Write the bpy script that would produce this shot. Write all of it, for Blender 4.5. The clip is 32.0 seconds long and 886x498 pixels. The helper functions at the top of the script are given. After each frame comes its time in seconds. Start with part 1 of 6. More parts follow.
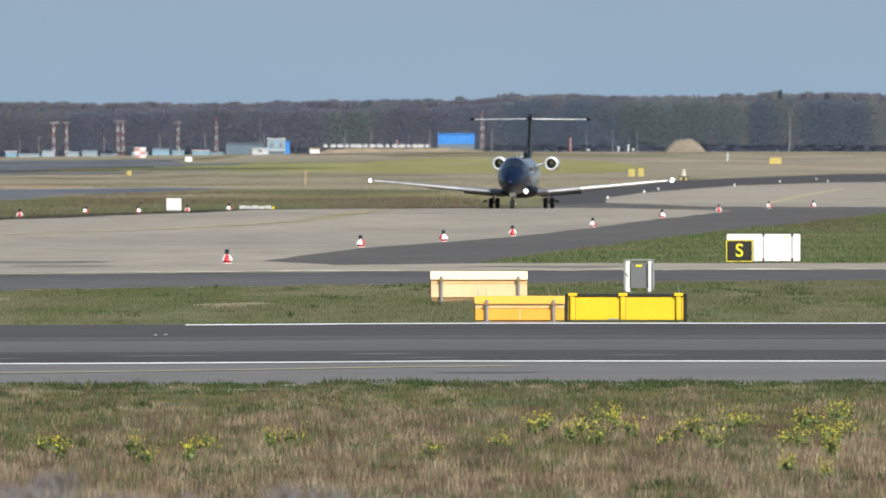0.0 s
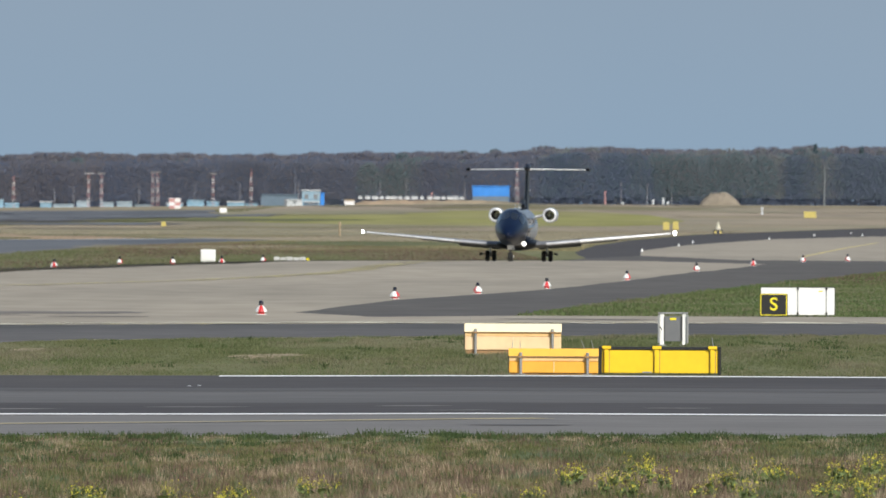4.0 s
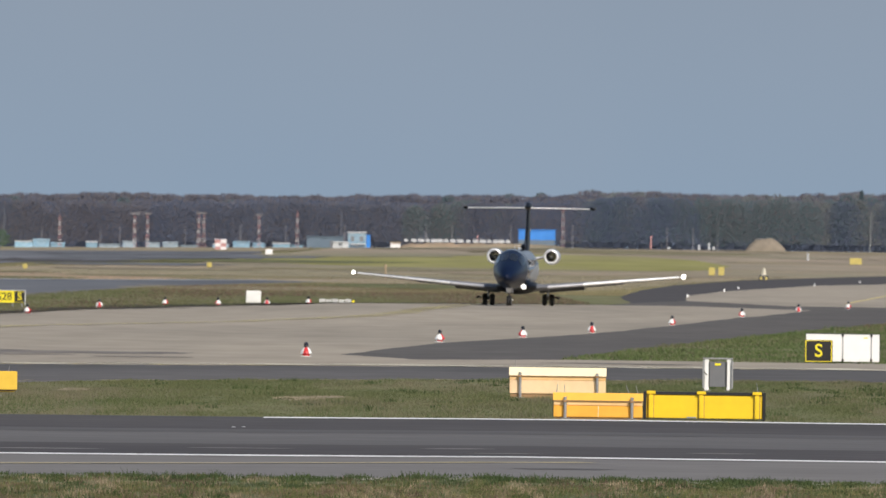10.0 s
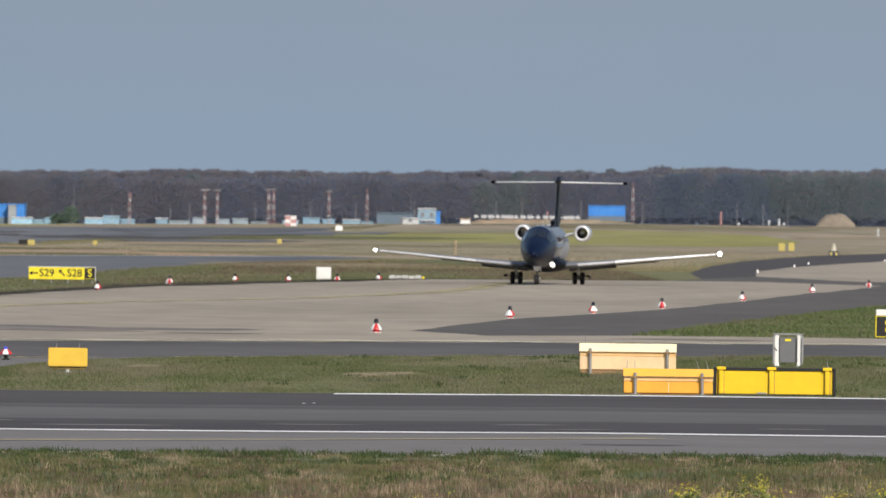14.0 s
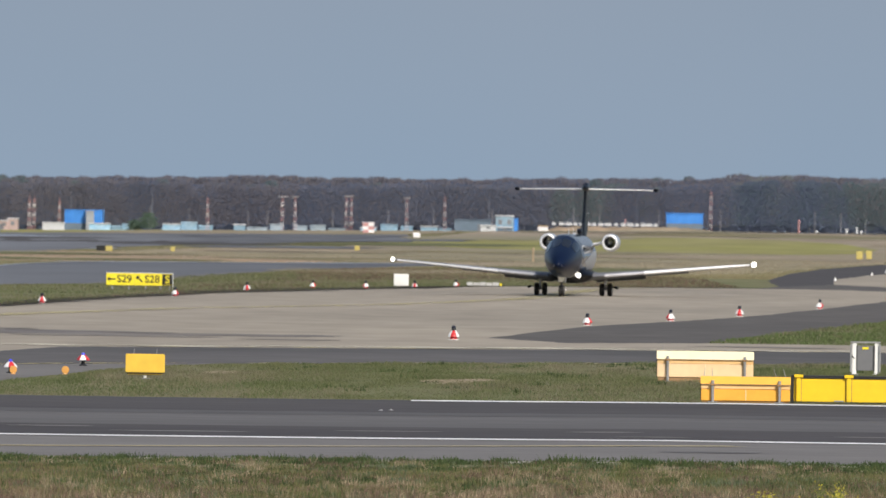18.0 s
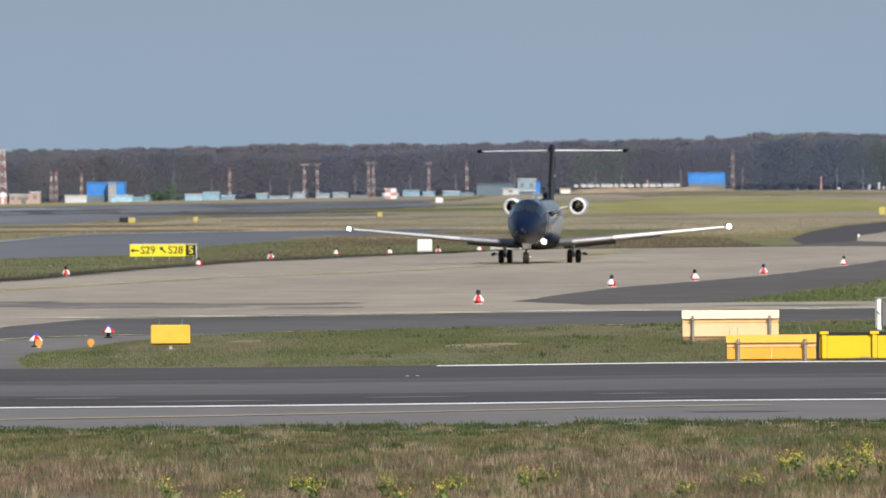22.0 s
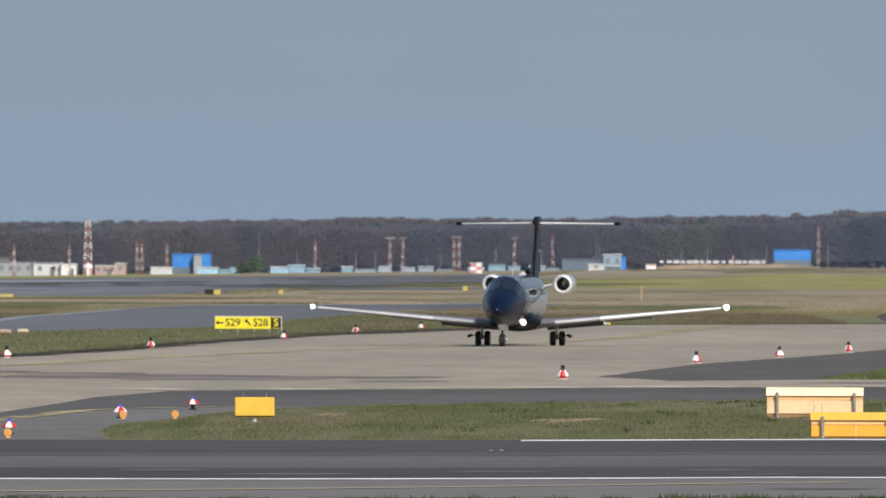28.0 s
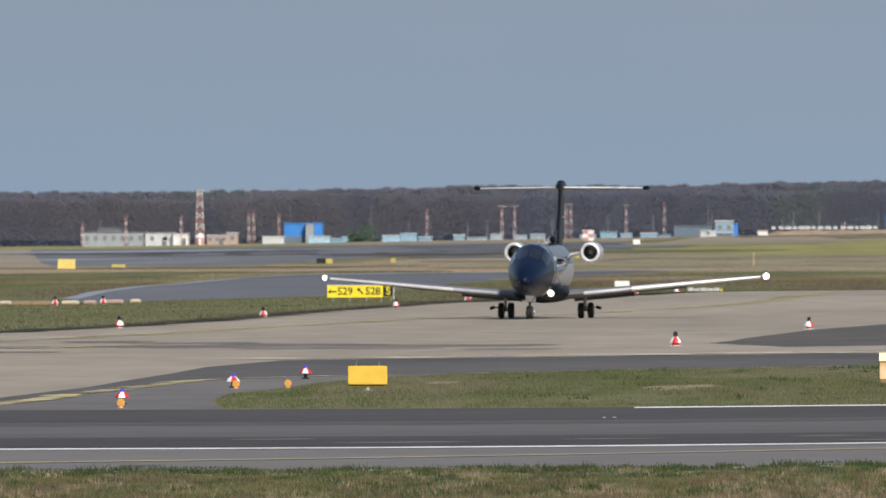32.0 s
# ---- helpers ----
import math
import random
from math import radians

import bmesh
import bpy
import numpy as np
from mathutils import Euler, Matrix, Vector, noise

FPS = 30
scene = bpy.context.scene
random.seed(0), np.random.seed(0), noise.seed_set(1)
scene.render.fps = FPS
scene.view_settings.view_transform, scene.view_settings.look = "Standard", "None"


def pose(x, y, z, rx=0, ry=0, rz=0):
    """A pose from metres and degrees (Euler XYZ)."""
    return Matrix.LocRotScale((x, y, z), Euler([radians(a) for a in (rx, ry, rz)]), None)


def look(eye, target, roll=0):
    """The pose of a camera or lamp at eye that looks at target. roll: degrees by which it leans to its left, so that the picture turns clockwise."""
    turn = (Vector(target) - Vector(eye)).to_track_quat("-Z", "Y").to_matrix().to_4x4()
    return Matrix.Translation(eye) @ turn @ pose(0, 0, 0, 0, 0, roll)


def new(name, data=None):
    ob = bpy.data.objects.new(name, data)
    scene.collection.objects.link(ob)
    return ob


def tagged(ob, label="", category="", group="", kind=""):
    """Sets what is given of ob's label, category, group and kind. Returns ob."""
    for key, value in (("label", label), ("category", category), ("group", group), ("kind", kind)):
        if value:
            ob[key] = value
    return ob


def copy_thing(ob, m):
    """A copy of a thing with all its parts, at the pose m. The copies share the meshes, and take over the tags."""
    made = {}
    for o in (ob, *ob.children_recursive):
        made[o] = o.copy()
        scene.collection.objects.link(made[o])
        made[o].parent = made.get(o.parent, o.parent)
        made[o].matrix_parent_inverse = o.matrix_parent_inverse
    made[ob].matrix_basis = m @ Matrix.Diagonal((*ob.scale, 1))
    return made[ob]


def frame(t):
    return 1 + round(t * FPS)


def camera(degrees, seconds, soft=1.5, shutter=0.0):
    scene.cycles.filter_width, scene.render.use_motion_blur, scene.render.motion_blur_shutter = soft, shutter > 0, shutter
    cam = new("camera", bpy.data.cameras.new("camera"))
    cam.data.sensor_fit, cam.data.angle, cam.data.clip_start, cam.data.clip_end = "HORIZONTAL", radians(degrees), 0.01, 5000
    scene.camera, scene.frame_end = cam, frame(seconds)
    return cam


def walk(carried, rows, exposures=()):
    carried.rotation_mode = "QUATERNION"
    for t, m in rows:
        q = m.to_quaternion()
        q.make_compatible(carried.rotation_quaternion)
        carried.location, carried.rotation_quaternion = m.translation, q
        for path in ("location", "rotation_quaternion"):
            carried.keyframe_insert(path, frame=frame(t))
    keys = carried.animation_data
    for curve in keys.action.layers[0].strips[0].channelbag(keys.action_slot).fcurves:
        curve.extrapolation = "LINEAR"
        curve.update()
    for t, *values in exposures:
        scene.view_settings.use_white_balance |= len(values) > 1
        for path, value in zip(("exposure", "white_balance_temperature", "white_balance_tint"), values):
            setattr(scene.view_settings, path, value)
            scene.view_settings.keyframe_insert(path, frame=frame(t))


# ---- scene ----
# Camera: a long lens on a viewing mound, 3.17 m above the field, panning and tilting by hand.
EYE_HEIGHT = 3.17
cam = camera(3.5, 32.0, soft=1.5)
# the long lens is focused on the near runway, so that the distance goes soft
cam.data.dof.use_dof = True
cam.data.dof.focus_distance, cam.data.dof.aperture_fstop = 238, 14


def aim(bearing, tilt, lean):
    """The camera's pose: degrees to the left of north, degrees above level, lean."""
    b, e = radians(bearing), radians(tilt)
    way = Vector((-math.sin(b) * math.cos(e), math.cos(b) * math.cos(e), math.sin(e)))
    eye = Vector((0, 0, EYE_HEIGHT))
    return look(eye, eye + way * 100, lean)


EXPOSURES = [(0, 0.22, 6380, 8), (2.5, 0.13, 6320, 6.5), (5, 0.02, 6380, 9), (7, 0.0, 6500, 11), (9, -0.05, 6550, 12), (13, -0.05, 6600, 12), (18, 0.0, 6550, 12), (20, 0.03, 6550, 11), (21, 0.08, 6550, 11), (24.5, 0.14, 6550, 12), (27, -0.04, 6500, 12), (32, -0.05, 6550, 12)]
walk(cam, [
    (0, aim(0.0000, -0.3834, -0.00)), (0.5, aim(0.0669, -0.3713, 0.02)), (1, aim(0.1166, -0.3825, 0.10)), (1.5, aim(0.1107, -0.3761, -0.01)),
    (2, aim(0.0967, -0.3185, 0.12)), (2.5, aim(0.1082, -0.2324, 0.30)), (4.5, aim(0.1420, -0.1327, 0.27)), (5, aim(0.1572, -0.0370, 0.41)),
    (5.5, aim(0.1675, 0.0366, 0.35)), (6, aim(0.1858, 0.0694, 0.38)), (6.5, aim(0.2111, 0.0639, 0.49)), (7, aim(0.2072, 0.0843, 0.61)),
    (7.5, aim(0.2185, 0.0895, 0.68)), (8, aim(0.2356, 0.0787, 0.67)), (8.5, aim(0.2674, 0.0511, 0.64)), (9, aim(0.2867, 0.0207, 0.60)),
    (9.5, aim(0.3058, -0.0007, 0.81)), (10, aim(0.3181, -0.0085, 0.79)), (10.5, aim(0.3383, -0.0250, 0.80)), (11, aim(0.3946, -0.0592, 0.65)),
    (11.5, aim(0.4633, -0.0962, 0.65)), (12, aim(0.5365, -0.1301, 0.69)), (12.5, aim(0.5749, -0.1360, 0.82)), (13, aim(0.5728, -0.1168, 0.67)),
    (13.5, aim(0.5609, -0.1210, 0.65)), (14, aim(0.5935, -0.1063, 0.70)), (14.5, aim(0.6526, -0.0773, 0.71)), (16.5, aim(0.7311, -0.0742, 0.76)),
    (17, aim(0.7516, -0.0647, 0.75)), (17.5, aim(0.8168, -0.0664, 0.84)), (18, aim(0.9007, -0.0826, 0.86)), (18.5, aim(0.9848, -0.0847, 0.92)),
    (19, aim(1.0328, -0.1100, 0.88)), (19.5, aim(1.0533, -0.1735, 0.86)), (20, aim(1.0528, -0.2184, 0.79)), (20.5, aim(1.0307, -0.2543, 0.91)),
    (21, aim(1.0115, -0.2878, 0.81)), (21.5, aim(1.0232, -0.2821, 0.38)), (22, aim(0.9915, -0.2220, -0.37)), (22.5, aim(1.0247, -0.1801, -0.55)),
    (23, aim(1.1968, -0.1895, -0.51)), (23.5, aim(1.3182, -0.1963, -0.19)), (24, aim(1.3406, -0.1596, -0.07)), (24.5, aim(1.2653, -0.1130, -0.02)),
    (26.5, aim(1.1719, -0.0328, 0.10)), (27, aim(1.1990, 0.0165, 0.02)), (27.5, aim(1.2477, 0.0582, 0.08)), (28, aim(1.3282, 0.0727, 0.13)),
    (28.5, aim(1.4474, 0.0722, 0.19)), (29, aim(1.5949, 0.0741, 0.09)), (29.5, aim(1.7371, 0.0953, 0.27)), (30, aim(1.8220, 0.1029, 0.28)),
    (30.5, aim(1.7607, 0.0576, -0.02)), (31, aim(1.6975, -0.0076, -0.21)), (31.5, aim(1.7174, -0.0553, -0.32)), (32, aim(1.7705, -0.0539, -0.24)),
], EXPOSURES)

# ---- light ----
SUN_ELEVATION, SUN_AZIMUTH = 38, 153   # degrees; azimuth clockwise from north (the camera looks north)
world = bpy.data.worlds.new("sky")
scene.world = world
world.use_nodes = True
wn = world.node_tree
sky = wn.nodes.new("ShaderNodeTexSky")
sky.sky_type, sky.sun_disc = "NISHITA", False
sky.sun_elevation, sky.sun_rotation = radians(SUN_ELEVATION), radians(SUN_AZIMUTH)
sky.dust_density, sky.ozone_density = 1.6, 1.0
# thin veils of cloud in the blue
sky_way = wn.nodes.new("ShaderNodeTexCoord")
veil_map = wn.nodes.new("ShaderNodeMapping")
veil_map.inputs["Scale"].default_value = (28, 28, 75)
veil = wn.nodes.new("ShaderNodeTexNoise")
veil.inputs["Scale"].default_value, veil.inputs["Detail"].default_value, veil.inputs["Roughness"].default_value = 1.0, 4.0, 0.55
veil_range = wn.nodes.new("ShaderNodeMapRange")
for slot, value in (("From Min", 0.3), ("From Max", 0.72), ("To Min", 0.975), ("To Max", 1.035)):
    veil_range.inputs[slot].default_value = value
veiled = wn.nodes.new("ShaderNodeVectorMath")
veiled.operation = "SCALE"
wn.links.new(sky_way.outputs["Generated"], veil_map.inputs[0])
wn.links.new(veil_map.outputs[0], veil.inputs["Vector"])
wn.links.new(veil.outputs[0], veil_range.inputs["Value"])
wn.links.new(sky.outputs[0], veiled.inputs[0])
wn.links.new(veil_range.outputs[0], veiled.inputs["Scale"])
wn.links.new(veiled.outputs[0], wn.nodes["Background"].inputs[0])
wn.nodes["Background"].inputs[1].default_value = 0.112
sun_data = bpy.data.lights.new("sun", "SUN")
sun_data.energy, sun_data.angle, sun_data.color = 3.9, radians(0.53), (1.0, 0.94, 0.85)
sun = new("sun", sun_data)
sa, se = radians(SUN_AZIMUTH), radians(SUN_ELEVATION)
sun.matrix_basis = look((0, 0, 0), (-math.sin(sa) * math.cos(se), -math.cos(sa) * math.cos(se), -math.sin(se)))


# ---- materials ----
def mat(name, colour, rough=0.7, metal=0.0, vary=0.15, grain=2.0, coarse=0.1, bump=0.0, second=None, mix=0.5, random=0.0,
        island=0.0, coat=0.0, stretch=(1, 1, 1), emit=0.0, emit_colour=None, space="Object", spec=0.5, through_light=0.0):
    """A surface with variation at two scales: fine grain, and coarse patches that blend towards a second colour."""
    m = bpy.data.materials.new(name)
    m.use_nodes = True
    t, n = m.node_tree, m.node_tree.nodes
    b = n["Principled BSDF"]
    co = n.new("ShaderNodeTexCoord")
    mp = n.new("ShaderNodeMapping")
    mp.inputs["Scale"].default_value = stretch
    t.links.new(co.outputs[space], mp.inputs[0])
    fine, big = n.new("ShaderNodeTexNoise"), n.new("ShaderNodeTexNoise")
    for tex, s, d in ((fine, grain, 6), (big, coarse, 4)):
        tex.inputs["Scale"].default_value, tex.inputs["Detail"].default_value = s, d
        t.links.new(mp.outputs[0], tex.inputs[0])
    ramp = n.new("ShaderNodeValToRGB")
    ramp.color_ramp.elements[0].position, ramp.color_ramp.elements[1].position = mix - 0.14, mix + 0.14
    ramp.color_ramp.elements[0].color = (*colour, 1)
    ramp.color_ramp.elements[1].color = (*(second or [c * (1 - vary) for c in colour]), 1)
    t.links.new(big.outputs[0], ramp.inputs[0])
    hsv = n.new("ShaderNodeHueSaturation")
    t.links.new(ramp.outputs[0], hsv.inputs["Color"])
    val = n.new("ShaderNodeMapRange")
    val.inputs[1].default_value, val.inputs[2].default_value = 0.25, 0.75
    val.inputs[3].default_value, val.inputs[4].default_value = 1 - vary, 1 + vary
    t.links.new(fine.outputs[0], val.inputs[0])
    last = val.outputs[0]
    if random or island:
        src = n.new("ShaderNodeObjectInfo").outputs["Random"] if random else n.new("ShaderNodeNewGeometry").outputs["Random Per Island"]
        a = random or island
        r = n.new("ShaderNodeMapRange")
        r.inputs[3].default_value, r.inputs[4].default_value = 1 - a, 1 + a
        t.links.new(src, r.inputs[0])
        mul = n.new("ShaderNodeMath")
        mul.operation = "MULTIPLY"
        t.links.new(last, mul.inputs[0])
        t.links.new(r.outputs[0], mul.inputs[1])
        last = mul.outputs[0]
    t.links.new(last, hsv.inputs["Value"])
    t.links.new(hsv.outputs[0], b.inputs["Base Color"])
    b.inputs["Roughness"].default_value, b.inputs["Metallic"].default_value = rough, metal
    b.inputs["Coat Weight"].default_value = coat
    b.inputs["Coat Roughness"].default_value = 0.04
    if bump:
        bp = n.new("ShaderNodeBump")
        bp.inputs["Strength"].default_value, bp.inputs["Distance"].default_value = bump, 0.01
        t.links.new(fine.outputs[0], bp.inputs["Height"])
        t.links.new(bp.outputs[0], b.inputs["Normal"])
    b.inputs["Specular IOR Level"].default_value = spec
    if through_light:
        tr, mx = n.new("ShaderNodeBsdfTranslucent"), n.new("ShaderNodeMixShader")
        t.links.new(hsv.outputs[0], tr.inputs[0])
        mx.inputs[0].default_value = through_light
        t.links.new(b.outputs[0], mx.inputs[1])
        t.links.new(tr.outputs[0], mx.inputs[2])
        t.links.new(mx.outputs[0], n["Material Output"].inputs[0])
    if emit:
        b.inputs["Emission Color"].default_value = (*(emit_colour or colour), 1)
        b.inputs["Emission Strength"].default_value = emit
    return m


GRASS = mat("grass soil", (0.145, 0.16, 0.075), 0.95, vary=0.2, grain=0.9, coarse=0.12, second=(0.19, 0.178, 0.105), bump=0.3, spec=0.05, stretch=(1, 0.3, 1))
GRASS_BLADE = mat("green grass blades", (0.10, 0.123, 0.047), 0.85, vary=0.2, grain=2, coarse=0.3, second=(0.20, 0.188, 0.085), island=0.26, spec=0.1, through_light=0.3)
STRIP_GREEN = mat("short green turf blades", (0.15, 0.178, 0.078), 0.9, vary=0.15, grain=0.8, coarse=0.08, second=(0.195, 0.198, 0.10), island=0.04, spec=0.05, through_light=0.45, stretch=(1, 0.2, 1))
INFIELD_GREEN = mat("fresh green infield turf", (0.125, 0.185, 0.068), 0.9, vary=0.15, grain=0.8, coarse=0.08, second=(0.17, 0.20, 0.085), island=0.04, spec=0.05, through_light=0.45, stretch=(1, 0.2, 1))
STRIP_DRY = mat("short dry turf blades", (0.275, 0.245, 0.16), 0.9, vary=0.15, grain=0.8, coarse=0.08, second=(0.23, 0.21, 0.135), island=0.04, spec=0.05, through_light=0.45, stretch=(1, 0.2, 1))
DRY_BLADE = mat("dry grass blades", (0.285, 0.212, 0.147), 0.85, vary=0.2, grain=2, coarse=0.25, second=(0.205, 0.135, 0.09), island=0.4, spec=0.1, through_light=0.25)
FAR_GRASS = mat("far meadow", (0.20, 0.19, 0.12), 0.95, vary=0.25, grain=0.06, coarse=0.012, second=(0.22, 0.19, 0.11), spec=0.05, stretch=(1, 0.12, 1))
FAR_GREEN = mat("young green crop", (0.262, 0.256, 0.094), 0.95, vary=0.2, grain=0.08, coarse=0.016, second=(0.27, 0.245, 0.14), spec=0.05, stretch=(1, 0.06, 1), mix=0.54)
# Heath brown lightened and greyed for distance haze.
FAR_BROWN = mat("dry heath", (0.30, 0.255, 0.19), 0.95, vary=0.15, grain=0.1, coarse=0.02, second=(0.235, 0.222, 0.15), spec=0.05, stretch=(1, 0.12, 1))
HEATH_ORANGE = mat("rusty dry heath", (0.36, 0.275, 0.205), 0.95, vary=0.15, grain=0.1, coarse=0.02, second=(0.30, 0.245, 0.175), spec=0.05, stretch=(1, 0.12, 1))
SAND = mat("sand", (0.42, 0.33, 0.22), 0.95, vary=0.2, grain=0.2, coarse=0.03, spec=0.05)
ASPHALT = mat("runway asphalt", (0.135, 0.131, 0.129), 0.9, vary=0.14, grain=1.2, coarse=0.08, bump=0.2, second=(0.115, 0.112, 0.111), spec=0.1, stretch=(0.5, 1, 1))
ASPHALT_DARK = mat("fresh dark asphalt", (0.07, 0.066, 0.067), 0.9, vary=0.18, grain=1.2, coarse=0.08, bump=0.2, second=(0.086, 0.081, 0.081), spec=0.1, stretch=(0.5, 1, 1))
ASPHALT_MID = mat("half-worn runway asphalt", (0.103, 0.1, 0.1), 0.9, vary=0.16, grain=1.2, coarse=0.08, bump=0.2, second=(0.112, 0.108, 0.107), spec=0.1, stretch=(0.5, 1, 1))
ASPHALT_LIGHT = mat("worn grey shoulder asphalt", (0.16, 0.153, 0.147), 0.9, vary=0.16, grain=1.5, coarse=0.1, bump=0.2, second=(0.185, 0.178, 0.17), spec=0.1, stretch=(0.4, 1, 1))
ASPHALT_WARM = mat("warm grey shoulder asphalt", (0.102, 0.096, 0.09), 0.9, vary=0.16, grain=0.6, coarse=0.08, second=(0.118, 0.11, 0.102), spec=0.1, stretch=(1, 0.3, 1))
ASPHALT_OLD = mat("old taxiway asphalt", (0.178, 0.171, 0.162), 0.9, vary=0.16, grain=0.5, coarse=0.05, second=(0.155, 0.149, 0.144), spec=0.1, stretch=(1, 0.5, 1))
# Bluish and lightened here for haze over the far pavements.
ASPHALT_FAR = mat("far haze-blue asphalt", (0.122, 0.13, 0.142), 0.9, vary=0.25, grain=0.06, coarse=0.014, second=(0.18, 0.19, 0.205), mix=0.55, spec=0.1, stretch=(1, 0.1, 1))
ASPHALT_BAND = mat("dark old asphalt", (0.122, 0.117, 0.114), 0.9, vary=0.16, grain=0.5, coarse=0.05, second=(0.095, 0.092, 0.09), spec=0.1, stretch=(1, 0.5, 1))
CONCRETE = mat("concrete slabs", (0.35, 0.311, 0.25), 0.92, vary=0.14, grain=0.5, coarse=0.06, second=(0.292, 0.262, 0.213), spec=0.1, stretch=(1, 0.22, 1))
WHITE_LINE = mat("white line paint", (0.82, 0.82, 0.80), 0.7, vary=0.2, grain=1.6, coarse=0.4, second=(0.6, 0.6, 0.58), mix=0.62, spec=0.1)
YELLOW_LINE = mat("worn yellow line paint", (0.60, 0.49, 0.19), 0.8, vary=0.25, grain=0.6, coarse=0.25, second=(0.42, 0.36, 0.23), spec=0.1)
# Pale blue put into the colour for sky mirrored along the far taxiway.
SKY_EDGE = mat("painted sky-reflection edge", (0.27, 0.295, 0.325), 0.6, vary=0.2, grain=0.08, coarse=0.02, stretch=(1, 0.1, 1))
# Dark soil colour that also paints the shade at the grass edge.
SOIL_SHADE = mat("dark soil", (0.06, 0.055, 0.045), 0.95, vary=0.3, grain=0.8, coarse=0.1, spec=0.05)
# Green lightened and muted for haze on the far patches.
GREEN_DARK = mat("dark green grass", (0.13, 0.142, 0.078), 0.95, vary=0.25, grain=0.08, coarse=0.02, second=(0.14, 0.14, 0.07), spec=0.05, stretch=(1, 0.12, 1))
SAND_GRASS = mat("sandy dry grass", (0.29, 0.247, 0.188), 0.95, vary=0.2, grain=0.08, coarse=0.02, second=(0.25, 0.215, 0.13), spec=0.05, stretch=(1, 0.12, 1))
STAIN = mat("rubber stain", (0.15, 0.139, 0.132), 0.85, vary=0.25, grain=0.5, coarse=0.12, second=(0.21, 0.19, 0.168), spec=0.1, stretch=(1, 0.2, 1))
# Fallow brown paled and greyed to put haze into the ground.
HAZE_GROUND = mat("grey-brown fallow ground", (0.345, 0.282, 0.212), 0.95, vary=0.2, grain=0.05, coarse=0.012, second=(0.26, 0.235, 0.175), spec=0.05, stretch=(1, 0.1, 1))
# Sky reflection on the apron, put in as a pale blue colour.
SKY_STREAK = mat("painted sky-reflection streak", (0.27, 0.30, 0.34), 0.6, vary=0.2, grain=0.05, coarse=0.02, spec=0.2, stretch=(1, 0.1, 1))


# ---- building helpers ----
def ground_z(x, y):
    """Height of the field: a slight crown in the middle of the taxiway, and a slow rise to the horizon, higher towards the east."""
    z = 0.24 * math.exp(-((y - 735) / (70 if y < 735 else 48)) ** 2) * max(0.0, 1 - ((x + 0.5) / 12) ** 4)
    if y < 288 and x < 0:
        west, near = min(1.0, -x / 11), min(1.0, (288 - y) / 22)
        z -= 0.048 * west * (2 - west) * near
    if y > 1500:
        s = min(1.0, (y - 1500) / 2800)
        east = max(-0.055, min(0.0, x / y)) / 0.055 + 1
        z += s * s * (3 - 2 * s) * (0.1 + 3.0 * east)
    return z


def mesh_of(name, bm, material, smooth=False):
    me = bpy.data.meshes.new(name)
    bmesh.ops.recalc_face_normals(bm, faces=bm.faces)
    bm.to_mesh(me)
    bm.free()
    for m in (material if isinstance(material, (list, tuple)) else [material]):
        me.materials.append(m)
    if smooth:
        me.polygons.foreach_set("use_smooth", [True] * len(me.polygons))
        me.set_sharp_from_angle(angle=radians(40))
    return me


def part(name, bm, material, parent=None, label="", smooth=False):
    """Links a bmesh as one mesh object, under a thing or a part where one is given."""
    ob = new(name, mesh_of(name, bm, material, smooth))
    if parent:
        ob.parent = parent
    return tagged(ob, label)


def thing(name, label, category, group="", m=None):
    ob = new(name)
    ob.empty_display_size = 0.2
    if m is not None:
        ob.matrix_basis = m
    return tagged(ob, label, category, group)


def box(x0, x1, y0, y1, z0, z1, bevel=0.0, bm=None):
    bm = bm or bmesh.new()
    made = bmesh.ops.create_cube(bm, size=1, matrix=Matrix.Translation(((x0 + x1) / 2, (y0 + y1) / 2, (z0 + z1) / 2)) @ Matrix.Diagonal((x1 - x0, y1 - y0, z1 - z0, 1)))
    if bevel:
        edges = list({e for v in made["verts"] for e in v.link_edges})
        bmesh.ops.bevel(bm, geom=edges, offset=bevel, segments=2, affect="EDGES")
    return bm


def rod(p0, p1, r0, r1=None, seg=12, bm=None):
    bm = bm or bmesh.new()
    p0, p1 = Vector(p0), Vector(p1)
    d = p1 - p0
    m = Matrix.Translation((p0 + p1) / 2) @ d.to_track_quat("Z", "Y").to_matrix().to_4x4()
    bmesh.ops.create_cone(bm, cap_ends=True, segments=seg, radius1=r0, radius2=r0 if r1 is None else r1, depth=d.length, matrix=m)
    return bm


def rings(loops, close=True, caps=True, bm=None):
    """A skin over rings of points, all of one length."""
    bm = bm or bmesh.new()
    rows = [[bm.verts.new(p) for p in loop] for loop in loops]
    n = len(rows[0])
    for a, b in zip(rows, rows[1:]):
        for i in range(n if close else n - 1):
            bm.faces.new((a[i], a[(i + 1) % n], b[(i + 1) % n], b[i]))
    if caps and close:
        bm.faces.new(rows[0][::-1])
        bm.faces.new(rows[-1])
    return bm


def turned(profile, centre=(0, 0, 0), axis="Z", seg=20, bm=None, caps=True):
    """A lathe: (radius, height) pairs about an axis through centre."""
    loops = []
    for r, h in profile:
        loop = []
        for i in range(seg):
            a = 2 * math.pi * i / seg
            u, v = r * math.cos(a), r * math.sin(a)
            p = (u, v, h) if axis == "Z" else (u, h, v) if axis == "Y" else (h, u, v)
            loop.append(Vector(centre) + Vector(p))
        loops.append(loop)
    return rings(loops, caps=caps, bm=bm)


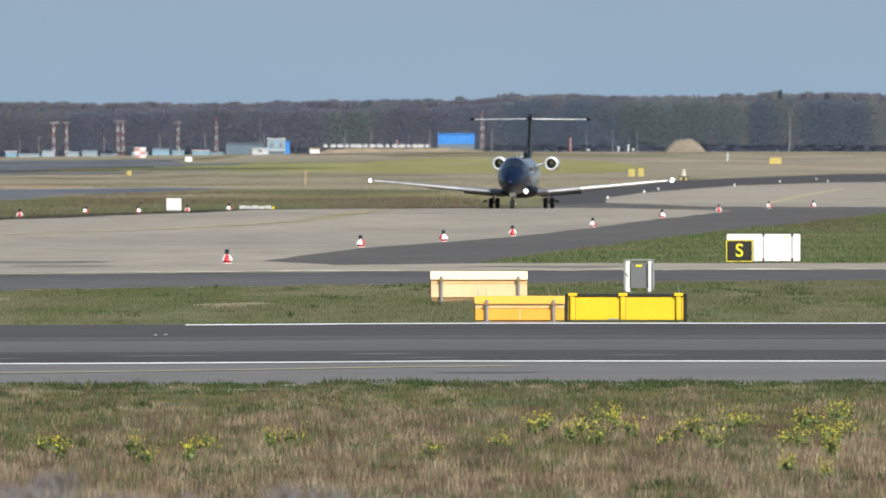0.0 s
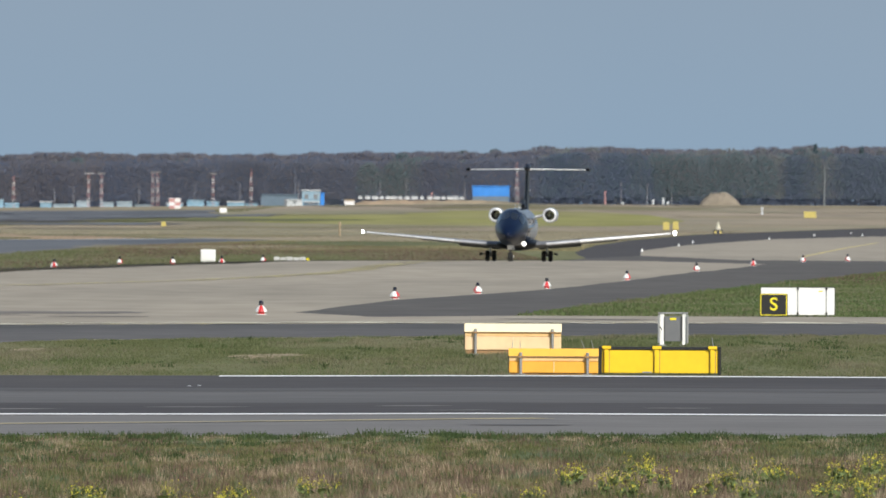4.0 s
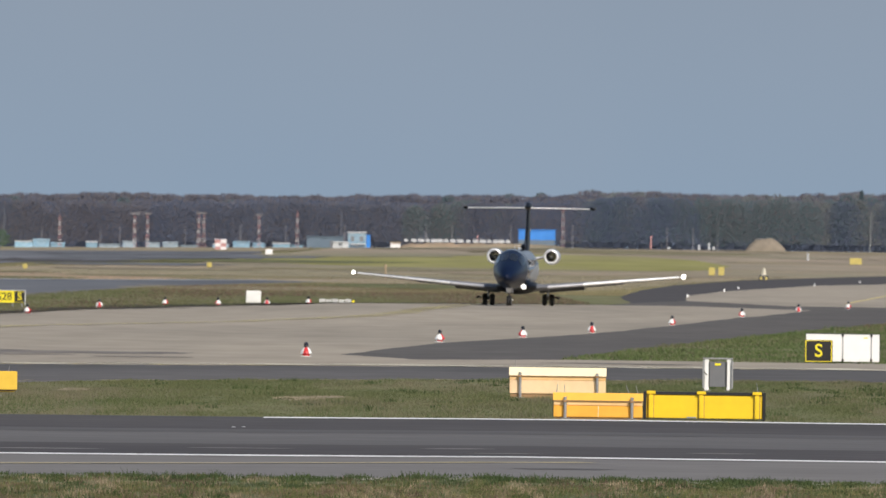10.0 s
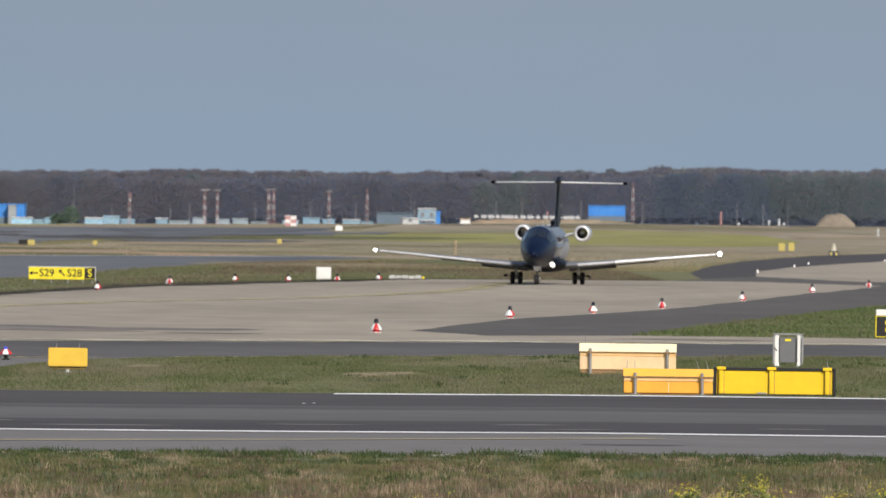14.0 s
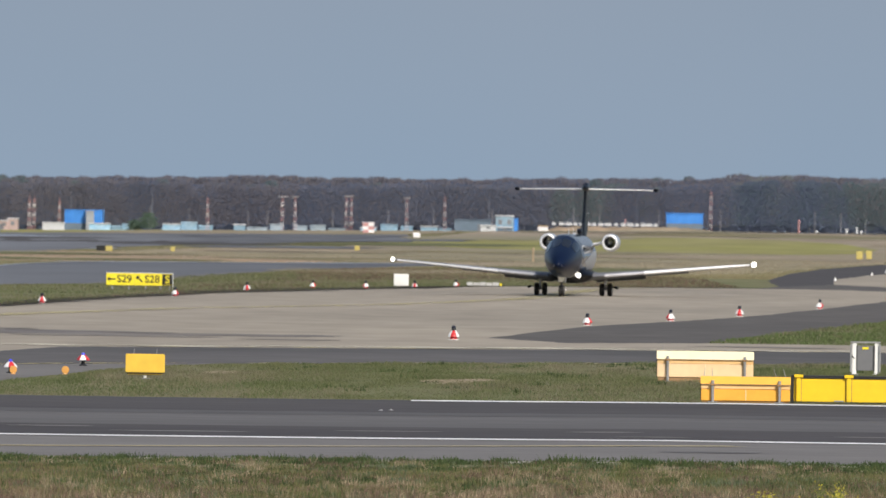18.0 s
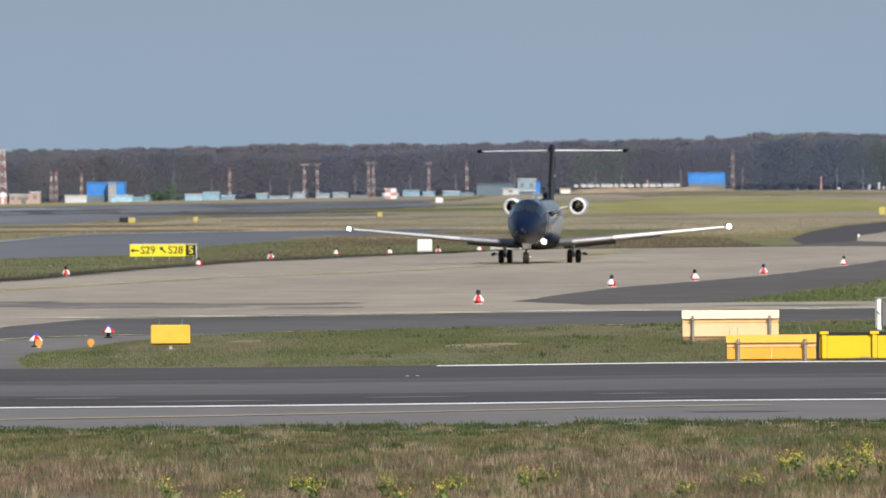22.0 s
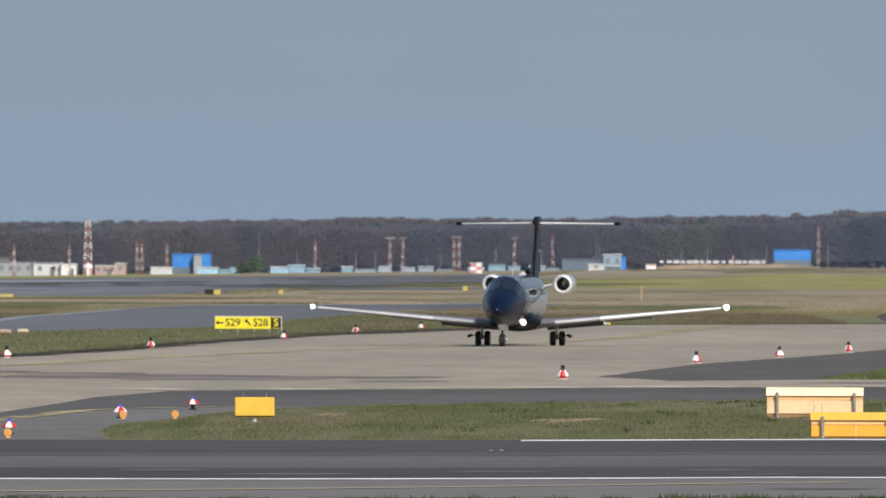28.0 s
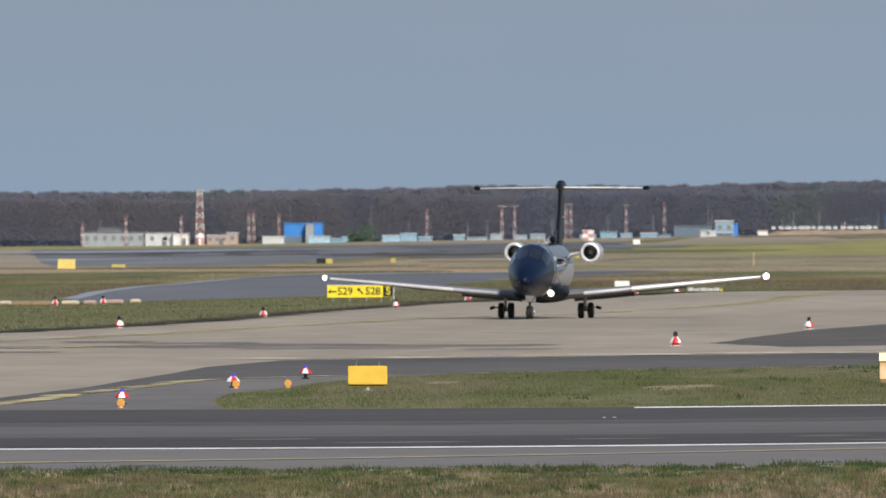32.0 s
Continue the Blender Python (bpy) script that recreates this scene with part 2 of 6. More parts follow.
STEPS = [*range(90, 645, 15), *range(645, 835, 6), *range(840, 1000, 15), *range(1000, 2000, 100), *range(2000, 5000, 300), 4990]


def ragged(outline):
    """The same outline with worn, uneven edges; shared edges stay shared."""
    out = []
    for (x0, y0), (x1, y1) in zip(outline, outline[1:] + outline[:1]):
        k = min(40, int(math.hypot((x1 - x0) * 60, (y1 - y0) * 0.6) / 16) + 1)
        for i in range(k):
            x, y = x0 + (x1 - x0) * i / k, y0 + (y1 - y0) * i / k
            if i and 300 < y < 1700 and abs(x) < 55:
                x, y = x + 0.16 * noise.noise((x * 0.9, y * 0.15, 2)) + 0.14 * noise.noise((x * 2.5, y * 0.6, 5)), y + 2.2 * (y / 500) ** 1.5 * noise.noise((x * 1.6, y * 0.1, 7))
            out.append((x, y))
    return out


def flat(name, outline, material, lift, label="", kind="structure"):
    """A sheet of ground with a straight-edged outline, cut so that it follows the field's height."""
    bm = bmesh.new()
    bm.faces.new([bm.verts.new((x, y, 0)) for x, y in outline])
    lo, hi = min(y for _, y in outline), max(y for _, y in outline)
    for s in STEPS:
        if lo < s < hi:
            bmesh.ops.bisect_plane(bm, geom=bm.verts[:] + bm.edges[:] + bm.faces[:], plane_co=(0, s, 0), plane_no=(0, 1, 0))
    if hi > 1600:
        for k in range(-11, 1):
            for side in (k * 0.005,):
                bmesh.ops.bisect_plane(bm, geom=bm.verts[:] + bm.edges[:] + bm.faces[:], plane_co=(0, 0, 0), plane_no=Vector((1, -side, 0)).normalized())
    if lo < 830 and hi > 600:
        for s in range(-12, 13):
            bmesh.ops.bisect_plane(bm, geom=bm.verts[:] + bm.edges[:] + bm.faces[:], plane_co=(s - 0.5, 0, 0), plane_no=(1, 0, 0))
    if lo < 288:
        for s in (-30, -20, -14, -12, -10, -8, -6, -4, -2, 0):
            bmesh.ops.bisect_plane(bm, geom=bm.verts[:] + bm.edges[:] + bm.faces[:], plane_co=(s, 0, 0), plane_no=(1, 0, 0))
        for s in range(264, 290, 4):
            if lo < s < hi:
                bmesh.ops.bisect_plane(bm, geom=bm.verts[:] + bm.edges[:] + bm.faces[:], plane_co=(0, s, 0), plane_no=(0, 1, 0))
    bmesh.ops.triangulate(bm, faces=bm.faces[:])
    for v in bm.verts:
        v.co.z = ground_z(v.co.x, v.co.y) + lift * (1 + max(0, v.co.y - 1000) / 400)
    ob = new(name, mesh_of(name, bm, material))
    for p in ob.data.polygons:
        if p.normal.z < 0:
            p.flip()
    return tagged(ob, label, kind=kind)


def strip(name, line, width, material, lift, label="", gap=None):
    """A painted line along points; width in metres across; gap: (dash, space)."""
    pieces = []
    for (x0, y0), (x1, y1) in zip(line, line[1:]):
        d = Vector((x1 - x0, y1 - y0))
        n = Vector((-d.y, d.x)).normalized() * width / 2
        if gap:
            k = int(d.length // sum(gap)) + 1
            for i in range(k):
                a, b = i * sum(gap) / d.length, min(1, (i * sum(gap) + gap[0]) / d.length)
                pieces.append((Vector((x0, y0)) + d * a, Vector((x0, y0)) + d * b, n))
        else:
            pieces.append((Vector((x0, y0)), Vector((x1, y1)), n))
    bm = bmesh.new()
    for a, b, n in pieces:
        k = max(1, int((b - a).length / (2 if a.y < 288 else 15)))
        for i in range(k):
            p, q = a.lerp(b, i / k), a.lerp(b, (i + 1) / k)
            bm.faces.new([bm.verts.new((w.x, w.y, ground_z(w.x, w.y) + lift)) for w in (p - n, q - n, q + n, p + n)])
    ob = new(name, mesh_of(name, bm, material))
    for p in ob.data.polygons:
        if p.normal.z < 0:
            p.flip()
    return tagged(ob, label, kind="structure")


STRAW = mat("bare straw-coloured ground", (0.36, 0.285, 0.19), 0.95, vary=0.25, grain=2.0, coarse=0.5, second=(0.26, 0.225, 0.15), spec=0.05)
YELLOW_FAINT = mat("rubbed yellow paint", (0.44, 0.38, 0.22), 0.85, vary=0.2, grain=0.8, coarse=0.3, second=(0.36, 0.32, 0.24), spec=0.1)
CHALK = mat("chalky paint remains", (0.74, 0.70, 0.56), 0.85, vary=0.25, grain=1.2, coarse=0.4, second=(0.42, 0.38, 0.3), spec=0.1)
YELLOW_PALE = mat("pale worn yellow paint", (0.56, 0.49, 0.25), 0.85, vary=0.3, grain=1.2, coarse=0.4, second=(0.36, 0.32, 0.2), spec=0.1)


def worn_line(points, width, material, label, seed, keep, name="taxiway_line"):
    """A painted line worn to uneven, broken flakes along its way."""
    r = random.Random(seed)
    bm = bmesh.new()
    for (x0, y0), (x1, y1) in zip(points, points[1:]):
        d = Vector((x1 - x0, y1 - y0))
        side = Vector((-d.y, d.x)).normalized()
        k = max(2, int(d.length / 0.45))
        wide = [width * r.uniform(0.25, 0.75) for _ in range(k + 1)]
        slip = [width * r.uniform(-0.3, 0.3) for _ in range(k + 1)]
        for i in range(k):
            if r.random() > keep:
                continue
            corners = []
            for j, e in ((i, -1), (i + 1, -1), (i + 1, 1), (i, 1)):
                p = Vector((x0, y0)) + d * (j / k) + side * (slip[j] + e * wide[j])
                corners.append(bm.verts.new((p.x, p.y, ground_z(p.x, p.y) + 0.016 + 0.0005 * seed)))
            bm.faces.new(corners)
    ob = new(name, mesh_of(name, bm, material))
    for p in ob.data.polygons:
        if p.normal.z < 0:
            p.flip()
    return tagged(ob, label, kind="structure")


# ---- the field ----
flat("ground", [(-600, -60), (600, -60), (900, 4990), (-900, 4990)], GRASS, 0.0, "grassy airfield with green and dry patches")
# runway in bands of old and new asphalt, with its shoulder
flat("runway_shoulder", [(-300, 199), (300, 199), (300, 219), (-300, 219)], ASPHALT_LIGHT, 0.004, "worn grey asphalt runway shoulder")
flat("runway_1", [(-300, 219), (300, 219), (300, 232), (-300, 232)], ASPHALT_DARK, 0.004, "dark resurfaced asphalt runway band")
flat("runway_2", [(-300, 232), (300, 232), (300, 250), (-300, 250)], ASPHALT, 0.004, "grey asphalt runway surface")
flat("runway_3", [(-300, 250), (300, 250), (300, 268.5), (-300, 268.5)], ASPHALT_DARK, 0.004, "dark asphalt along the runway edge")
flat("runway_4", [(-300, 246), (300, 246), (300, 250.5), (-300, 250.5)], ASPHALT_MID, 0.008, "worn transition between the runway bands")
strip("runway_line", [(-300, 219), (300, 219)], 1.25, WHITE_LINE, 0.013, "white painted runway side stripe")
strip("runway_line", [(-4.75, 267.4), (300, 267.4)], 1.6, WHITE_LINE, 0.013, "white painted runway side stripe")
strip("shoulder_line", [(-60, 170 + 4), (-12.6, 206), (1, 214.5)], 0.7, YELLOW_FAINT, 0.012, "faded yellow painted guide line")
# parallel asphalt taxiway and its link to the runway
flat("taxiway_1", ragged([(-18.6, 268.5), (-12.4, 268.5), (-13.2, 280), (-13.3, 290), (-12.8, 300), (-12, 316), (-11, 327), (-7.6, 336), (-0.3, 348),
                   (11, 357), (120, 372), (120, 412), (60, 402), (12, 390), (1, 386), (-11.3, 374), (-15.5, 369.5), (-16.6, 351), (-16.9, 306), (-17.6, 285)]),
     ASPHALT_OLD, 0.004, "old grey asphalt taxiway")
flat("taxiway_band", ragged([(-18.6, 268.7), (-17.4, 269.5), (-17.06, 277.4), (-16.71, 281.3), (-16.38, 291), (-16.06, 299.3), (-15.71, 307.7), (-15.43, 316), (-14.24, 322.9), (-11.4, 329), (-8, 334.5), (-0.3, 347), (11, 356), (60, 363), (60, 401.8), (12, 389.8), (1, 385.8), (-11.3, 373.8), (-15.5, 369.3), (-16.6, 351), (-16.9, 306), (-17.6, 285)]), ASPHALT_BAND, 0.008, "darker asphalt beyond the yellow edge line")
# concrete taxiway curving past the infield
flat("taxiway_2", ragged([(-90, 268.5), (-18.6, 268.5), (-17.6, 285), (-16.9, 306), (-16.6, 351), (-15.5, 369.5), (-11.3, 374), (1, 386), (12, 390), (60, 402), (120, 412),
                   (120, 424), (60, 420), (12.6, 413.5), (1, 412.5), (-2.9, 406), (-5.3, 421), (-2.7, 478), (2.6, 541), (6.3, 606), (10.3, 681), (14.5, 762), (15.6, 785),
                   (13.8, 795), (9.4, 818), (4.6, 818), (-1, 808), (-8.7, 784), (-16.7, 735), (-20.7, 680), (-24, 606), (-25.1, 548), (-27.2, 506), (-29.5, 479), (-40, 410), (-90, 330)]),
     CONCRETE, 0.004, "pale concrete taxiway with faded yellow lines")
flat("taxiway_shoulder", ragged([(-5.3, 421), (-2.9, 406), (1, 412.5), (3.9, 463), (8.75, 540), (15.2, 632), (22.9, 748), (60, 770), (60, 833), (25.4, 834), (15.3, 841),
                          (10.2, 905), (6.4, 855), (4.6, 818), (9.4, 818), (13.8, 795), (15.6, 785), (14.5, 762), (10.3, 681), (6.3, 606), (2.6, 541), (-2.7, 478)]),
     ASPHALT_WARM, 0.004, "dark asphalt taxiway shoulder")
flat("taxiway_3", ragged([(10.2, 905), (15.3, 841), (25.4, 834), (60, 833), (90, 840), (90, 1600), (41.2, 1510), (27.3, 1360), (22, 1254), (15.5, 1125), (11.5, 1010)]), CONCRETE, 0.004, "pale concrete taxiway branch")
flat("taxiway_shoulder_far", ragged([(6.4, 855), (10.2, 905), (11.5, 1010), (15.5, 1125), (22, 1254), (27.3, 1360), (41.2, 1510), (90, 1600), (90, 2060), (54, 1940), (37.5, 1764), (23.4, 1556), (13.3, 1290), (9, 1120), (6.4, 960)]),
     ASPHALT_DARK, 0.004, "dark asphalt shoulder of the far taxiway")
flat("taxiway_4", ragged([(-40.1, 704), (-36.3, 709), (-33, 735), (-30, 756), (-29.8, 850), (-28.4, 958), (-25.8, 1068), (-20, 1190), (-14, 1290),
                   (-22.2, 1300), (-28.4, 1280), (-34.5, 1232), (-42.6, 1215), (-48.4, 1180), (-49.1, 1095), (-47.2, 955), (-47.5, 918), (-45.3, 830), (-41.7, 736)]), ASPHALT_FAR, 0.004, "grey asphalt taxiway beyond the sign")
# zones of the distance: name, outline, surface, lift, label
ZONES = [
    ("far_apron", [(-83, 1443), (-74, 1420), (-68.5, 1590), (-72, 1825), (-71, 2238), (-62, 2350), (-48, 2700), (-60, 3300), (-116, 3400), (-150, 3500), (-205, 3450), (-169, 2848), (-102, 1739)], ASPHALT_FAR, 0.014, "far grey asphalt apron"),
    ("far_fallow", [(-200, 1440), (-83, 1443), (-102, 1739), (-169, 2848), (-205, 3450), (-330, 3450)], HAZE_GROUND, 0.0135, "grey-brown fallow ground beside the apron"),
    ("far_meadow", [(-260, 3300), (-150, 3500), (-150, 4600), (-270, 4600)], FAR_GREEN, 0.014, "yellow-green spring meadow in the distance"),
    ("far_sand", [(-150, 3500), (-116, 3400), (-60, 3300), (-54, 3600), (-66, 4600), (-150, 4600)], SAND_GRASS, 0.014, "pale sandy ground before the container row"),
    ("far_fallow", [(-48, 2100), (24, 2100), (120, 2100), (160, 4600), (-52, 4600)], HAZE_GROUND, 0.014, "grey-brown fallow ground before the woods"),
    ("far_meadow", [(-56, 2620), (-44, 2330), (-34, 2150), (-20, 2020), (0, 1960), (18, 1960), (27, 2060), (33, 2300), (32, 2700), (22, 3000), (0, 3060), (-20, 2980), (-44, 2960)], FAR_GREEN, 0.0165, "yellow-green spring meadow in the distance"),
    ("far_heath", [(-30, 1340), (2, 1080), (8, 1150), (13, 1300), (23, 1570), (54, 1960), (140, 2100), (140, 2500), (-60, 2050), (-63, 1600)], FAR_BROWN, 0.008, "dry brown heath beyond the taxiway"),
    ("far_heath", [(-200, 1090), (-66, 1095), (-60, 1185), (-49, 1200), (-34, 1245), (-30, 1310), (-63, 1590), (-69, 1600), (-74, 1430), (-83, 1450), (-200, 1460)], HEATH_ORANGE, 0.008, "dry brown heath beyond the taxiway"),
]
for zone in ZONES:
    flat(*zone)
worn_line([(-30, 410), (-27, 440), (-23.7, 475), (-21.4, 509), (-18.6, 543), (-11.8, 590), (-6.5, 650), (-3, 735), (2, 800)], 1.3, YELLOW_PALE, "faded yellow taxiway centre line", 9, 0.5)
worn_line([(-17.4, 269.5), (-17.06, 277.4), (-16.71, 281.3), (-16.38, 291), (-16.06, 299.3), (-15.71, 307.7), (-15.43, 316)], 0.55, YELLOW_PALE, "broken yellow taxiway edge line", 1, 0.78)
worn_line([(-15.43, 316), (-15.02, 320.3), (-14.24, 322.9), (-13.42, 325.4), (-11.4, 329), (-8, 334.5), (-0.3, 346.5), (11, 355.5)], 0.45, YELLOW_PALE, "broken yellow taxiway edge line", 2, 0.66)
worn_line([(-16, 370.5), (-11.3, 375), (-2.7, 383.6), (1, 386.6), (12, 390.6), (30, 395)], 0.5, YELLOW_PALE, "broken yellow line at the pavement joint", 3, 0.62)
worn_line([(-16.5, 372.5), (-15.6, 373.6), (-13.9, 374.6), (-11.5, 376.9), (-8.3, 381.6), (-2.7, 385.6), (1, 388.2), (12, 392), (30, 396.4)], 3.6, CHALK, "chalky worn paint at the pavement joint", 4, 0.66)
strip("taxiway_line", [(20, 895), (27.2, 1079), (34.5, 1252)], 0.4, YELLOW_LINE, 0.012, "faded yellow taxiway line")


def stain(name, x, y, rx, ry, material, label, seed, lift=0.008):
    """A ragged flat patch on the pavement."""
    out = []
    for i in range(26):
        a = 2 * math.pi * i / 26
        k = 1 + 0.45 * noise.noise((3 * math.cos(a) + seed, 3 * math.sin(a), seed))
        out.append((x + rx * k * math.cos(a), y + ry * k * math.sin(a)))
    flat(name, out, material, lift, label)


for i, (x, y, rx, ry) in enumerate(((-20.4, 416, 2.4, 6), (-17.8, 419, 2.6, 8), (-14.6, 415, 2.6, 6), (-11.6, 417, 2.2, 5), (-24.4, 416, 2.4, 3), (-27, 413, 1.8, 3.5), (-20.6, 429, 1.8, 2.5), (-16.4, 407, 2.2, 2), (-14.0, 406, 1.6, 1.6), (-25, 398, 2.2, 2.2), (-10.5, 402, 1.4, 1.5), (-23.6, 436, 1.5, 3), (-15.5, 421, 1.2, 2), (3, 400, 2.5, 1.5))):
    stain("taxiway_patch", x, y, rx, ry, STAIN, "dark rubber-stained patch on the concrete", i * 3.1, 0.0065 + 0.0007 * i)
for i, (x, y, rx, ry) in enumerate(((-7.6, 225, 1.1, 0.5), (-1.0, 228, 0.5, 0.6), (-0.3, 223, 0.6, 0.4), (3.1, 226, 0.5, 0.5), (-9.8, 229, 0.7, 0.6), (-4.4, 227, 0.8, 0.5), (0.6, 208, 0.7, 0.6), (-10.5, 203, 0.3, 0.4))):
    stain("runway_scuff", x, y, rx, ry, ASPHALT_LIGHT if i < 6 else ASPHALT, "worn scuff in the runway asphalt", i * 2.3, 0.0065 + 0.0006 * i)
worn_line([(-25.4, 411.2), (-24.1, 412.6), (-23.1, 418.2), (-22, 424.4), (-21.3, 425.2)], 0.9, YELLOW_PALE, "yellow paint remnants on the concrete", 5, 0.8)
worn_line([(-22.6, 436), (-21.4, 435)], 0.8, YELLOW_PALE, "yellow paint remnants on the concrete", 6, 0.7)
for i, (x, y, rx, ry) in enumerate(((-4.6, 299.5, 0.55, 4.5), (-4.0, 303, 0.5, 2.5), (-9.6, 311, 0.4, 3.5))):
    stain("bare_patch", x, y, rx, ry, STRAW, "bare sandy patch in the grass strip", i * 4.7, 0.006 + 0.002 * i)
# sky reflections painted on the far taxiway; soil and painted shade along the concrete
strip("taxiway_edge", [(-36.3, 711), (-33, 738), (-30, 760), (-29.8, 854), (-28.4, 962), (-25.8, 1072), (-20, 1194)], 1.6, ASPHALT_LIGHT, 0.012, "pale highlight painted along the far taxiway edge")
strip("taxiway_edge", [(-41.9, 738), (-45.5, 832), (-47.7, 920), (-47.4, 957), (-49.3, 1097), (-48.5, 1182)], 1.0, SKY_EDGE, 0.012, "sky reflection painted along the far taxiway edge")
strip("taxiway_edge", [(-48.5, 1182), (-42.7, 1217), (-34.5, 1234), (-28.4, 1276), (-16, 1296)], 8.0, SKY_EDGE, 0.012, "sky reflection painted along the far taxiway edge")
worn_line([(-40.3, 411), (-29.9, 481), (-27.6, 508), (-25.5, 550), (-24.4, 608), (-21.2, 682)], 2.0, SOIL_SHADE, "dark soil and painted edge shade along the concrete", 11, 0.85, "soil_shade_verge")
worn_line([(-21.2, 682), (-17.4, 737), (-9.2, 789), (-1.1, 814), (4.6, 825)], 4.0, SOIL_SHADE, "dark soil and painted edge shade along the concrete", 12, 0.85, "soil_shade_verge")
# long uneven patches of heath and meadow towards the horizon
PAVED = [[(10.1, 862), (15.3, 841), (25.4, 834), (60, 833), (90, 840), (90, 2060), (54, 1940), (37.5, 1764), (23.4, 1556), (13.3, 1290), (9, 1120), (6.4, 960), (6.4, 855)],
         [(-40.1, 704), (-36.3, 709), (-30, 756), (-29.8, 850), (-28.4, 958), (-25.8, 1068), (-20, 1190), (-14, 1290), (-22.2, 1300), (-34.5, 1232), (-42.6, 1215), (-48.4, 1180), (-49.1, 1095), (-47.5, 918), (-41.7, 736)]]
PATCHES = [(-74, 1790, 6, 60, 6), (-86, 1850, 9, 40, 6), (-112, 2000, 14, 40, 6), (-100, 2350, 26, 120, 5), (-130, 2600, 30, 160, 5), (-72, 2200, 14, 90, 5), (-160, 2900, 40, 160, 6), (-64, 1120, 8, 30, 2), (-80, 1180, 22, 60, 2), (-46, 1260, 8, 40, 2),
           (-20, 1050, 9, 40, 0), (-8, 1150, 10, 60, 2), (-30, 1400, 14, 50, 1), (-12, 1500, 18, 60, 0), (10, 1700, 20, 70, 3), (70, 2600, 34, 160, 3), (-20, 1850, 20, 60, 1),
           (-40, 2300, 22, 110, 2), (60, 3200, 40, 260, 0), (100, 3800, 50, 300, 3), (20, 3400, 34, 240, 1), (-30, 2900, 24, 180, 0), (-70, 1450, 20, 50, 2), (-100, 1500, 30, 50, 0),
           (-60, 1250, 14, 40, 2), (-90, 1200, 24, 40, 2), (-130, 1500, 30, 40, 1), (-45, 1750, 14, 60, 3), (-60, 2600, 24, 150, 4), (-80, 3000, 22, 200, 4), (-54, 2000, 12, 70, 4), (-10, 3900, 30, 260, 0), (30, 4200, 46, 160, 3)]
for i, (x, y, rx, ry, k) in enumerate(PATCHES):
    stain("meadow_patch", x, y, rx, ry, (FAR_BROWN, FAR_GRASS, GREEN_DARK, SAND_GRASS, ASPHALT_FAR, ASPHALT_DARK, SKY_STREAK)[k], ("dry brown heath patch", "olive meadow patch", "dark green grass patch", "pale sandy grass patch", "grey worn ground patch", "dark tarred apron patch", "painted sky-reflection apron streak")[k] + " in the distance", i * 1.7 + 0.4, 0.013 + 0.0006 * i)

# sky in the distance, behind the woods
bm = bmesh.new()
bm.faces.new([bm.verts.new(p) for p in ((-1500, 4985, -60), (1500, 4985, -60), (1500, 4985, 700), (-1500, 4985, 700))])
SKY = bpy.data.materials.new("pale blue haze sky")
SKY.use_nodes = True
t, n = SKY.node_tree, SKY.node_tree.nodes
n.remove(n["Principled BSDF"])
em, co, sep = n.new("ShaderNodeEmission"), n.new("ShaderNodeTexCoord"), n.new("ShaderNodeSeparateXYZ")
mr, ramp, cl, mixc = n.new("ShaderNodeMapRange"), n.new("ShaderNodeValToRGB"), n.new("ShaderNodeTexNoise"), n.new("ShaderNodeMix")
t.links.new(co.outputs["Object"], sep.inputs[0])
t.links.new(sep.outputs["Z"], mr.inputs[0])
mr.inputs[1].default_value, mr.inputs[2].default_value = 15, 110
t.links.new(mr.outputs[0], ramp.inputs[0])
ramp.color_ramp.elements[0].color, ramp.color_ramp.elements[1].color = (0.262, 0.36, 0.475, 1), (0.270, 0.335, 0.418, 1)
t.links.new(co.outputs["Object"], cl.inputs[0])
cl.inputs["Scale"].default_value, cl.inputs["Detail"].default_value = 0.006, 3
cr = n.new("ShaderNodeMapRange")
cr.inputs[1].default_value, cr.inputs[2].default_value, cr.inputs[3].default_value, cr.inputs[4].default_value = 0.3, 0.7, 0.0, 0.14
t.links.new(cl.outputs[0], cr.inputs[0])
mixc.data_type = "RGBA"
t.links.new(cr.outputs[0], mixc.inputs[0])
t.links.new(ramp.outputs[0], mixc.inputs[6])
mixc.inputs[7].default_value = (0.36, 0.40, 0.46, 1)
t.links.new(mixc.outputs[2], em.inputs[0])
t.links.new(em.outputs[0], n["Material Output"].inputs[0])
back = part("backdrop", bm, SKY)
tagged(back, "pale blue hazy sky above the woods", kind="structure")


# ---- the business jet ----
NAVY = mat("navy gloss paint", (0.0045, 0.007, 0.016), 0.12, vary=0.06, grain=3, coarse=0.4, spec=0.8, coat=0.4)
NAVY_NOSE = mat("satin navy nose paint", (0.005, 0.011, 0.032), 0.3, vary=0.06, grain=3, coarse=0.4, spec=0.16)
NAVY_DARK = mat("dark navy fin paint", (0.005, 0.006, 0.010), 0.35, vary=0.06, grain=3, coarse=0.4, spec=0.15)
# Bare metal whitened so that its sun glint is in the colour.
BARE_EDGE = mat("bare leading edge whitened for glint", (0.9, 0.9, 0.9), 0.38, metal=0.35, vary=0.12, grain=2.5, coarse=0.8)
DULL_EDGE = mat("dull grey leading edge", (0.55, 0.55, 0.58), 0.5, metal=0.2, vary=0.25, grain=2.5, coarse=0.8)
SILVER = mat("silver paint", (0.70, 0.71, 0.73), 0.28, metal=0.5, vary=0.05, grain=3, coarse=0.5, coat=0.5)
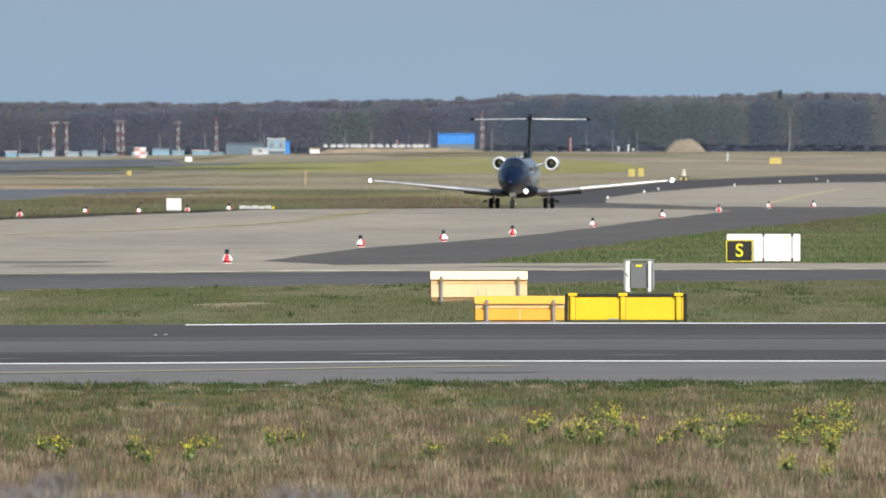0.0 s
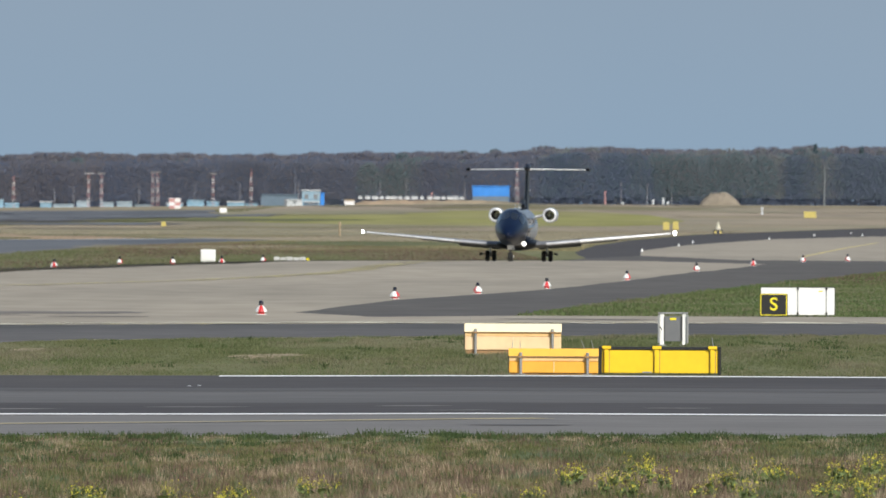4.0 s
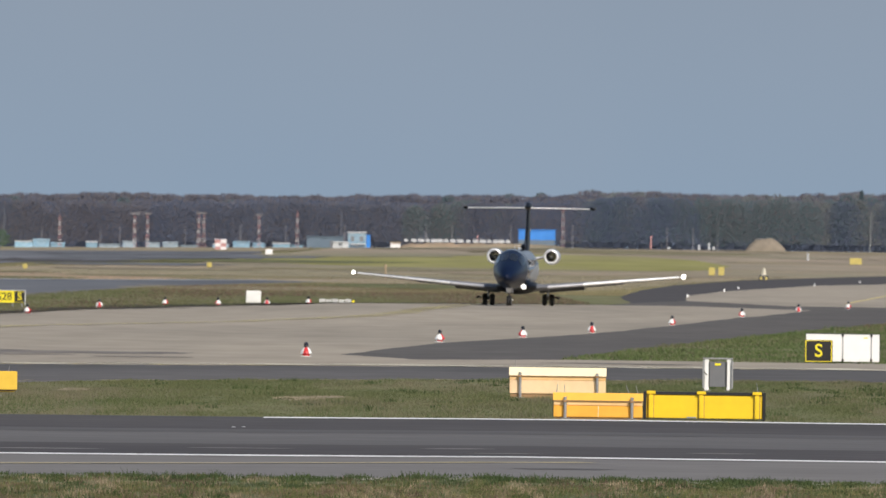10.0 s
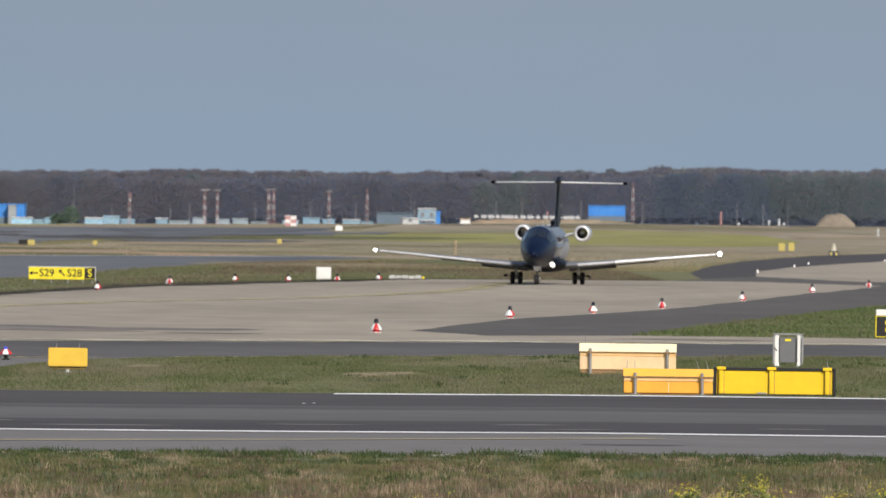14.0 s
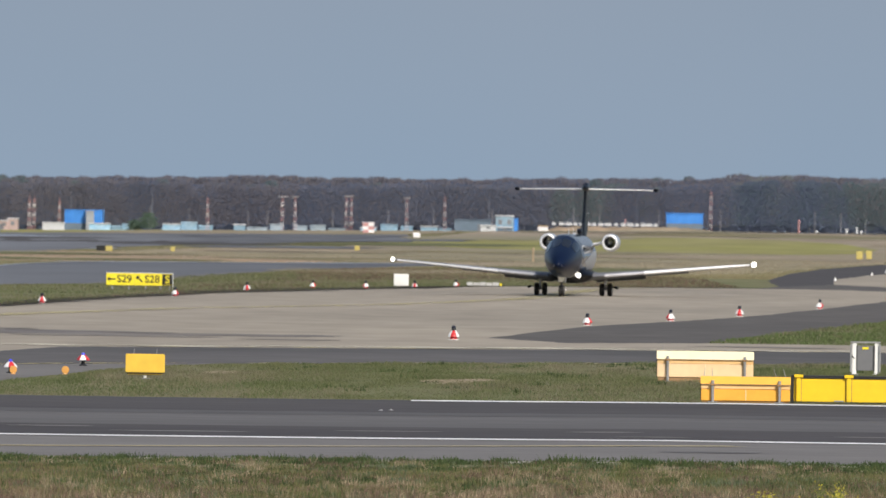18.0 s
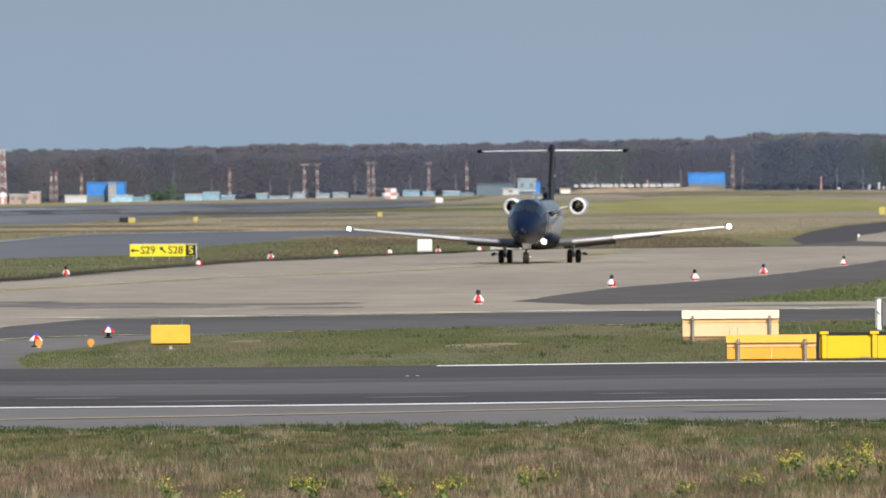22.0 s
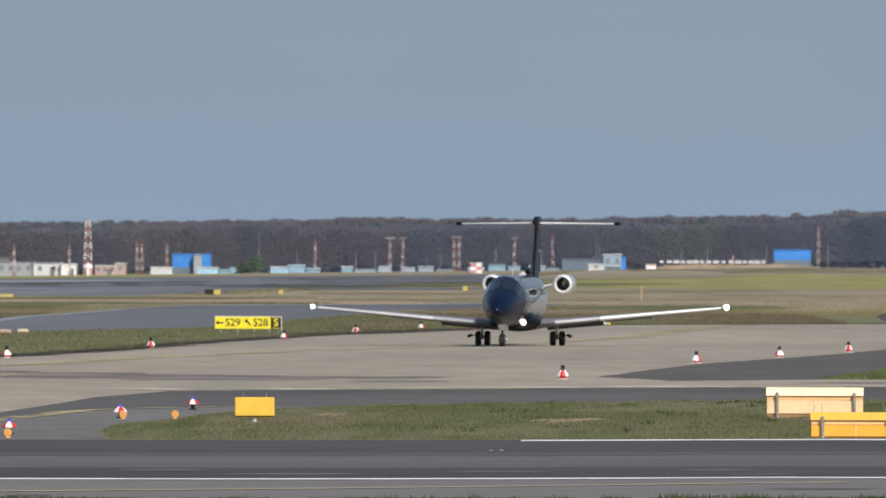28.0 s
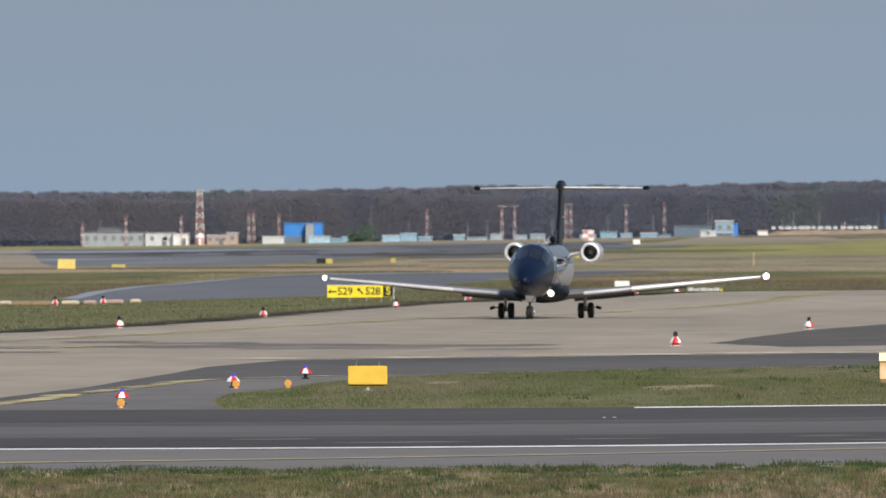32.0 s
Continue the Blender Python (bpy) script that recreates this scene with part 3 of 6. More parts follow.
WING_GREY = mat("grey wing skin", (0.16, 0.165, 0.18), 0.4, vary=0.08, grain=4, coarse=0.6)
POLISHED = mat("polished metal", (0.88, 0.88, 0.88), 0.36, metal=1.0, vary=0.04, grain=6, coarse=1.0)
RUBBER = mat("tyre rubber", (0.018, 0.018, 0.018), 0.8, vary=0.2, grain=20, coarse=2)
STEEL = mat("painted gear steel", (0.42, 0.43, 0.44), 0.4, metal=0.3, vary=0.08, grain=8, coarse=1)
# Near-black tone shared by the inlet duct, fan and hub bolts.
NEAR_BLACK = mat("dark engine inside", (0.012, 0.012, 0.013), 0.5, vary=0.2, grain=8, coarse=1)
COCKPIT_GLASS = mat("tinted cockpit glass", (0.012, 0.014, 0.018), 0.05, vary=0.05, grain=3, coarse=0.5, spec=0.4)
LAMP = mat("lit landing lamp", (1.0, 0.98, 0.93), 0.3, emit=2, emit_colour=(1.0, 0.97, 0.9))
TAXI_LAMP = mat("dim taxi lamp", (0.9, 0.88, 0.84), 0.3, emit=0.6, emit_colour=(1.0, 0.97, 0.9))
GEAR_DARK = mat("plain dark gear leg", (0.045, 0.045, 0.05), 0.6, vary=0.15, grain=8, coarse=1)
SIDE_SILVER = mat("silver-grey side sweep", (0.42, 0.44, 0.46), 0.32, metal=0.3, vary=0.08, grain=3, coarse=0.5)
# Flap grey made darker to stand for shadow under the wing.
FLAP_SHADE = mat("flap grey darkened for shade", (0.085, 0.085, 0.09), 0.5, vary=0.12, grain=4, coarse=0.6)
TIP_LAMP = mat("lit wing tip lamp", (1.0, 0.98, 0.95), 0.3, emit=8, emit_colour=(1.0, 0.97, 0.92))

# stations along the body: y (nose is negative), centre height, half width, half height
STATIONS = [(-9.30, 1.46, 0.02, 0.02), (-9.24, 1.46, 0.12, 0.11), (-9.1, 1.47, 0.24, 0.22), (-8.8, 1.51, 0.38, 0.37), (-8.4, 1.56, 0.52, 0.51),
            (-7.9, 1.62, 0.64, 0.64), (-7.3, 1.69, 0.75, 0.78), (-6.7, 1.76, 0.82, 0.91), (-6.1, 1.82, 0.87, 1.00), (-5.4, 1.84, 0.90, 1.03), (-4.4, 1.84, 0.91, 1.03),
            (-2.0, 1.84, 0.91, 1.03), (0.5, 1.84, 0.91, 1.03), (2.0, 1.86, 0.89, 1.01), (3.4, 1.94, 0.76, 0.90), (4.8, 2.06, 0.58, 0.74), (6.0, 2.20, 0.40, 0.56), (7.0, 2.34, 0.22, 0.36), (7.5, 2.42, 0.10, 0.18)]


def hull(y, a, off=0.0):
    """A point of the jet's skin at station y and angle a (0 east, 90 up), lifted by off."""
    for s, e in zip(STATIONS, STATIONS[1:]):
        if s[0] <= y <= e[0]:
            k = (y - s[0]) / (e[0] - s[0])
            zc, hw, hh = (s[i] + (e[i] - s[i]) * k for i in (1, 2, 3))
            return Vector(((hw + off) * math.cos(a), y, zc + (hh + off) * math.sin(a)))


def hull_patch(y0, y1, a0, a1, off=0.012, inset=0.0, n=6):
    """A thin curved pane on the jet's skin, its corners drawn in."""
    bm = bmesh.new()
    rows = []
    for i in range(n + 1):
        s = i / n
        edge = inset * (1 if i in (0, n) else 0.3 if i in (1, n - 1) else 0)
        rows.append([bm.verts.new(hull(y0 + (y1 - y0) * s, radians(a0 + (a1 - a0) * (edge + (1 - 2 * edge) * j / n)), off)) for j in range(n + 1)])
    for a, b in zip(rows, rows[1:]):
        for j in range(n):
            bm.faces.new((a[j], a[j + 1], b[j + 1], b[j]))
    return bm


def foil(x, y, z, chord, thick, upright=False, n=9):
    """A wing section: points round the aerofoil from the leading edge, chord pointing aft."""
    up, low = [], []
    for i in range(n + 1):
        c = (1 - math.cos(math.pi * i / n)) / 2
        h = thick * chord * 5 * (0.2969 * math.sqrt(c) - 0.126 * c - 0.3516 * c * c + 0.2843 * c ** 3 - 0.1036 * c ** 4)
        up.append((c, h)), low.append((c, -h))
    loop = up + low[-2:0:-1]
    return [Vector((x + h, y + c * chord, z)) if upright else Vector((x, y + c * chord, z + h)) for c, h in loop]


def foil_edge(x, y, z, chord, thick, reach=0.12, off=0.012, n=6):
    """The nose of the same section, from the lower skin round to the upper."""
    out = []
    for i in range(-n, n + 1):
        c = reach * (i / n) ** 2
        h = thick * chord * 5 * (0.2969 * math.sqrt(c) - 0.126 * c - 0.3516 * c * c) + off
        out.append(Vector((x, y + c * chord - off, z + (h if i > 0 else -h if i < 0 else 0))))
    return out


def build_jet():
    jet = thing("business_jet", "dark navy twin-engined business jet taxiing with its lights on", "aircraft")
    seg = 40
    part("nose", rings([[hull(y, 2 * math.pi * i / seg) for i in range(seg)] for y, *_ in STATIONS if y <= -6.1]), NAVY_NOSE, jet, "satin navy nose", True)
    part("fuselage", rings([[hull(y, 2 * math.pi * i / seg) for i in range(seg)] for y, *_ in STATIONS if y >= -6.1]), NAVY, jet, "glossy navy fuselage", True)
    # cockpit panes
    for a0, a1, y0, y1 in ((91.5, 124, -7.75, -6.72), (56, 88.5, -7.75, -6.72), (127, 156, -7.45, -6.3), (24, 53, -7.45, -6.3)):
        part("cockpit_window", hull_patch(y0, y1, a0, a1, 0.012, 0.12), COCKPIT_GLASS, jet, "tinted cockpit window")
    for side in (0, 1):
        for i in range(6):
            y = -4.5 + i * 0.95
            a = 22 if side == 0 else 158
            pane = part("cabin_window", hull_patch(y - 0.2, y + 0.2, a - 9, a + 9, 0.012, 0.25), COCKPIT_GLASS, jet, "dark oval cabin window")
    part("cabin_door", hull_patch(-5.55, -4.85, -38, 52, 0.008, 0.06, 8), NAVY, jet)
    # silver belly flank line and wing-body fairing
    part("belly_fairing", rings([[Vector((w * math.cos(a), y, 0.98 + (0.30 if math.sin(a) > 0 else h) * math.sin(a))) for a in (2 * math.pi * i / 28 for i in range(28))]
                                 for y, w, h in ((-3.4, 0.25, 0.08), (-2.9, 0.75, 0.24), (-2.0, 1.05, 0.36), (-0.8, 1.14, 0.40), (0.8, 1.12, 0.38), (2.0, 0.8, 0.28), (2.9, 0.2, 0.06))]), NAVY_DARK, jet, "dark wing fairing", True)
    # wings
    for s in (-1, 1):
        sections = [(0.7, -2.05, 0.89, 3.1, 0.125), (1.6, -1.85, 0.95, 2.75, 0.12), (3.4, -1.5, 1.11, 2.2, 0.115), (5.6, -1.05, 1.31, 1.7, 0.11), (7.4, -0.68, 1.47, 1.3, 0.105), (8.2, -0.5, 1.54, 1.05, 0.10), (8.42, -0.3, 1.565, 0.7, 0.08)]
        part("wing", rings([foil(s * x, y, z, c, th) for x, y, z, c, th in sections]), WING_GREY, jet, "slender grey wing", True)
        part("leading_edge", rings([foil_edge(s * x, y, z, c, th, 0.022) for x, y, z, c, th in sections[1:3]], close=False), DULL_EDGE, jet, "narrow dull inner leading edge", True)
        # The bright strip is wider on the east wing, drawing its stronger glint.
        part("leading_edge", rings([foil_edge(s * x, y, z, c, th, 0.055 if s > 0 else 0.02, 0.016) for x, y, z, c, th in sections[2:6]], close=False), BARE_EDGE, jet, "bare metal outer leading edge with glint drawn in", True)
        # flaps, run out and drooping towards the trailing edge
        for y0, x0, x1, droop in ((0.55, 1.0, 3.3, 0.27), (0.5, 3.35, 5.3, 0.15)):
            span = []
            for x, c in ((x0, 0.66), (x1, 0.54)):
                z = 0.90 + (x - 0.7) * 0.088
                span.append([Vector((s * x, y0 + (p.y - y0) * 1.0, z + p.z - droop * ((p.y - y0) / c) - 0.03)) for p in foil(0, y0, 0, c, 0.14)])
            part("flap", rings(span), FLAP_SHADE, jet, "lowered flap with shade put into its grey")
        part("aileron", rings([foil(s * 5.5, 0.28, 1.30, 0.42, 0.09), foil(s * 7.6, 0.3, 1.48, 0.32, 0.09)]), WING_GREY, jet)
        for x in (2.2, 4.3):
            part("flap_fairing", turned([(0.02, -0.7), (0.07, -0.4), (0.09, 0.0), (0.06, 0.4), (0.01, 0.7)], (s * x, 0.85, 0.93 + (x - 1.3) * 0.085), "Y", 10), WING_GREY, jet, "", True)
        k = 0.95 if s > 0 else 0.72
        part("wingtip_lamp", turned([(q * k, v) for q, v in ((0.03, -0.13), (0.09, -0.09), (0.115, -0.02), (0.1, 0.08), (0.03, 0.13))], (s * 8.42, -0.35, 1.57), "Y", 24), TIP_LAMP, jet, "bright white wing tip lamp", True)
        # engine
        ex, ey, ez = s * 1.455, 2.7, 2.49
        part("engine_cowling", turned([(0.378, -0.02), (0.41, 0.35), (0.415, 0.9), (0.40, 1.5), (0.34, 2.1), (0.29, 2.35), (0.25, 2.35), (0.27, 2.1)], (ex, ey, ez), "Y", 30, caps=False), SILVER, jet, "silver engine cowling", True)
        lip = [(0.262, 0.16), (0.262, 0.06), (0.28, -0.04), (0.32, -0.085), (0.36, -0.07), (0.383, 0.0), (0.39, 0.06)]
        part("inlet_ring", rings([[Vector((ex + r * math.cos(a), ey + h, ez + r * math.sin(a))) for a in (2 * math.pi * i / 30 for i in range(30))] for r, h in lip], caps=False), BARE_EDGE, jet, "bright polished engine inlet ring", True)
        part("inlet_duct", rings([[Vector((ex + r * math.cos(a), ey + h, ez + r * math.sin(a))) for a in (2 * math.pi * i / 30 for i in range(30))] for r, h in ((0.262, 0.16), (0.258, 0.3), (0.255, 0.55))], caps=False), NEAR_BLACK, jet, "dark engine inlet", True)
        bm = bmesh.new()
        for k in range(20):
            a = 2 * math.pi * k / 20
            p = [Vector((ex + r * math.cos(a + w), ey + yy, ez + r * math.sin(a + w))) for r, w, yy in ((0.08, 0.0, 0.42), (0.252, -0.02, 0.44), (0.252, 0.24, 0.5), (0.08, 0.26, 0.5))]
            bm.faces.new([bm.verts.new(q) for q in p])
        fan = part("fan", bm, NEAR_BLACK, jet, "engine fan behind the inlet")
        part("spinner", turned([(0.002, 0.2), (0.04, 0.26), (0.075, 0.36), (0.085, 0.48)], (ex, ey, ez), "Y", 14), SILVER, fan, "silver spinner", True)
        part("pylon", rings([foil(s * 0.55, 3.1, 2.37, 1.7, 0.10), foil(s * 1.12, 3.15, 2.48, 1.5, 0.09)]), BARE_EDGE, jet, "bright engine pylon", True)
        # main gear: two wheels a side
        gx = s * 1.52
        part("gear_leg", rod((gx, -0.25, 1.0), (gx, -0.32, 0.5), 0.07, 0.06, 12), STEEL, jet, "main landing gear leg")
        part("trailing_link", rod((gx, -0.32, 0.5), (gx, 0.02, 0.3), 0.06, 0.05, 10), STEEL, jet)
        part("gear_brace", rod((gx - s * 0.02, -0.2, 0.95), (gx - s * 0.5, -0.1, 1.0), 0.03, 0.03, 8), STEEL, jet)
        part("axle", rod((gx - 0.2, 0, 0.3), (gx + 0.2, 0, 0.3), 0.035, 0.035, 10), STEEL, jet)
        bm = box(-0.1, 0.1, -0.25, 0.1, -0.05, 0.06, 0.02)
        bmesh.ops.transform(bm, matrix=pose(gx + s * 0.5, -0.1, 0.40, 0, s * 20, 0), verts=bm.verts)
        part("gear_door", bm, NAVY_DARK, jet, "open main gear door")
        part("door_link", rod((gx + s * 0.06, -0.2, 0.46), (gx + s * 0.42, -0.15, 0.40), 0.018, 0.018, 8), NAVY_DARK, jet)
        for w in (-0.185, 0.185):
            wheel_of(jet, gx + w, 0, 0.30, 0.30, 0.11)
        # tail
        tail = [(0.03, 6.2, 4.99, 1.35, 0.07), (1.2, 6.5, 4.98, 1.15, 0.07), (2.58, 6.85, 4.97, 0.9, 0.07), (3.15, 7.0, 4.965, 0.75, 0.07)]
        part("tailplane", rings([foil(s * x, y, z, c, th) for x, y, z, c, th in tail]), WING_GREY, jet, "grey horizontal tailplane", True)
        part("leading_edge", rings([foil_edge(s * x, y, z, c, th, 0.06, 0.006) for x, y, z, c, th in tail], close=False), BARE_EDGE, jet, "polished tailplane leading edge", True)
        part("elevator_horn", box(s * 3.26 - 0.12, s * 3.26 + 0.12, 6.85, 7.75, 4.89, 5.04, 0.04), NAVY_DARK, jet, "dark tailplane tip")
    fin = [(0, 4.2, 2.7, 3.1, 0.10), (0, 5.0, 3.35, 2.45, 0.09), (0, 5.6, 4.1, 2.0, 0.095), (0, 6.0, 4.8, 1.75, 0.10), (0, 6.1, 5.10, 1.6, 0.11)]
    part("fin", rings([foil(x, y, z, c, th, True) for x, y, z, c, th in fin]), NAVY_DARK, jet, "dark navy swept fin", True)
    part("fin_root", rings([foil(0, 2.6, 2.78, 2.6, 0.05, True), foil(0, 3.6, 3.05, 1.6, 0.04, True), foil(0, 4.4, 3.35, 0.9, 0.04, True)]), NAVY_DARK, jet, "dorsal fin fillet", True)
    part("rudder", rings([foil(0, 7.3, 3.0, 0.75, 0.09, True), foil(0, 7.55, 4.75, 0.55, 0.09, True)]), NAVY_DARK, jet)
    part("fin_bullet", turned([(0.01, -1.25), (0.09, -1.1), (0.16, -0.7), (0.19, -0.1), (0.16, 0.6), (0.07, 1.1), (0.01, 1.3)], (0, 6.8, 5.04), "Y", 18), NAVY_DARK, jet, "bullet fairing on the fin top", True)
    cap = turned([(0.01, -0.9), (0.11, -0.75), (0.13, -0.3), (0.13, 0.4), (0.08, 0.9), (0.01, 1.0)], (0, 6.9, 5.14), "Y", 16)
    part("fin_cap", cap, NAVY_DARK, jet, "", True)
    # small antennas, intake and lamps
    for y, h in ((-3.2, 0.28), (-0.6, 0.32), (1.1, 0.22)):
        part("antenna", rings([foil(0, y, 2.80, 0.28, 0.1, True, 5), foil(0, y + 0.12, 2.84 + h, 0.14, 0.1, True, 5)]), SILVER, jet, "blade antenna on the roof")
    part("belly_antenna", rings([foil(0.1, -3.8, 0.9, 0.25, 0.1, True, 5), foil(0.1, -3.72, 0.62, 0.15, 0.1, True, 5)]), NAVY_DARK, jet)
    part("tail_intake", turned([(0.06, -0.5), (0.10, -0.45), (0.15, 0.1), (0.05, 0.8)], (0, 3.1, 3.0), "Y", 12), NAVY_DARK, jet, "dark air intake before the fin", True)
    part("fin_lamp", turned([(0.01, -0.10), (0.03, -0.06), (0.03, 0.05), (0.01, 0.1)], (0.15, 6.3, 3.85), "Y", 10), SILVER, jet, "small lamp on the fin's side", True)
    part("fin_lamp_bracket", rod((0.06, 6.3, 3.85), (0.13, 6.3, 3.85), 0.012, 0.012, 6), SILVER, jet)
    part("roof_beacon", turned([(0.06, 0), (0.06, 0.05), (0.03, 0.1)], (0, 0.2, 2.82), "Z", 10), SILVER, jet)
    part("landing_lamp", turned([(0.01, -0.05), (0.09, -0.03), (0.118, 0.02), (0.11, 0.1)], (0.54, -4.0, 0.955), "Y", 18), LAMP, jet, "bright landing lamp", True)
    part("pitot_probe", rod((0.16, -9.2, 1.42), (0.2, -9.36, 1.4), 0.014, 0.008, 6), POLISHED, jet)
    part("pitot_probe", rod((-0.16, -9.2, 1.42), (-0.2, -9.36, 1.4), 0.014, 0.008, 6), POLISHED, jet)
    # silver sweep that widens along each side of the body
    for s in (-1, 1):
        bm = bmesh.new()
        grid = []
        for i in range(15):
            y = -4.6 + i * 0.6
            k = min(1.0, i / 7)
            low, high = -16 - 30 * k, -12 + 24 * k
            row = []
            for j in range(7):
                a = low + (high - low) * j / 6
                row.append(bm.verts.new(hull(y, radians(a if s > 0 else 180 - a), 0.006)))
            grid.append(row)
        for u, v in zip(grid, grid[1:]):
            for j in range(6):
                quad = (u[j], u[j + 1], v[j + 1], v[j])
                bm.faces.new(quad if s > 0 else quad[::-1])
        part("side_sweep", bm, SIDE_SILVER, jet, "silver sweep on the body side", True)
    # nose gear
    part("nose_leg", rod((0, -6.95, 1.1), (0, -6.85, 0.32), 0.055, 0.045, 12), GEAR_DARK, jet, "dark nose gear leg")
    part("leg_fairing", rings([[Vector((-w, y, z)), Vector((w, y, z)), Vector((w * 0.8, y + 0.06, z)), Vector((-w * 0.8, y + 0.06, z))] for w, y, z in ((0.15, -7.02, 1.0), (0.16, -7.0, 0.85), (0.09, -6.96, 0.66))]), SILVER, jet, "pale nose gear fairing")
    part("nose_fork", rod((-0.16, -6.9, 0.25), (0.16, -6.9, 0.25), 0.03, 0.03, 8), GEAR_DARK, jet)
    part("nose_drag_brace", rod((0, -6.3, 1.0), (0, -6.85, 0.55), 0.025, 0.025, 8), STEEL, jet)
    for s in (-1, 1):
        bm = box(-0.01, 0.01, -0.45, 0.45, -0.15, 0.15, 0.006)
        bmesh.ops.transform(bm, matrix=pose(s * 0.15, -6.5, 0.80, 0, s * 4, 0), verts=bm.verts)
        part("nose_gear_door", bm, SILVER, jet, "pale open nose gear door")
        wheel_of(jet, s * 0.064, -6.9, 0.25, 0.25, 0.06)
    part("taxi_lamp", turned([(0.006, -0.03), (0.018, -0.02), (0.024, 0.03)], (0.19, -7.05, 0.3), "Y", 12), TAXI_LAMP, jet, "small lit taxi lamp", True)
    return jet


WHEELS = []


def wheel_of(jet, x, y, z, r, half):
    """A wheel that turns about its axle: tyre, rim and hub bolts."""
    w = part("wheel", turned([(0.05, -half * 0.9), (0.06, 0), (0.05, half * 0.9)], (0, 0, 0), "X", 12), STEEL, jet, "landing gear wheel")
    w.location = (x, y, z)
    prof = [(r * 0.58, -half * 0.75), (r * 0.8, -half), (r * 0.93, -half * 0.85), (r, -half * 0.4), (r, half * 0.4), (r * 0.93, half * 0.85), (r * 0.8, half), (r * 0.58, half * 0.75)]
    part("tyre", turned(prof, (0, 0, 0), "X", 28), RUBBER, w, "black rubber tyre", True)
    part("rim", turned([(r * 0.2, -half * 0.82), (r * 0.5, -half * 0.78), (r * 0.59, -half * 0.8), (r * 0.59, half * 0.8), (r * 0.5, half * 0.78), (r * 0.2, half * 0.82)], (0, 0, 0), "X", 20), STEEL, w, "", True)
    for k in range(6):
        a = k * math.pi / 3
        part("hub_bolt", rod((-half * 0.85, r * 0.38 * math.cos(a), r * 0.38 * math.sin(a)), (half * 0.85, r * 0.38 * math.cos(a), r * 0.38 * math.sin(a)), 0.012, 0.012, 6), NEAR_BLACK, w)
    WHEELS.append((w, r))
    return w


jet = build_jet()


# ---- signs, cabinets and markers beside the pavements ----
YELLOW = mat("yellow sign paint", (0.85, 0.58, 0.012), 0.5, vary=0.06, grain=4, coarse=0.8, random=0.04)
ORANGE = mat("orange-yellow sign back", (0.86, 0.43, 0.05), 0.55, vary=0.08, grain=4, coarse=0.8)
BOARD_YELLOW = mat("sun-faded yellow board paint", (0.78, 0.52, 0.06), 0.55, vary=0.08, grain=4, coarse=0.8, second=(0.74, 0.46, 0.05))
# Yellows paled and dulled here for haze over the far boards.
FAR_YELLOW = mat("haze-paled yellow paint", (0.72, 0.58, 0.17), 0.6, vary=0.12, grain=3, coarse=0.7)
OCHRE = mat("haze-dulled yellow board paint", (0.52, 0.43, 0.13), 0.7, vary=0.12, grain=2, coarse=0.5)
CREAM = mat("sun-bleached cream paint", (0.84, 0.61, 0.37), 0.6, vary=0.08, grain=4, coarse=0.8, second=(0.84, 0.60, 0.32))
SIGN_YELLOW = mat("lit yellow sign face", (0.85, 0.72, 0.03), 0.4, vary=0.05, grain=4, coarse=0.6)
BLACK = mat("black sign face", (0.014, 0.014, 0.014), 0.45, vary=0.15, grain=6, coarse=0.8)
WHITE = mat("white cabinet paint", (0.82, 0.82, 0.80), 0.5, vary=0.05, grain=3, coarse=0.6)
GREY_WHITE = mat("dusty white paint", (0.55, 0.55, 0.53), 0.6, vary=0.12, grain=4, coarse=0.8)
GALV = mat("galvanised steel", (0.42, 0.42, 0.43), 0.4, metal=0.7, vary=0.12, grain=12, coarse=2)
GREY_PANEL = mat("grey panel", (0.15, 0.155, 0.165), 0.6, vary=0.08, grain=5, coarse=0.7)
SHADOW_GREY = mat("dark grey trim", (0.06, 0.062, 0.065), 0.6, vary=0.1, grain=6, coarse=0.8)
RED = mat("red marker plastic", (0.62, 0.03, 0.035), 0.45, vary=0.1, grain=10, coarse=2, random=0.1)
WHITE_PLASTIC = mat("white marker plastic", (0.85, 0.85, 0.83), 0.45, vary=0.06, grain=10, coarse=2)
BLUE_LENS = mat("blue lamp lens", (0.02, 0.03, 0.30), 0.15, vary=0.05, grain=10, coarse=2, emit=0.5, emit_colour=(0.1, 0.12, 1.0))
DARK_LENS = mat("dark blue lamp lens", (0.012, 0.013, 0.025), 0.2, vary=0.1, grain=10, coarse=2)
ORANGE_DISC = mat("orange reflector", (0.66, 0.33, 0.08), 0.4, vary=0.06, grain=10, coarse=2)


def writing(text, size, x, y, z, material, parent, name="lettering", turn=0):
    cu = bpy.data.curves.new(name, "FONT")
    cu.body, cu.size, cu.align_x, cu.align_y, cu.extrude = text, size, "CENTER", "CENTER", 0.003
    cu.materials.append(material)
    cu.offset = size * 0.012
    tmp = new(name, cu)
    dg = bpy.context.evaluated_depsgraph_get()
    me = bpy.data.meshes.new_from_object(tmp.evaluated_get(dg))
    bpy.data.objects.remove(tmp)
    ob = new(name, me)
    ob.matrix_basis = pose(x, y, z, 90, turn, 0)
    ob.parent = parent
    return ob


CREAM_PALE = mat("paler cream cap", (0.88, 0.76, 0.49), 0.6, vary=0.06, grain=4, coarse=0.8)
PEACH = mat("faded peach paint", (0.84, 0.56, 0.27), 0.6, vary=0.08, grain=4, coarse=0.8, second=(0.80, 0.47, 0.16))
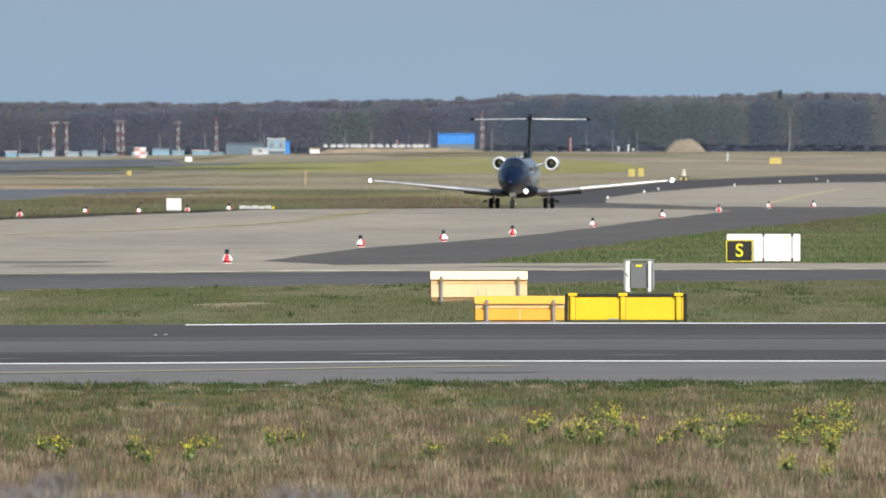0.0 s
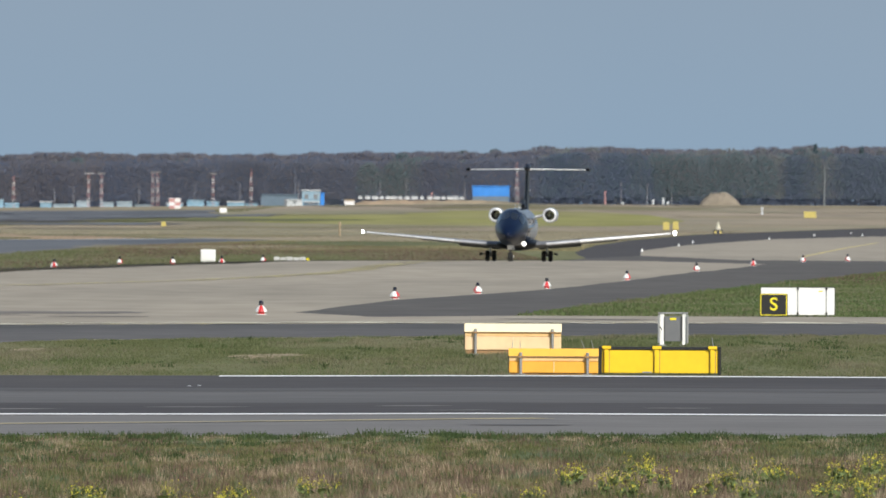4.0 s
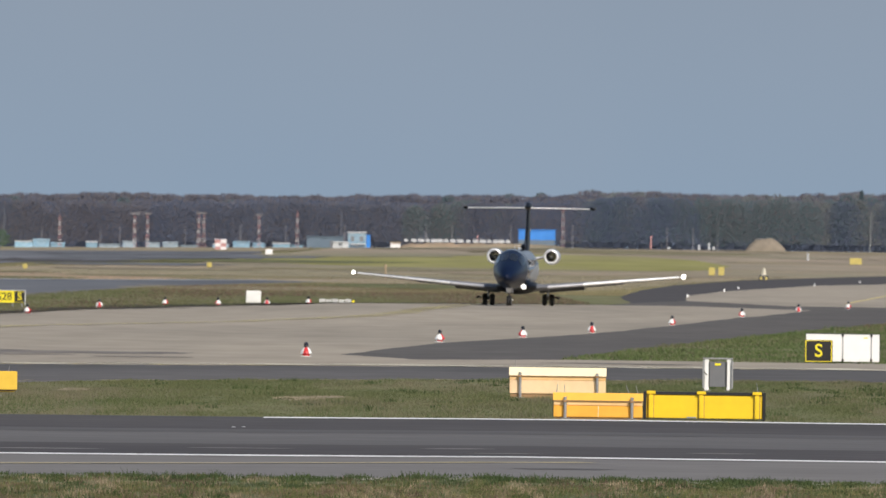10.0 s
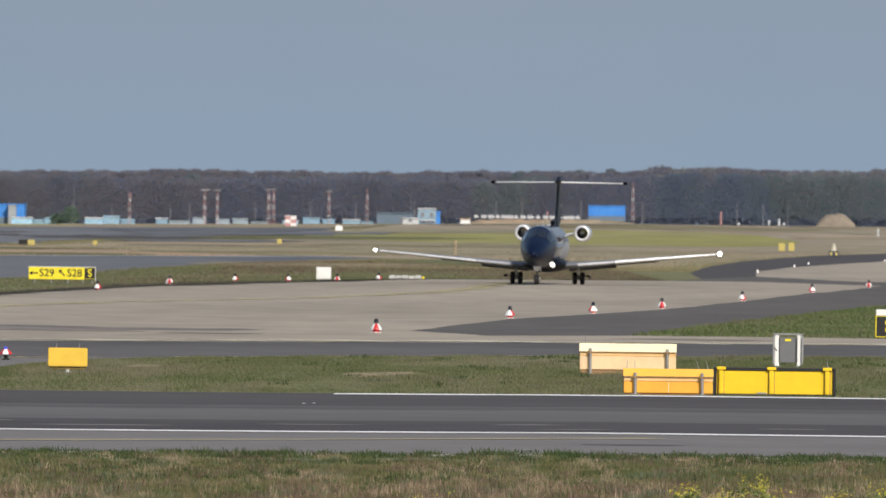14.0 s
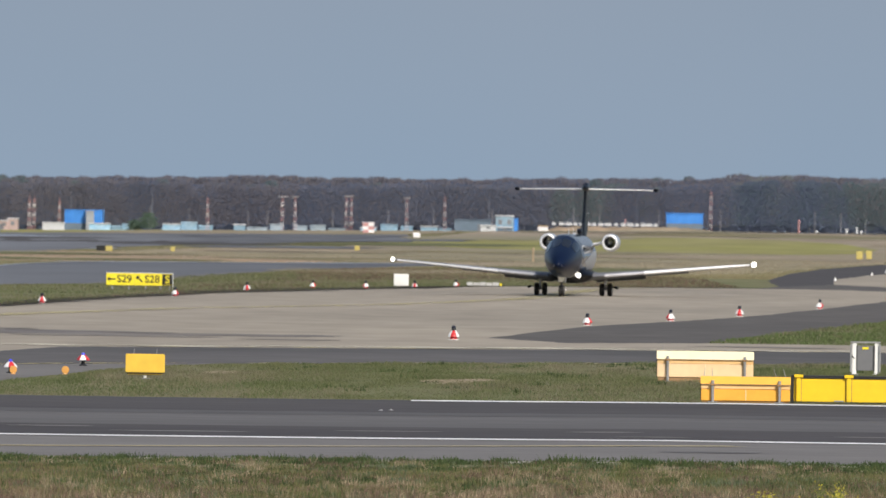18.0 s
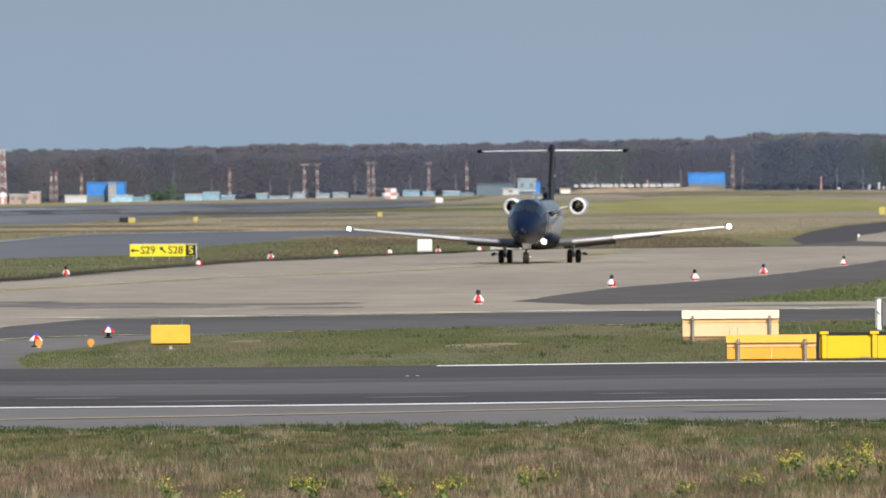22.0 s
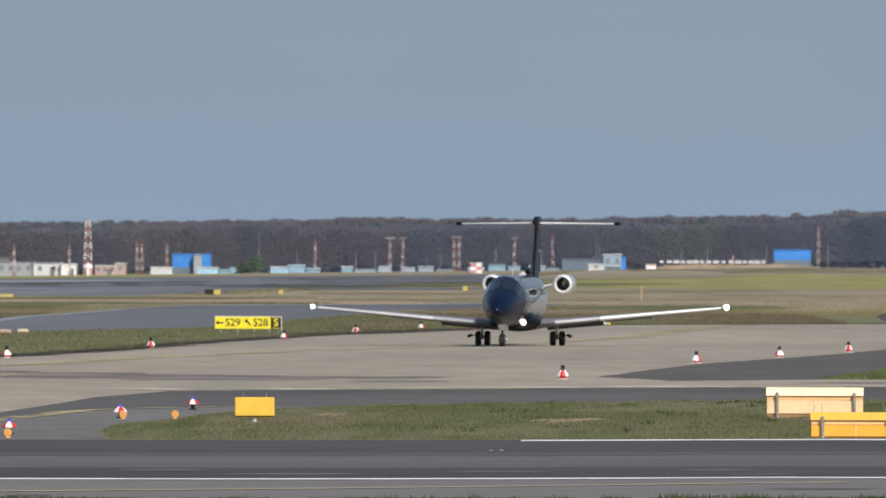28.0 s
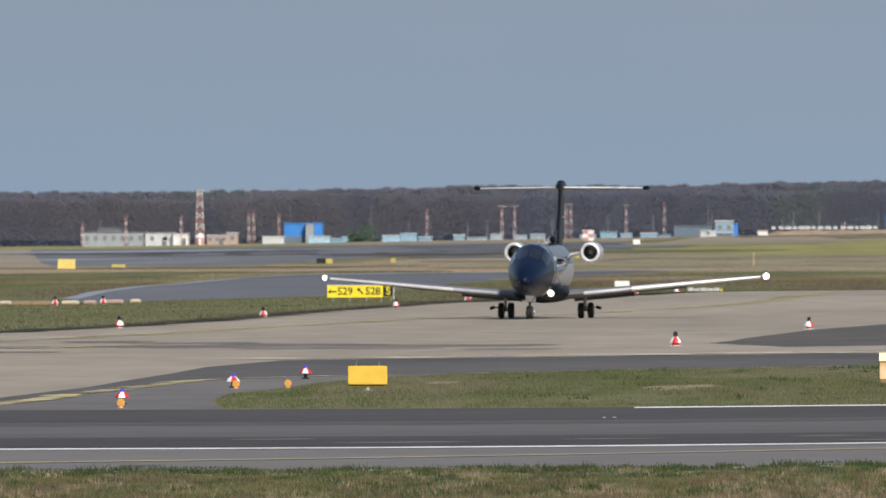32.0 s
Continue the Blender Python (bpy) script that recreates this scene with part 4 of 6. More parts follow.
AMBER = mat("amber sign cap", (0.82, 0.44, 0.055), 0.55, vary=0.06, grain=4, coarse=0.8)
BROWN = mat("mid-brown coat", (0.36, 0.22, 0.11), 0.8, vary=0.2, grain=6, coarse=0.8)


def sign_back(name, label, w, h, paint, cap_paint, band_paint, x, y, foot=0.1, posts=(0.12, 0.9), aerials=()):
    """A box sign seen from behind: body, sloped cap, rail, skirt, two pipes."""
    s = thing(name, label, "sign", m=pose(x, y, ground_z(x, y)))
    d, cut = 0.22, foot + (h - foot) * 0.68
    part("body", box(-w / 2, w / 2, -d / 2, d / 2, foot, cut - 0.09, 0.01), paint, s)
    part("upper_band", box(-w / 2, w / 2, -d / 2 - 0.004, d / 2, cut - 0.088, cut, 0.006), band_paint, s, "darker band under the cap")
    part("skirt", box(-w / 2 + 0.02, w / 2 - 0.02, -d / 2 + 0.03, d / 2 - 0.02, 0, foot - 0.002), BROWN, s, "brown skirt")
    bm = rings([[Vector((e, -d / 2 - 0.03, cut + 0.004)), Vector((e, d / 2, cut + 0.004)), Vector((e, d / 2, h)), Vector((e, -d / 2 + 0.08, h))] for e in (-w / 2 - 0.01, w / 2 + 0.01)])
    part("cap", bm, cap_paint, s, "pale sloped cap")
    part("rail", box(-w / 2, w / 2, -d / 2 - 0.035, -d / 2 - 0.006, cut - 0.012, cut + 0.002, 0.003), BROWN, s)
    part("side_edge", box(-w / 2 - 0.014, -w / 2 - 0.002, -d / 2 - 0.01, d / 2, foot, cut), BLACK, s)
    for k in posts:
        px = -w / 2 + k * w
        post = part("post", rod((px, -d / 2 - 0.06, 0), (px, -d / 2 - 0.06, cut + 0.07), 0.03, 0.03, 12), GALV, s, "galvanised pipe post")
        part("clamp", box(px - 0.05, px + 0.05, -d / 2 - 0.1, -d / 2 - 0.007, cut - 0.03, cut + 0.01, 0.006), BROWN, post)
        part("foot_plate", box(px - 0.09, px + 0.09, -d / 2 - 0.15, -d / 2 + 0.02, 0, 0.015, 0.004), GALV, post)
    part("seam", box(0.0, 0.012, -d / 2 - 0.007, -d / 2 - 0.001, foot + 0.01, cut - 0.1), CREAM_PALE, s)
    for px, lean in aerials:
        part("spike", rod((px, 0, h - 0.02), (px + lean, 0, h + 0.15), 0.007, 0.004, 6), GALV, s, "thin bird spike")
    return s


def yellow_cabinet():
    s = thing("sign_cabinet", "bright yellow ribbed sign cabinet with black edges beside the runway", "sign", m=pose(3.42, 271, 0))
    w, h, d = 2.28, 0.525, 0.3
    part("body", box(-w / 2 + 0.055, w / 2 - 0.055, -d / 2, d / 2, 0.03, h - 0.06, 0.01), YELLOW, s)
    for x in (-w / 2, w / 2 - 0.05):
        part("end_plate", box(x, x + 0.05, -d / 2 - 0.05, d / 2 + 0.03, 0, h, 0.006), BLACK, s, "black end plate")
    part("top_rail", box(-w / 2 + 0.052, w / 2 - 0.052, -d / 2 - 0.02, d / 2 + 0.02, h - 0.058, h - 0.004, 0.006), BLACK, s, "black top edge")
    for x in (-1.0, -0.06, 0.98):
        r = part("rib", box(x - 0.045, x + 0.045, -d / 2 - 0.07, -d / 2 - 0.004, 0.03, h - 0.05, 0.014), YELLOW, s, "yellow stiffening rib")
        # Thin dark strips draw the shadow line on each side of a rib.
        for e in (-0.058, 0.048):
            part("rib_shadow", box(x + e, x + e + 0.01, -d / 2 - 0.03, -d / 2 - 0.004, 0.03, h - 0.06), BROWN, r, "painted shadow line beside the rib")
        part("bracket", box(x - 0.085, x + 0.085, -d / 2 - 0.075, -d / 2 - 0.022, h - 0.048, h + 0.012, 0.008), YELLOW, r)
    part("name_plate", box(-0.33, -0.15, -d / 2 - 0.012, -d / 2 - 0.004, 0.035, 0.06), GALV, s)
    part("spike", rod((1.0, 0, h), (0.97, 0, h + 0.17), 0.008, 0.005, 6), GALV, s, "thin bird spike")


def silver_frame():
    s = thing("equipment_stand", "grey panel between two white steel posts in the grass", "cabinet", m=pose(4.42, 327, 0))
    for x in (-0.25, 0.25):
        p = part("post", box(x - 0.05, x + 0.05, -0.06, 0.06, 0, 0.72, 0.012), WHITE, s, "white steel post")
        part("foot_plate", box(x - 0.1, x + 0.1, -0.1, 0.1, 0, 0.02, 0.004), GALV, p)
    part("panel", box(-0.2, 0.2, -0.02, 0.03, 0.1, 0.66, 0.006), GREY_PANEL, s, "recessed grey panel")
    part("side_plate", box(-0.345, -0.302, -0.12, 0.12, 0.06, 0.7, 0.006), GALV, s)
    part("side_plate", box(0.302, 0.345, -0.12, 0.12, 0.06, 0.7, 0.006), GALV, s)
    part("top_rail", box(-0.34, 0.34, -0.08, 0.08, 0.72, 0.755, 0.008), GALV, s)
    part("warning_label", box(-0.07, 0.07, -0.03, -0.022, 0.58, 0.63), SIGN_YELLOW, s, "small yellow label")
    part("hook", rod((-0.31, -0.13, 0.44), (-0.25, -0.13, 0.36), 0.012, 0.012, 8), BLACK, s, "black hook")
    # Dark strips put the recess shade down the panel beside each post.
    for x in (-0.2, 0.2):
        part("recess_shadow", box(x - 0.02, x + 0.02, -0.055, -0.024, 0.1, 0.66, 0.004), SHADOW_GREY, s)


def taxiway_s_sign():
    s = thing("taxiway_sign", "white sign cabinet with a black panel reading S in yellow", "sign", m=pose(9.12, 414, 0))
    for i, (x0, x1) in enumerate(((-1.02, 0.02), (0.028, 0.84), (0.848, 1.08))):
        part("cabinet_panel", box(x0, x1, -0.16, 0.16, 0.05, 0.835, 0.012), WHITE, s, "white cabinet panel")
    f = part("sign_face", box(-1.06, -0.26, -0.215, -0.165, 0.03, 0.66, 0.01), BLACK, s, "black sign face with a yellow border")
    for x0, x1, z0, z1 in ((-1.04, -0.28, 0.63, 0.65), (-1.04, -0.28, 0.04, 0.06), (-1.04, -1.015, 0.06, 0.63), (-0.305, -0.28, 0.06, 0.63)):
        part("border", box(x0, x1, -0.222, -0.216, z0, z1), SIGN_YELLOW, f, "yellow border")
    writing("S", 0.52, -0.66, -0.222, 0.345, SIGN_YELLOW, f)
    for x in (-0.85, -0.2, 0.4, 0.9):
        part("leg", rod((x, 0, 0), (x, 0, 0.09), 0.03, 0.03, 10), GALV, s)
    part("maker_label", box(0.62, 0.74, -0.166, -0.161, 0.72, 0.75), SIGN_YELLOW, s)
    for x in (0.03, 0.845):
        strap = part("strap", box(x - 0.014, x + 0.014, -0.172, -0.161, 0.07, 0.82), GALV, s)
        for z in (0.07, 0.77):
            part("clip", box(x - 0.03, x + 0.03, -0.19, -0.173, z, z + 0.06, 0.004), BLACK, strap, "black clip")
    part("top_trim", box(-1.03, 1.09, -0.168, 0.168, 0.837, 0.85, 0.004), SHADOW_GREY, s, "dark top trim")
    part("end_trim", box(1.082, 1.095, -0.168, 0.168, 0.05, 0.835, 0.004), SHADOW_GREY, s, "dark end trim")
    part("aerial", rod((-0.22, 0, 0.83), (-0.2, 0, 0.93), 0.006, 0.004, 6), GALV, s)
    part("aerial", rod((-0.3, 0, 0.83), (-0.34, 0, 0.9), 0.006, 0.004, 6), GALV, s)


def direction_sign():
    x, y = -25.35, 692
    s = thing("direction_sign", "yellow direction sign S29 and S28 with a black location panel", "sign", m=pose(x, y, ground_z(x, y)))
    zb, zt = 0.215, 0.795
    for x0, x1, text, arrow, paint, ink in ((-1.58, -0.26, "S29", 180, SIGN_YELLOW, BLACK), (-0.25, 1.08, "S28", 135, SIGN_YELLOW, BLACK), (1.09, 1.58, "S", None, BLACK, SIGN_YELLOW)):
        f = part("sign_panel", box(x0, x1, -0.1, 0.1, zb, zt, 0.012), paint, s, "yellow panel with black writing" if arrow else "black panel with a yellow letter")
        if arrow:
            writing(text, 0.50, x0 + 0.86, -0.105, (zb + zt) / 2, ink, f)
            cx, cz, a = x0 + 0.27, (zb + zt) / 2, radians(arrow)
            ux, uz = math.cos(a), math.sin(a)
            bm = rod((cx - ux * 0.17, -0.105, cz - uz * 0.17), (cx + ux * 0.12, -0.105, cz + uz * 0.12), 0.035, 0.035, 6)
            rod((cx + ux * 0.1, -0.105, cz + uz * 0.1), (cx + ux * 0.24, -0.105, cz + uz * 0.24), 0.12, 0.0, 6, bm)
            for v in bm.verts:
                v.co.y = -0.105 + (v.co.y + 0.105) * 0.05
            part("arrow", bm, ink, f, "black arrow")
        else:
            writing(text, 0.5, (x0 + x1) / 2, -0.105, (zb + zt) / 2, ink, f)
            for a0, a1, z0, z1 in ((x0 + 0.03, x1 - 0.03, zt - 0.05, zt - 0.03), (x0 + 0.03, x1 - 0.03, zb + 0.03, zb + 0.05)):
                part("border", box(a0, a1, -0.107, -0.101, z0, z1), SIGN_YELLOW, f)
    for px in (-1.3, -0.5, 0.3, 1.0, 1.45):
        part("leg", rod((px, 0, 0), (px, 0, zb), 0.035, 0.035, 10), GALV, s)
    part("top_rail", box(-1.6, 1.6, -0.12, 0.12, zt, zt + 0.025, 0.005), WHITE, s, "white top edge")
    part("end_plate", box(1.585, 1.61, -0.12, 0.12, zb - 0.1, zt, 0.005), WHITE, s)


def small_board(x, y, w, h, z, label, paint=None, name="board_sign"):
    s = thing(name, label, "sign", m=pose(x, y, ground_z(x, y)))
    part("board", box(-w / 2, w / 2, -0.09, 0.09, z, z + h, 0.015), paint or YELLOW, s)
    # A black strip draws the shadow line below the board.
    part("bottom_shadow", box(-w / 2 + 0.02, w / 2 - 0.02, -0.1, 0.1, z - 0.018, z - 0.002, 0.004), BLACK, s, "black strip for the shadow under the board")
    part("lower_rail", box(-w / 2 + 0.05, w / 2 - 0.05, -0.07, 0.07, z - 0.04, z - 0.02, 0.004), paint or YELLOW, s)
    part("post", rod((0, 0, 0), (0, 0, z - 0.042), 0.035, 0.035, 10), WHITE, s)
    part("foot_plate", box(-0.1, 0.1, -0.1, 0.1, 0, 0.02, 0.004), GALV, s)
    for px in (-w * 0.3, w * 0.28):
        part("spike", rod((px, 0, z + h), (px + 0.02, 0, z + h + 0.1), 0.006, 0.004, 6), GALV, s, "thin bird spike")
    return s


def edge_marker(lens, label):
    """A dark lamp over drooping red and white petals and a red drum."""
    s = thing("edge_marker", label, "marker light", "taxiway edge markers")
    n = 6
    for k in range(n):
        a0, a1 = 2 * math.pi * (k - 0.46) / n, 2 * math.pi * (k + 0.46) / n
        rows = []
        for z, r in ((0.09, 0.165), (0.15, 0.15), (0.22, 0.10), (0.27, 0.055)):
            rows.append([Vector((r * math.cos(a), r * math.sin(a), z)) for a in (a0, (a0 + a1) / 2, a1)] +
                        [Vector(((r - 0.015) * math.cos(a), (r - 0.015) * math.sin(a), z - 0.006)) for a in (a1, (a0 + a1) / 2, a0)])
        part("petal", rings(rows), RED if k in (1, 4) else WHITE_PLASTIC, s, "red petal" if k in (1, 4) else "white petal")
    part("drum", turned([(0.105, 0.015), (0.10, 0.1), (0.085, 0.2)], seg=16), RED, s, "red drum")
    part("base", turned([(0.15, 0), (0.155, 0.012), (0.13, 0.02)], seg=16), WHITE_PLASTIC, s, "white foot ring")
    part("lamp_housing", turned([(0.055, 0.26), (0.07, 0.29), (0.06, 0.32)], seg=14), BLACK, s)
    part("lens", turned([(0.06, 0.32), (0.066, 0.35), (0.052, 0.39), (0.015, 0.41)], seg=14), lens, s, "domed lamp lens", True)
    return s


def white_light(x, y):
    s = thing("edge_light", "small white taxiway edge light", "light", "far edge lights", pose(x, y, ground_z(x, y)))
    part("body", turned([(0.075, 0), (0.075, 0.1), (0.05, 0.15)], seg=12), WHITE_PLASTIC, s)
    part("dome", turned([(0.05, 0.15), (0.045, 0.2), (0.015, 0.22)], seg=12), WHITE_PLASTIC, s, "", True)


sign_back("sign_box", "cream sun-bleached sign box on pipe posts in the grass", 2.03, 0.655, CREAM, CREAM_PALE, PEACH, 0.76, 306, 0.1, (0.11, 0.91), ((-0.9, 0.0),))
sign_back("sign_box", "orange sign box with two pipe posts beside the runway", 1.66, 0.485, ORANGE, AMBER, PEACH, 1.43, 270.5, 0.03, (0.13, 0.88), ((-0.78, 0.02), (-0.62, -0.01), (0.58, -0.06), (0.75, -0.05)))
yellow_cabinet()
silver_frame()
taxiway_s_sign()
direction_sign()
small_board(-10.70, 296, 0.80, 0.385, 0.125, "plain yellow board sign on a short white post", BOARD_YELLOW)
for x, y, w, h in ((-79.4, 1395, 1.7, 0.95), (22.95, 1765, 0.75, 0.95), (24.2, 1771, 0.7, 1.0), (-40.1, 1852, 0.6, 0.6), (-62.5, 1612, 0.75, 0.55), (-56.7, 1650, 0.5, 0.5)):
    small_board(x, y, w, h, 0.08, "far yellow board sign in the dry grass", FAR_YELLOW if w > 1 else OCHRE)
box_ = thing("field_box", "dark field box beside a far yellow board", "cabinet", m=pose(-64.2, 1640, ground_z(-64.2, 1640)))
part("body", box(-0.8, 0.8, -0.4, 0.4, 0.05, 0.6, 0.04), BLACK, box_)
part("lid", box(-0.85, 0.85, -0.45, 0.45, 0.605, 0.66, 0.02), GREY_PANEL, box_)
small_board(-78.6, 1474, 1.4, 0.3, 0.05, "low ochre board in the dry grass", OCHRE)
small_board(58.3, 2543, 2.1, 1.1, 0.1, "far dull yellow board sign", OCHRE)

for x, y in ((11.12, 980), (15.57, 1122), (17.94, 1208), (27.11, 1348), (35.14, 1513), (42.5, 1650), (40.6, 1530), (-20.69, 705)):
    white_light(x, y)
first = edge_marker(DARK_LENS, "red and white sleeved taxiway edge marker with a dark lamp")
spots = [(-6.13, 411.5), (-2.74, 482), (0.02, 512.6), (2.62, 547), (6.28, 608.4), (10.36, 685.3), (14.5, 762.3), (18.3, 815), (21.2, 830), (-20.52, 703), (-18.30, 742), (-15.70, 747),
         (-13.35, 757), (-11.30, 765), (-26.81, 503), (-24.53, 566), (-21.72, 636)]
for i, (x, y) in enumerate(spots):
    m = pose(x, y, ground_z(x, y) + 0.004, 0, 0, 30 + 60 * (i % 3))
    if i == 0:
        first.matrix_basis = m
    else:
        copy_thing(first, m)


def lit_marker(x, y, turn):
    """A blue lamp on a stem, with drooping red and white sleeve petals and an orange foot."""
    s = thing("lit_edge_marker", "blue taxiway edge lamp with drooping red and white petals", "marker light", "blue edge lamps", pose(x, y, ground_z(x, y) + 0.004, 0, 0, turn))
    n = 6
    for k in range(n):
        a0, a1 = 2 * math.pi * (k - 0.46) / n, 2 * math.pi * (k + 0.46) / n
        rows = []
        for z, r in ((0.125, 0.148), (0.165, 0.13), (0.215, 0.08), (0.24, 0.04)):
            rows.append([Vector((r * math.cos(a), r * math.sin(a), z)) for a in (a0, (a0 + a1) / 2, a1)] +
                        [Vector(((r - 0.015) * math.cos(a), (r - 0.015) * math.sin(a), z - 0.006)) for a in (a1, (a0 + a1) / 2, a0)])
        part("petal", rings(rows), RED if k % 2 else WHITE_PLASTIC, s, "red petal" if k % 2 else "white petal")
    part("foot", turned([(0.09, 0), (0.09, 0.02), (0.05, 0.035), (0.04, 0.04)], seg=18), BLACK, s, "black foot")
    part("stem", turned([(0.04, 0.04), (0.04, 0.235)], seg=12), BLACK, s)
    part("lens", turned([(0.04, 0.237), (0.045, 0.255), (0.035, 0.28), (0.012, 0.295)], seg=14), BLUE_LENS, s, "lit blue lens", True)


for x, y, turn in ((-14.66, 276, 30), (-13.77, 303, -15), (-12.98, 321, 30)):
    lit_marker(x, y, turn)


def disc_marker(x, y):
    s = thing("disc_marker", "orange round reflector on a short post", "marker", "orange reflectors", pose(x, y, ground_z(x, y)))
    part("disc", turned([(0.01, -0.02), (0.075, -0.015), (0.08, 0.0), (0.075, 0.015), (0.01, 0.02)], (0, 0, 0.1), "Y", 20), ORANGE_DISC, s, "orange disc")
    part("post", rod((0, 0, 0), (0, 0, 0.025), 0.018, 0.018, 8), WHITE, s)
    part("base", turned([(0.06, 0), (0.05, 0.02)], seg=12), ORANGE_DISC, s)


for x, y in ((-12.58, 302), (-13.62, 301), (-14.42, 271)):
    disc_marker(x, y)

cab = thing("white_cabinet", "white square equipment cabinet beside the taxiway", "cabinet", m=pose(-14.28, 769, ground_z(-14.28, 769)))
part("body", box(-0.39, 0.39, -0.3, 0.3, 0.06, 0.71, 0.02), WHITE, cab)
part("door", box(-0.33, 0.33, -0.325, -0.303, 0.12, 0.66, 0.01), WHITE, cab)
part("plinth", box(-0.36, 0.36, -0.27, 0.27, 0, 0.06, 0.01), GREY_PANEL, cab)
low = thing("low_sign", "low white segmented marker board with a yellow end", "sign", m=pose(-10.1, 782, ground_z(-10.1, 782)))
for k in range(5):
    part("segment", box(-0.88 + k * 0.35, -0.56 + k * 0.35, -0.08, 0.08, 0.04, 0.23 - 0.03 * (k % 2), 0.015), GREY_WHITE, low, "white segment")
part("end_segment", box(0.88, 1.02, -0.08, 0.08, 0.04, 0.17, 0.015), SIGN_YELLOW, low, "yellow end segment")
part("foot", box(-0.85, 1.1, -0.05, 0.05, 0, 0.04), GREY_PANEL, low)

for x, y in ((-4.85, 253.5), (-5.02, 253.1)):
    s = thing("inset_light", "small white light set into the runway", "light", "inset runway lights", pose(x, y, ground_z(x, y) + 0.004))
    part("ring", turned([(0.04, 0), (0.04, 0.006), (0.03, 0.008)], seg=16), GALV, s)
    part("lens", turned([(0.028, 0.007), (0.024, 0.012), (0.01, 0.015)], seg=14), GREY_WHITE, s, "white lens", True)


# ---- distance: woods, masts, sheds ----
RNG = np.random.default_rng(7)


def tri_mesh(name, pts, material, quads=False):
    """A mesh of loose triangles or quads from an array of corner points (n, 3 or 4, 3)."""
    k = pts.shape[1]
    me = bpy.data.meshes.new(name)
    n = len(pts)
    me.vertices.add(n * k)
    me.vertices.foreach_set("co", pts.reshape(-1).astype(np.float32))
    me.loops.add(n * k)
    me.loops.foreach_set("vertex_index", np.arange(n * k, dtype=np.int32))
    me.polygons.add(n)
    me.polygons.foreach_set("loop_start", np.arange(0, n * k, k, dtype=np.int32))
    me.materials.append(material)
    me.update(calc_edges=True)
    me.validate()
    return me


# Distance haze is put into these colours: paler and bluer than near trees.
TWIGS = mat("haze-blue spring twigs", (0.145, 0.176, 0.258), 0.95, vary=0.06, grain=0.05, coarse=0.012, second=(0.165, 0.19, 0.255), island=0.0, spec=0.0, through_light=0.5)
TWIGS_WARM = mat("haze-greyed brown twigs", (0.205, 0.20, 0.232), 0.95, vary=0.06, grain=0.05, coarse=0.012, second=(0.22, 0.208, 0.225), island=0.0, spec=0.0, through_light=0.5)
NEEDLES = mat("haze-blue pine needles", (0.14, 0.195, 0.222), 0.95, vary=0.06, grain=0.05, coarse=0.012, second=(0.165, 0.215, 0.232), island=0.0, spec=0.0, through_light=0.5)
BUDS = mat("haze-greyed young leaves", (0.235, 0.26, 0.262), 0.95, vary=0.06, grain=0.05, coarse=0.02, island=0.0, spec=0.0, through_light=0.5)
BARK = mat("haze-blue bark", (0.28, 0.31, 0.37), 0.95, vary=0.2, grain=1.5, coarse=0.1, island=0.1)
BIRCH = mat("haze-dulled birch bark", (0.31, 0.33, 0.34), 0.9, vary=0.2, grain=1.5, coarse=0.1, island=0.2)


def far_z(x, y):
    s = np.clip((y - 1500) / 2800, 0, 1)
    east = np.clip(x / y, -0.055, 0) / 0.055 + 1
    return s * s * (3 - 2 * s) * (0.1 + 3.0 * east)


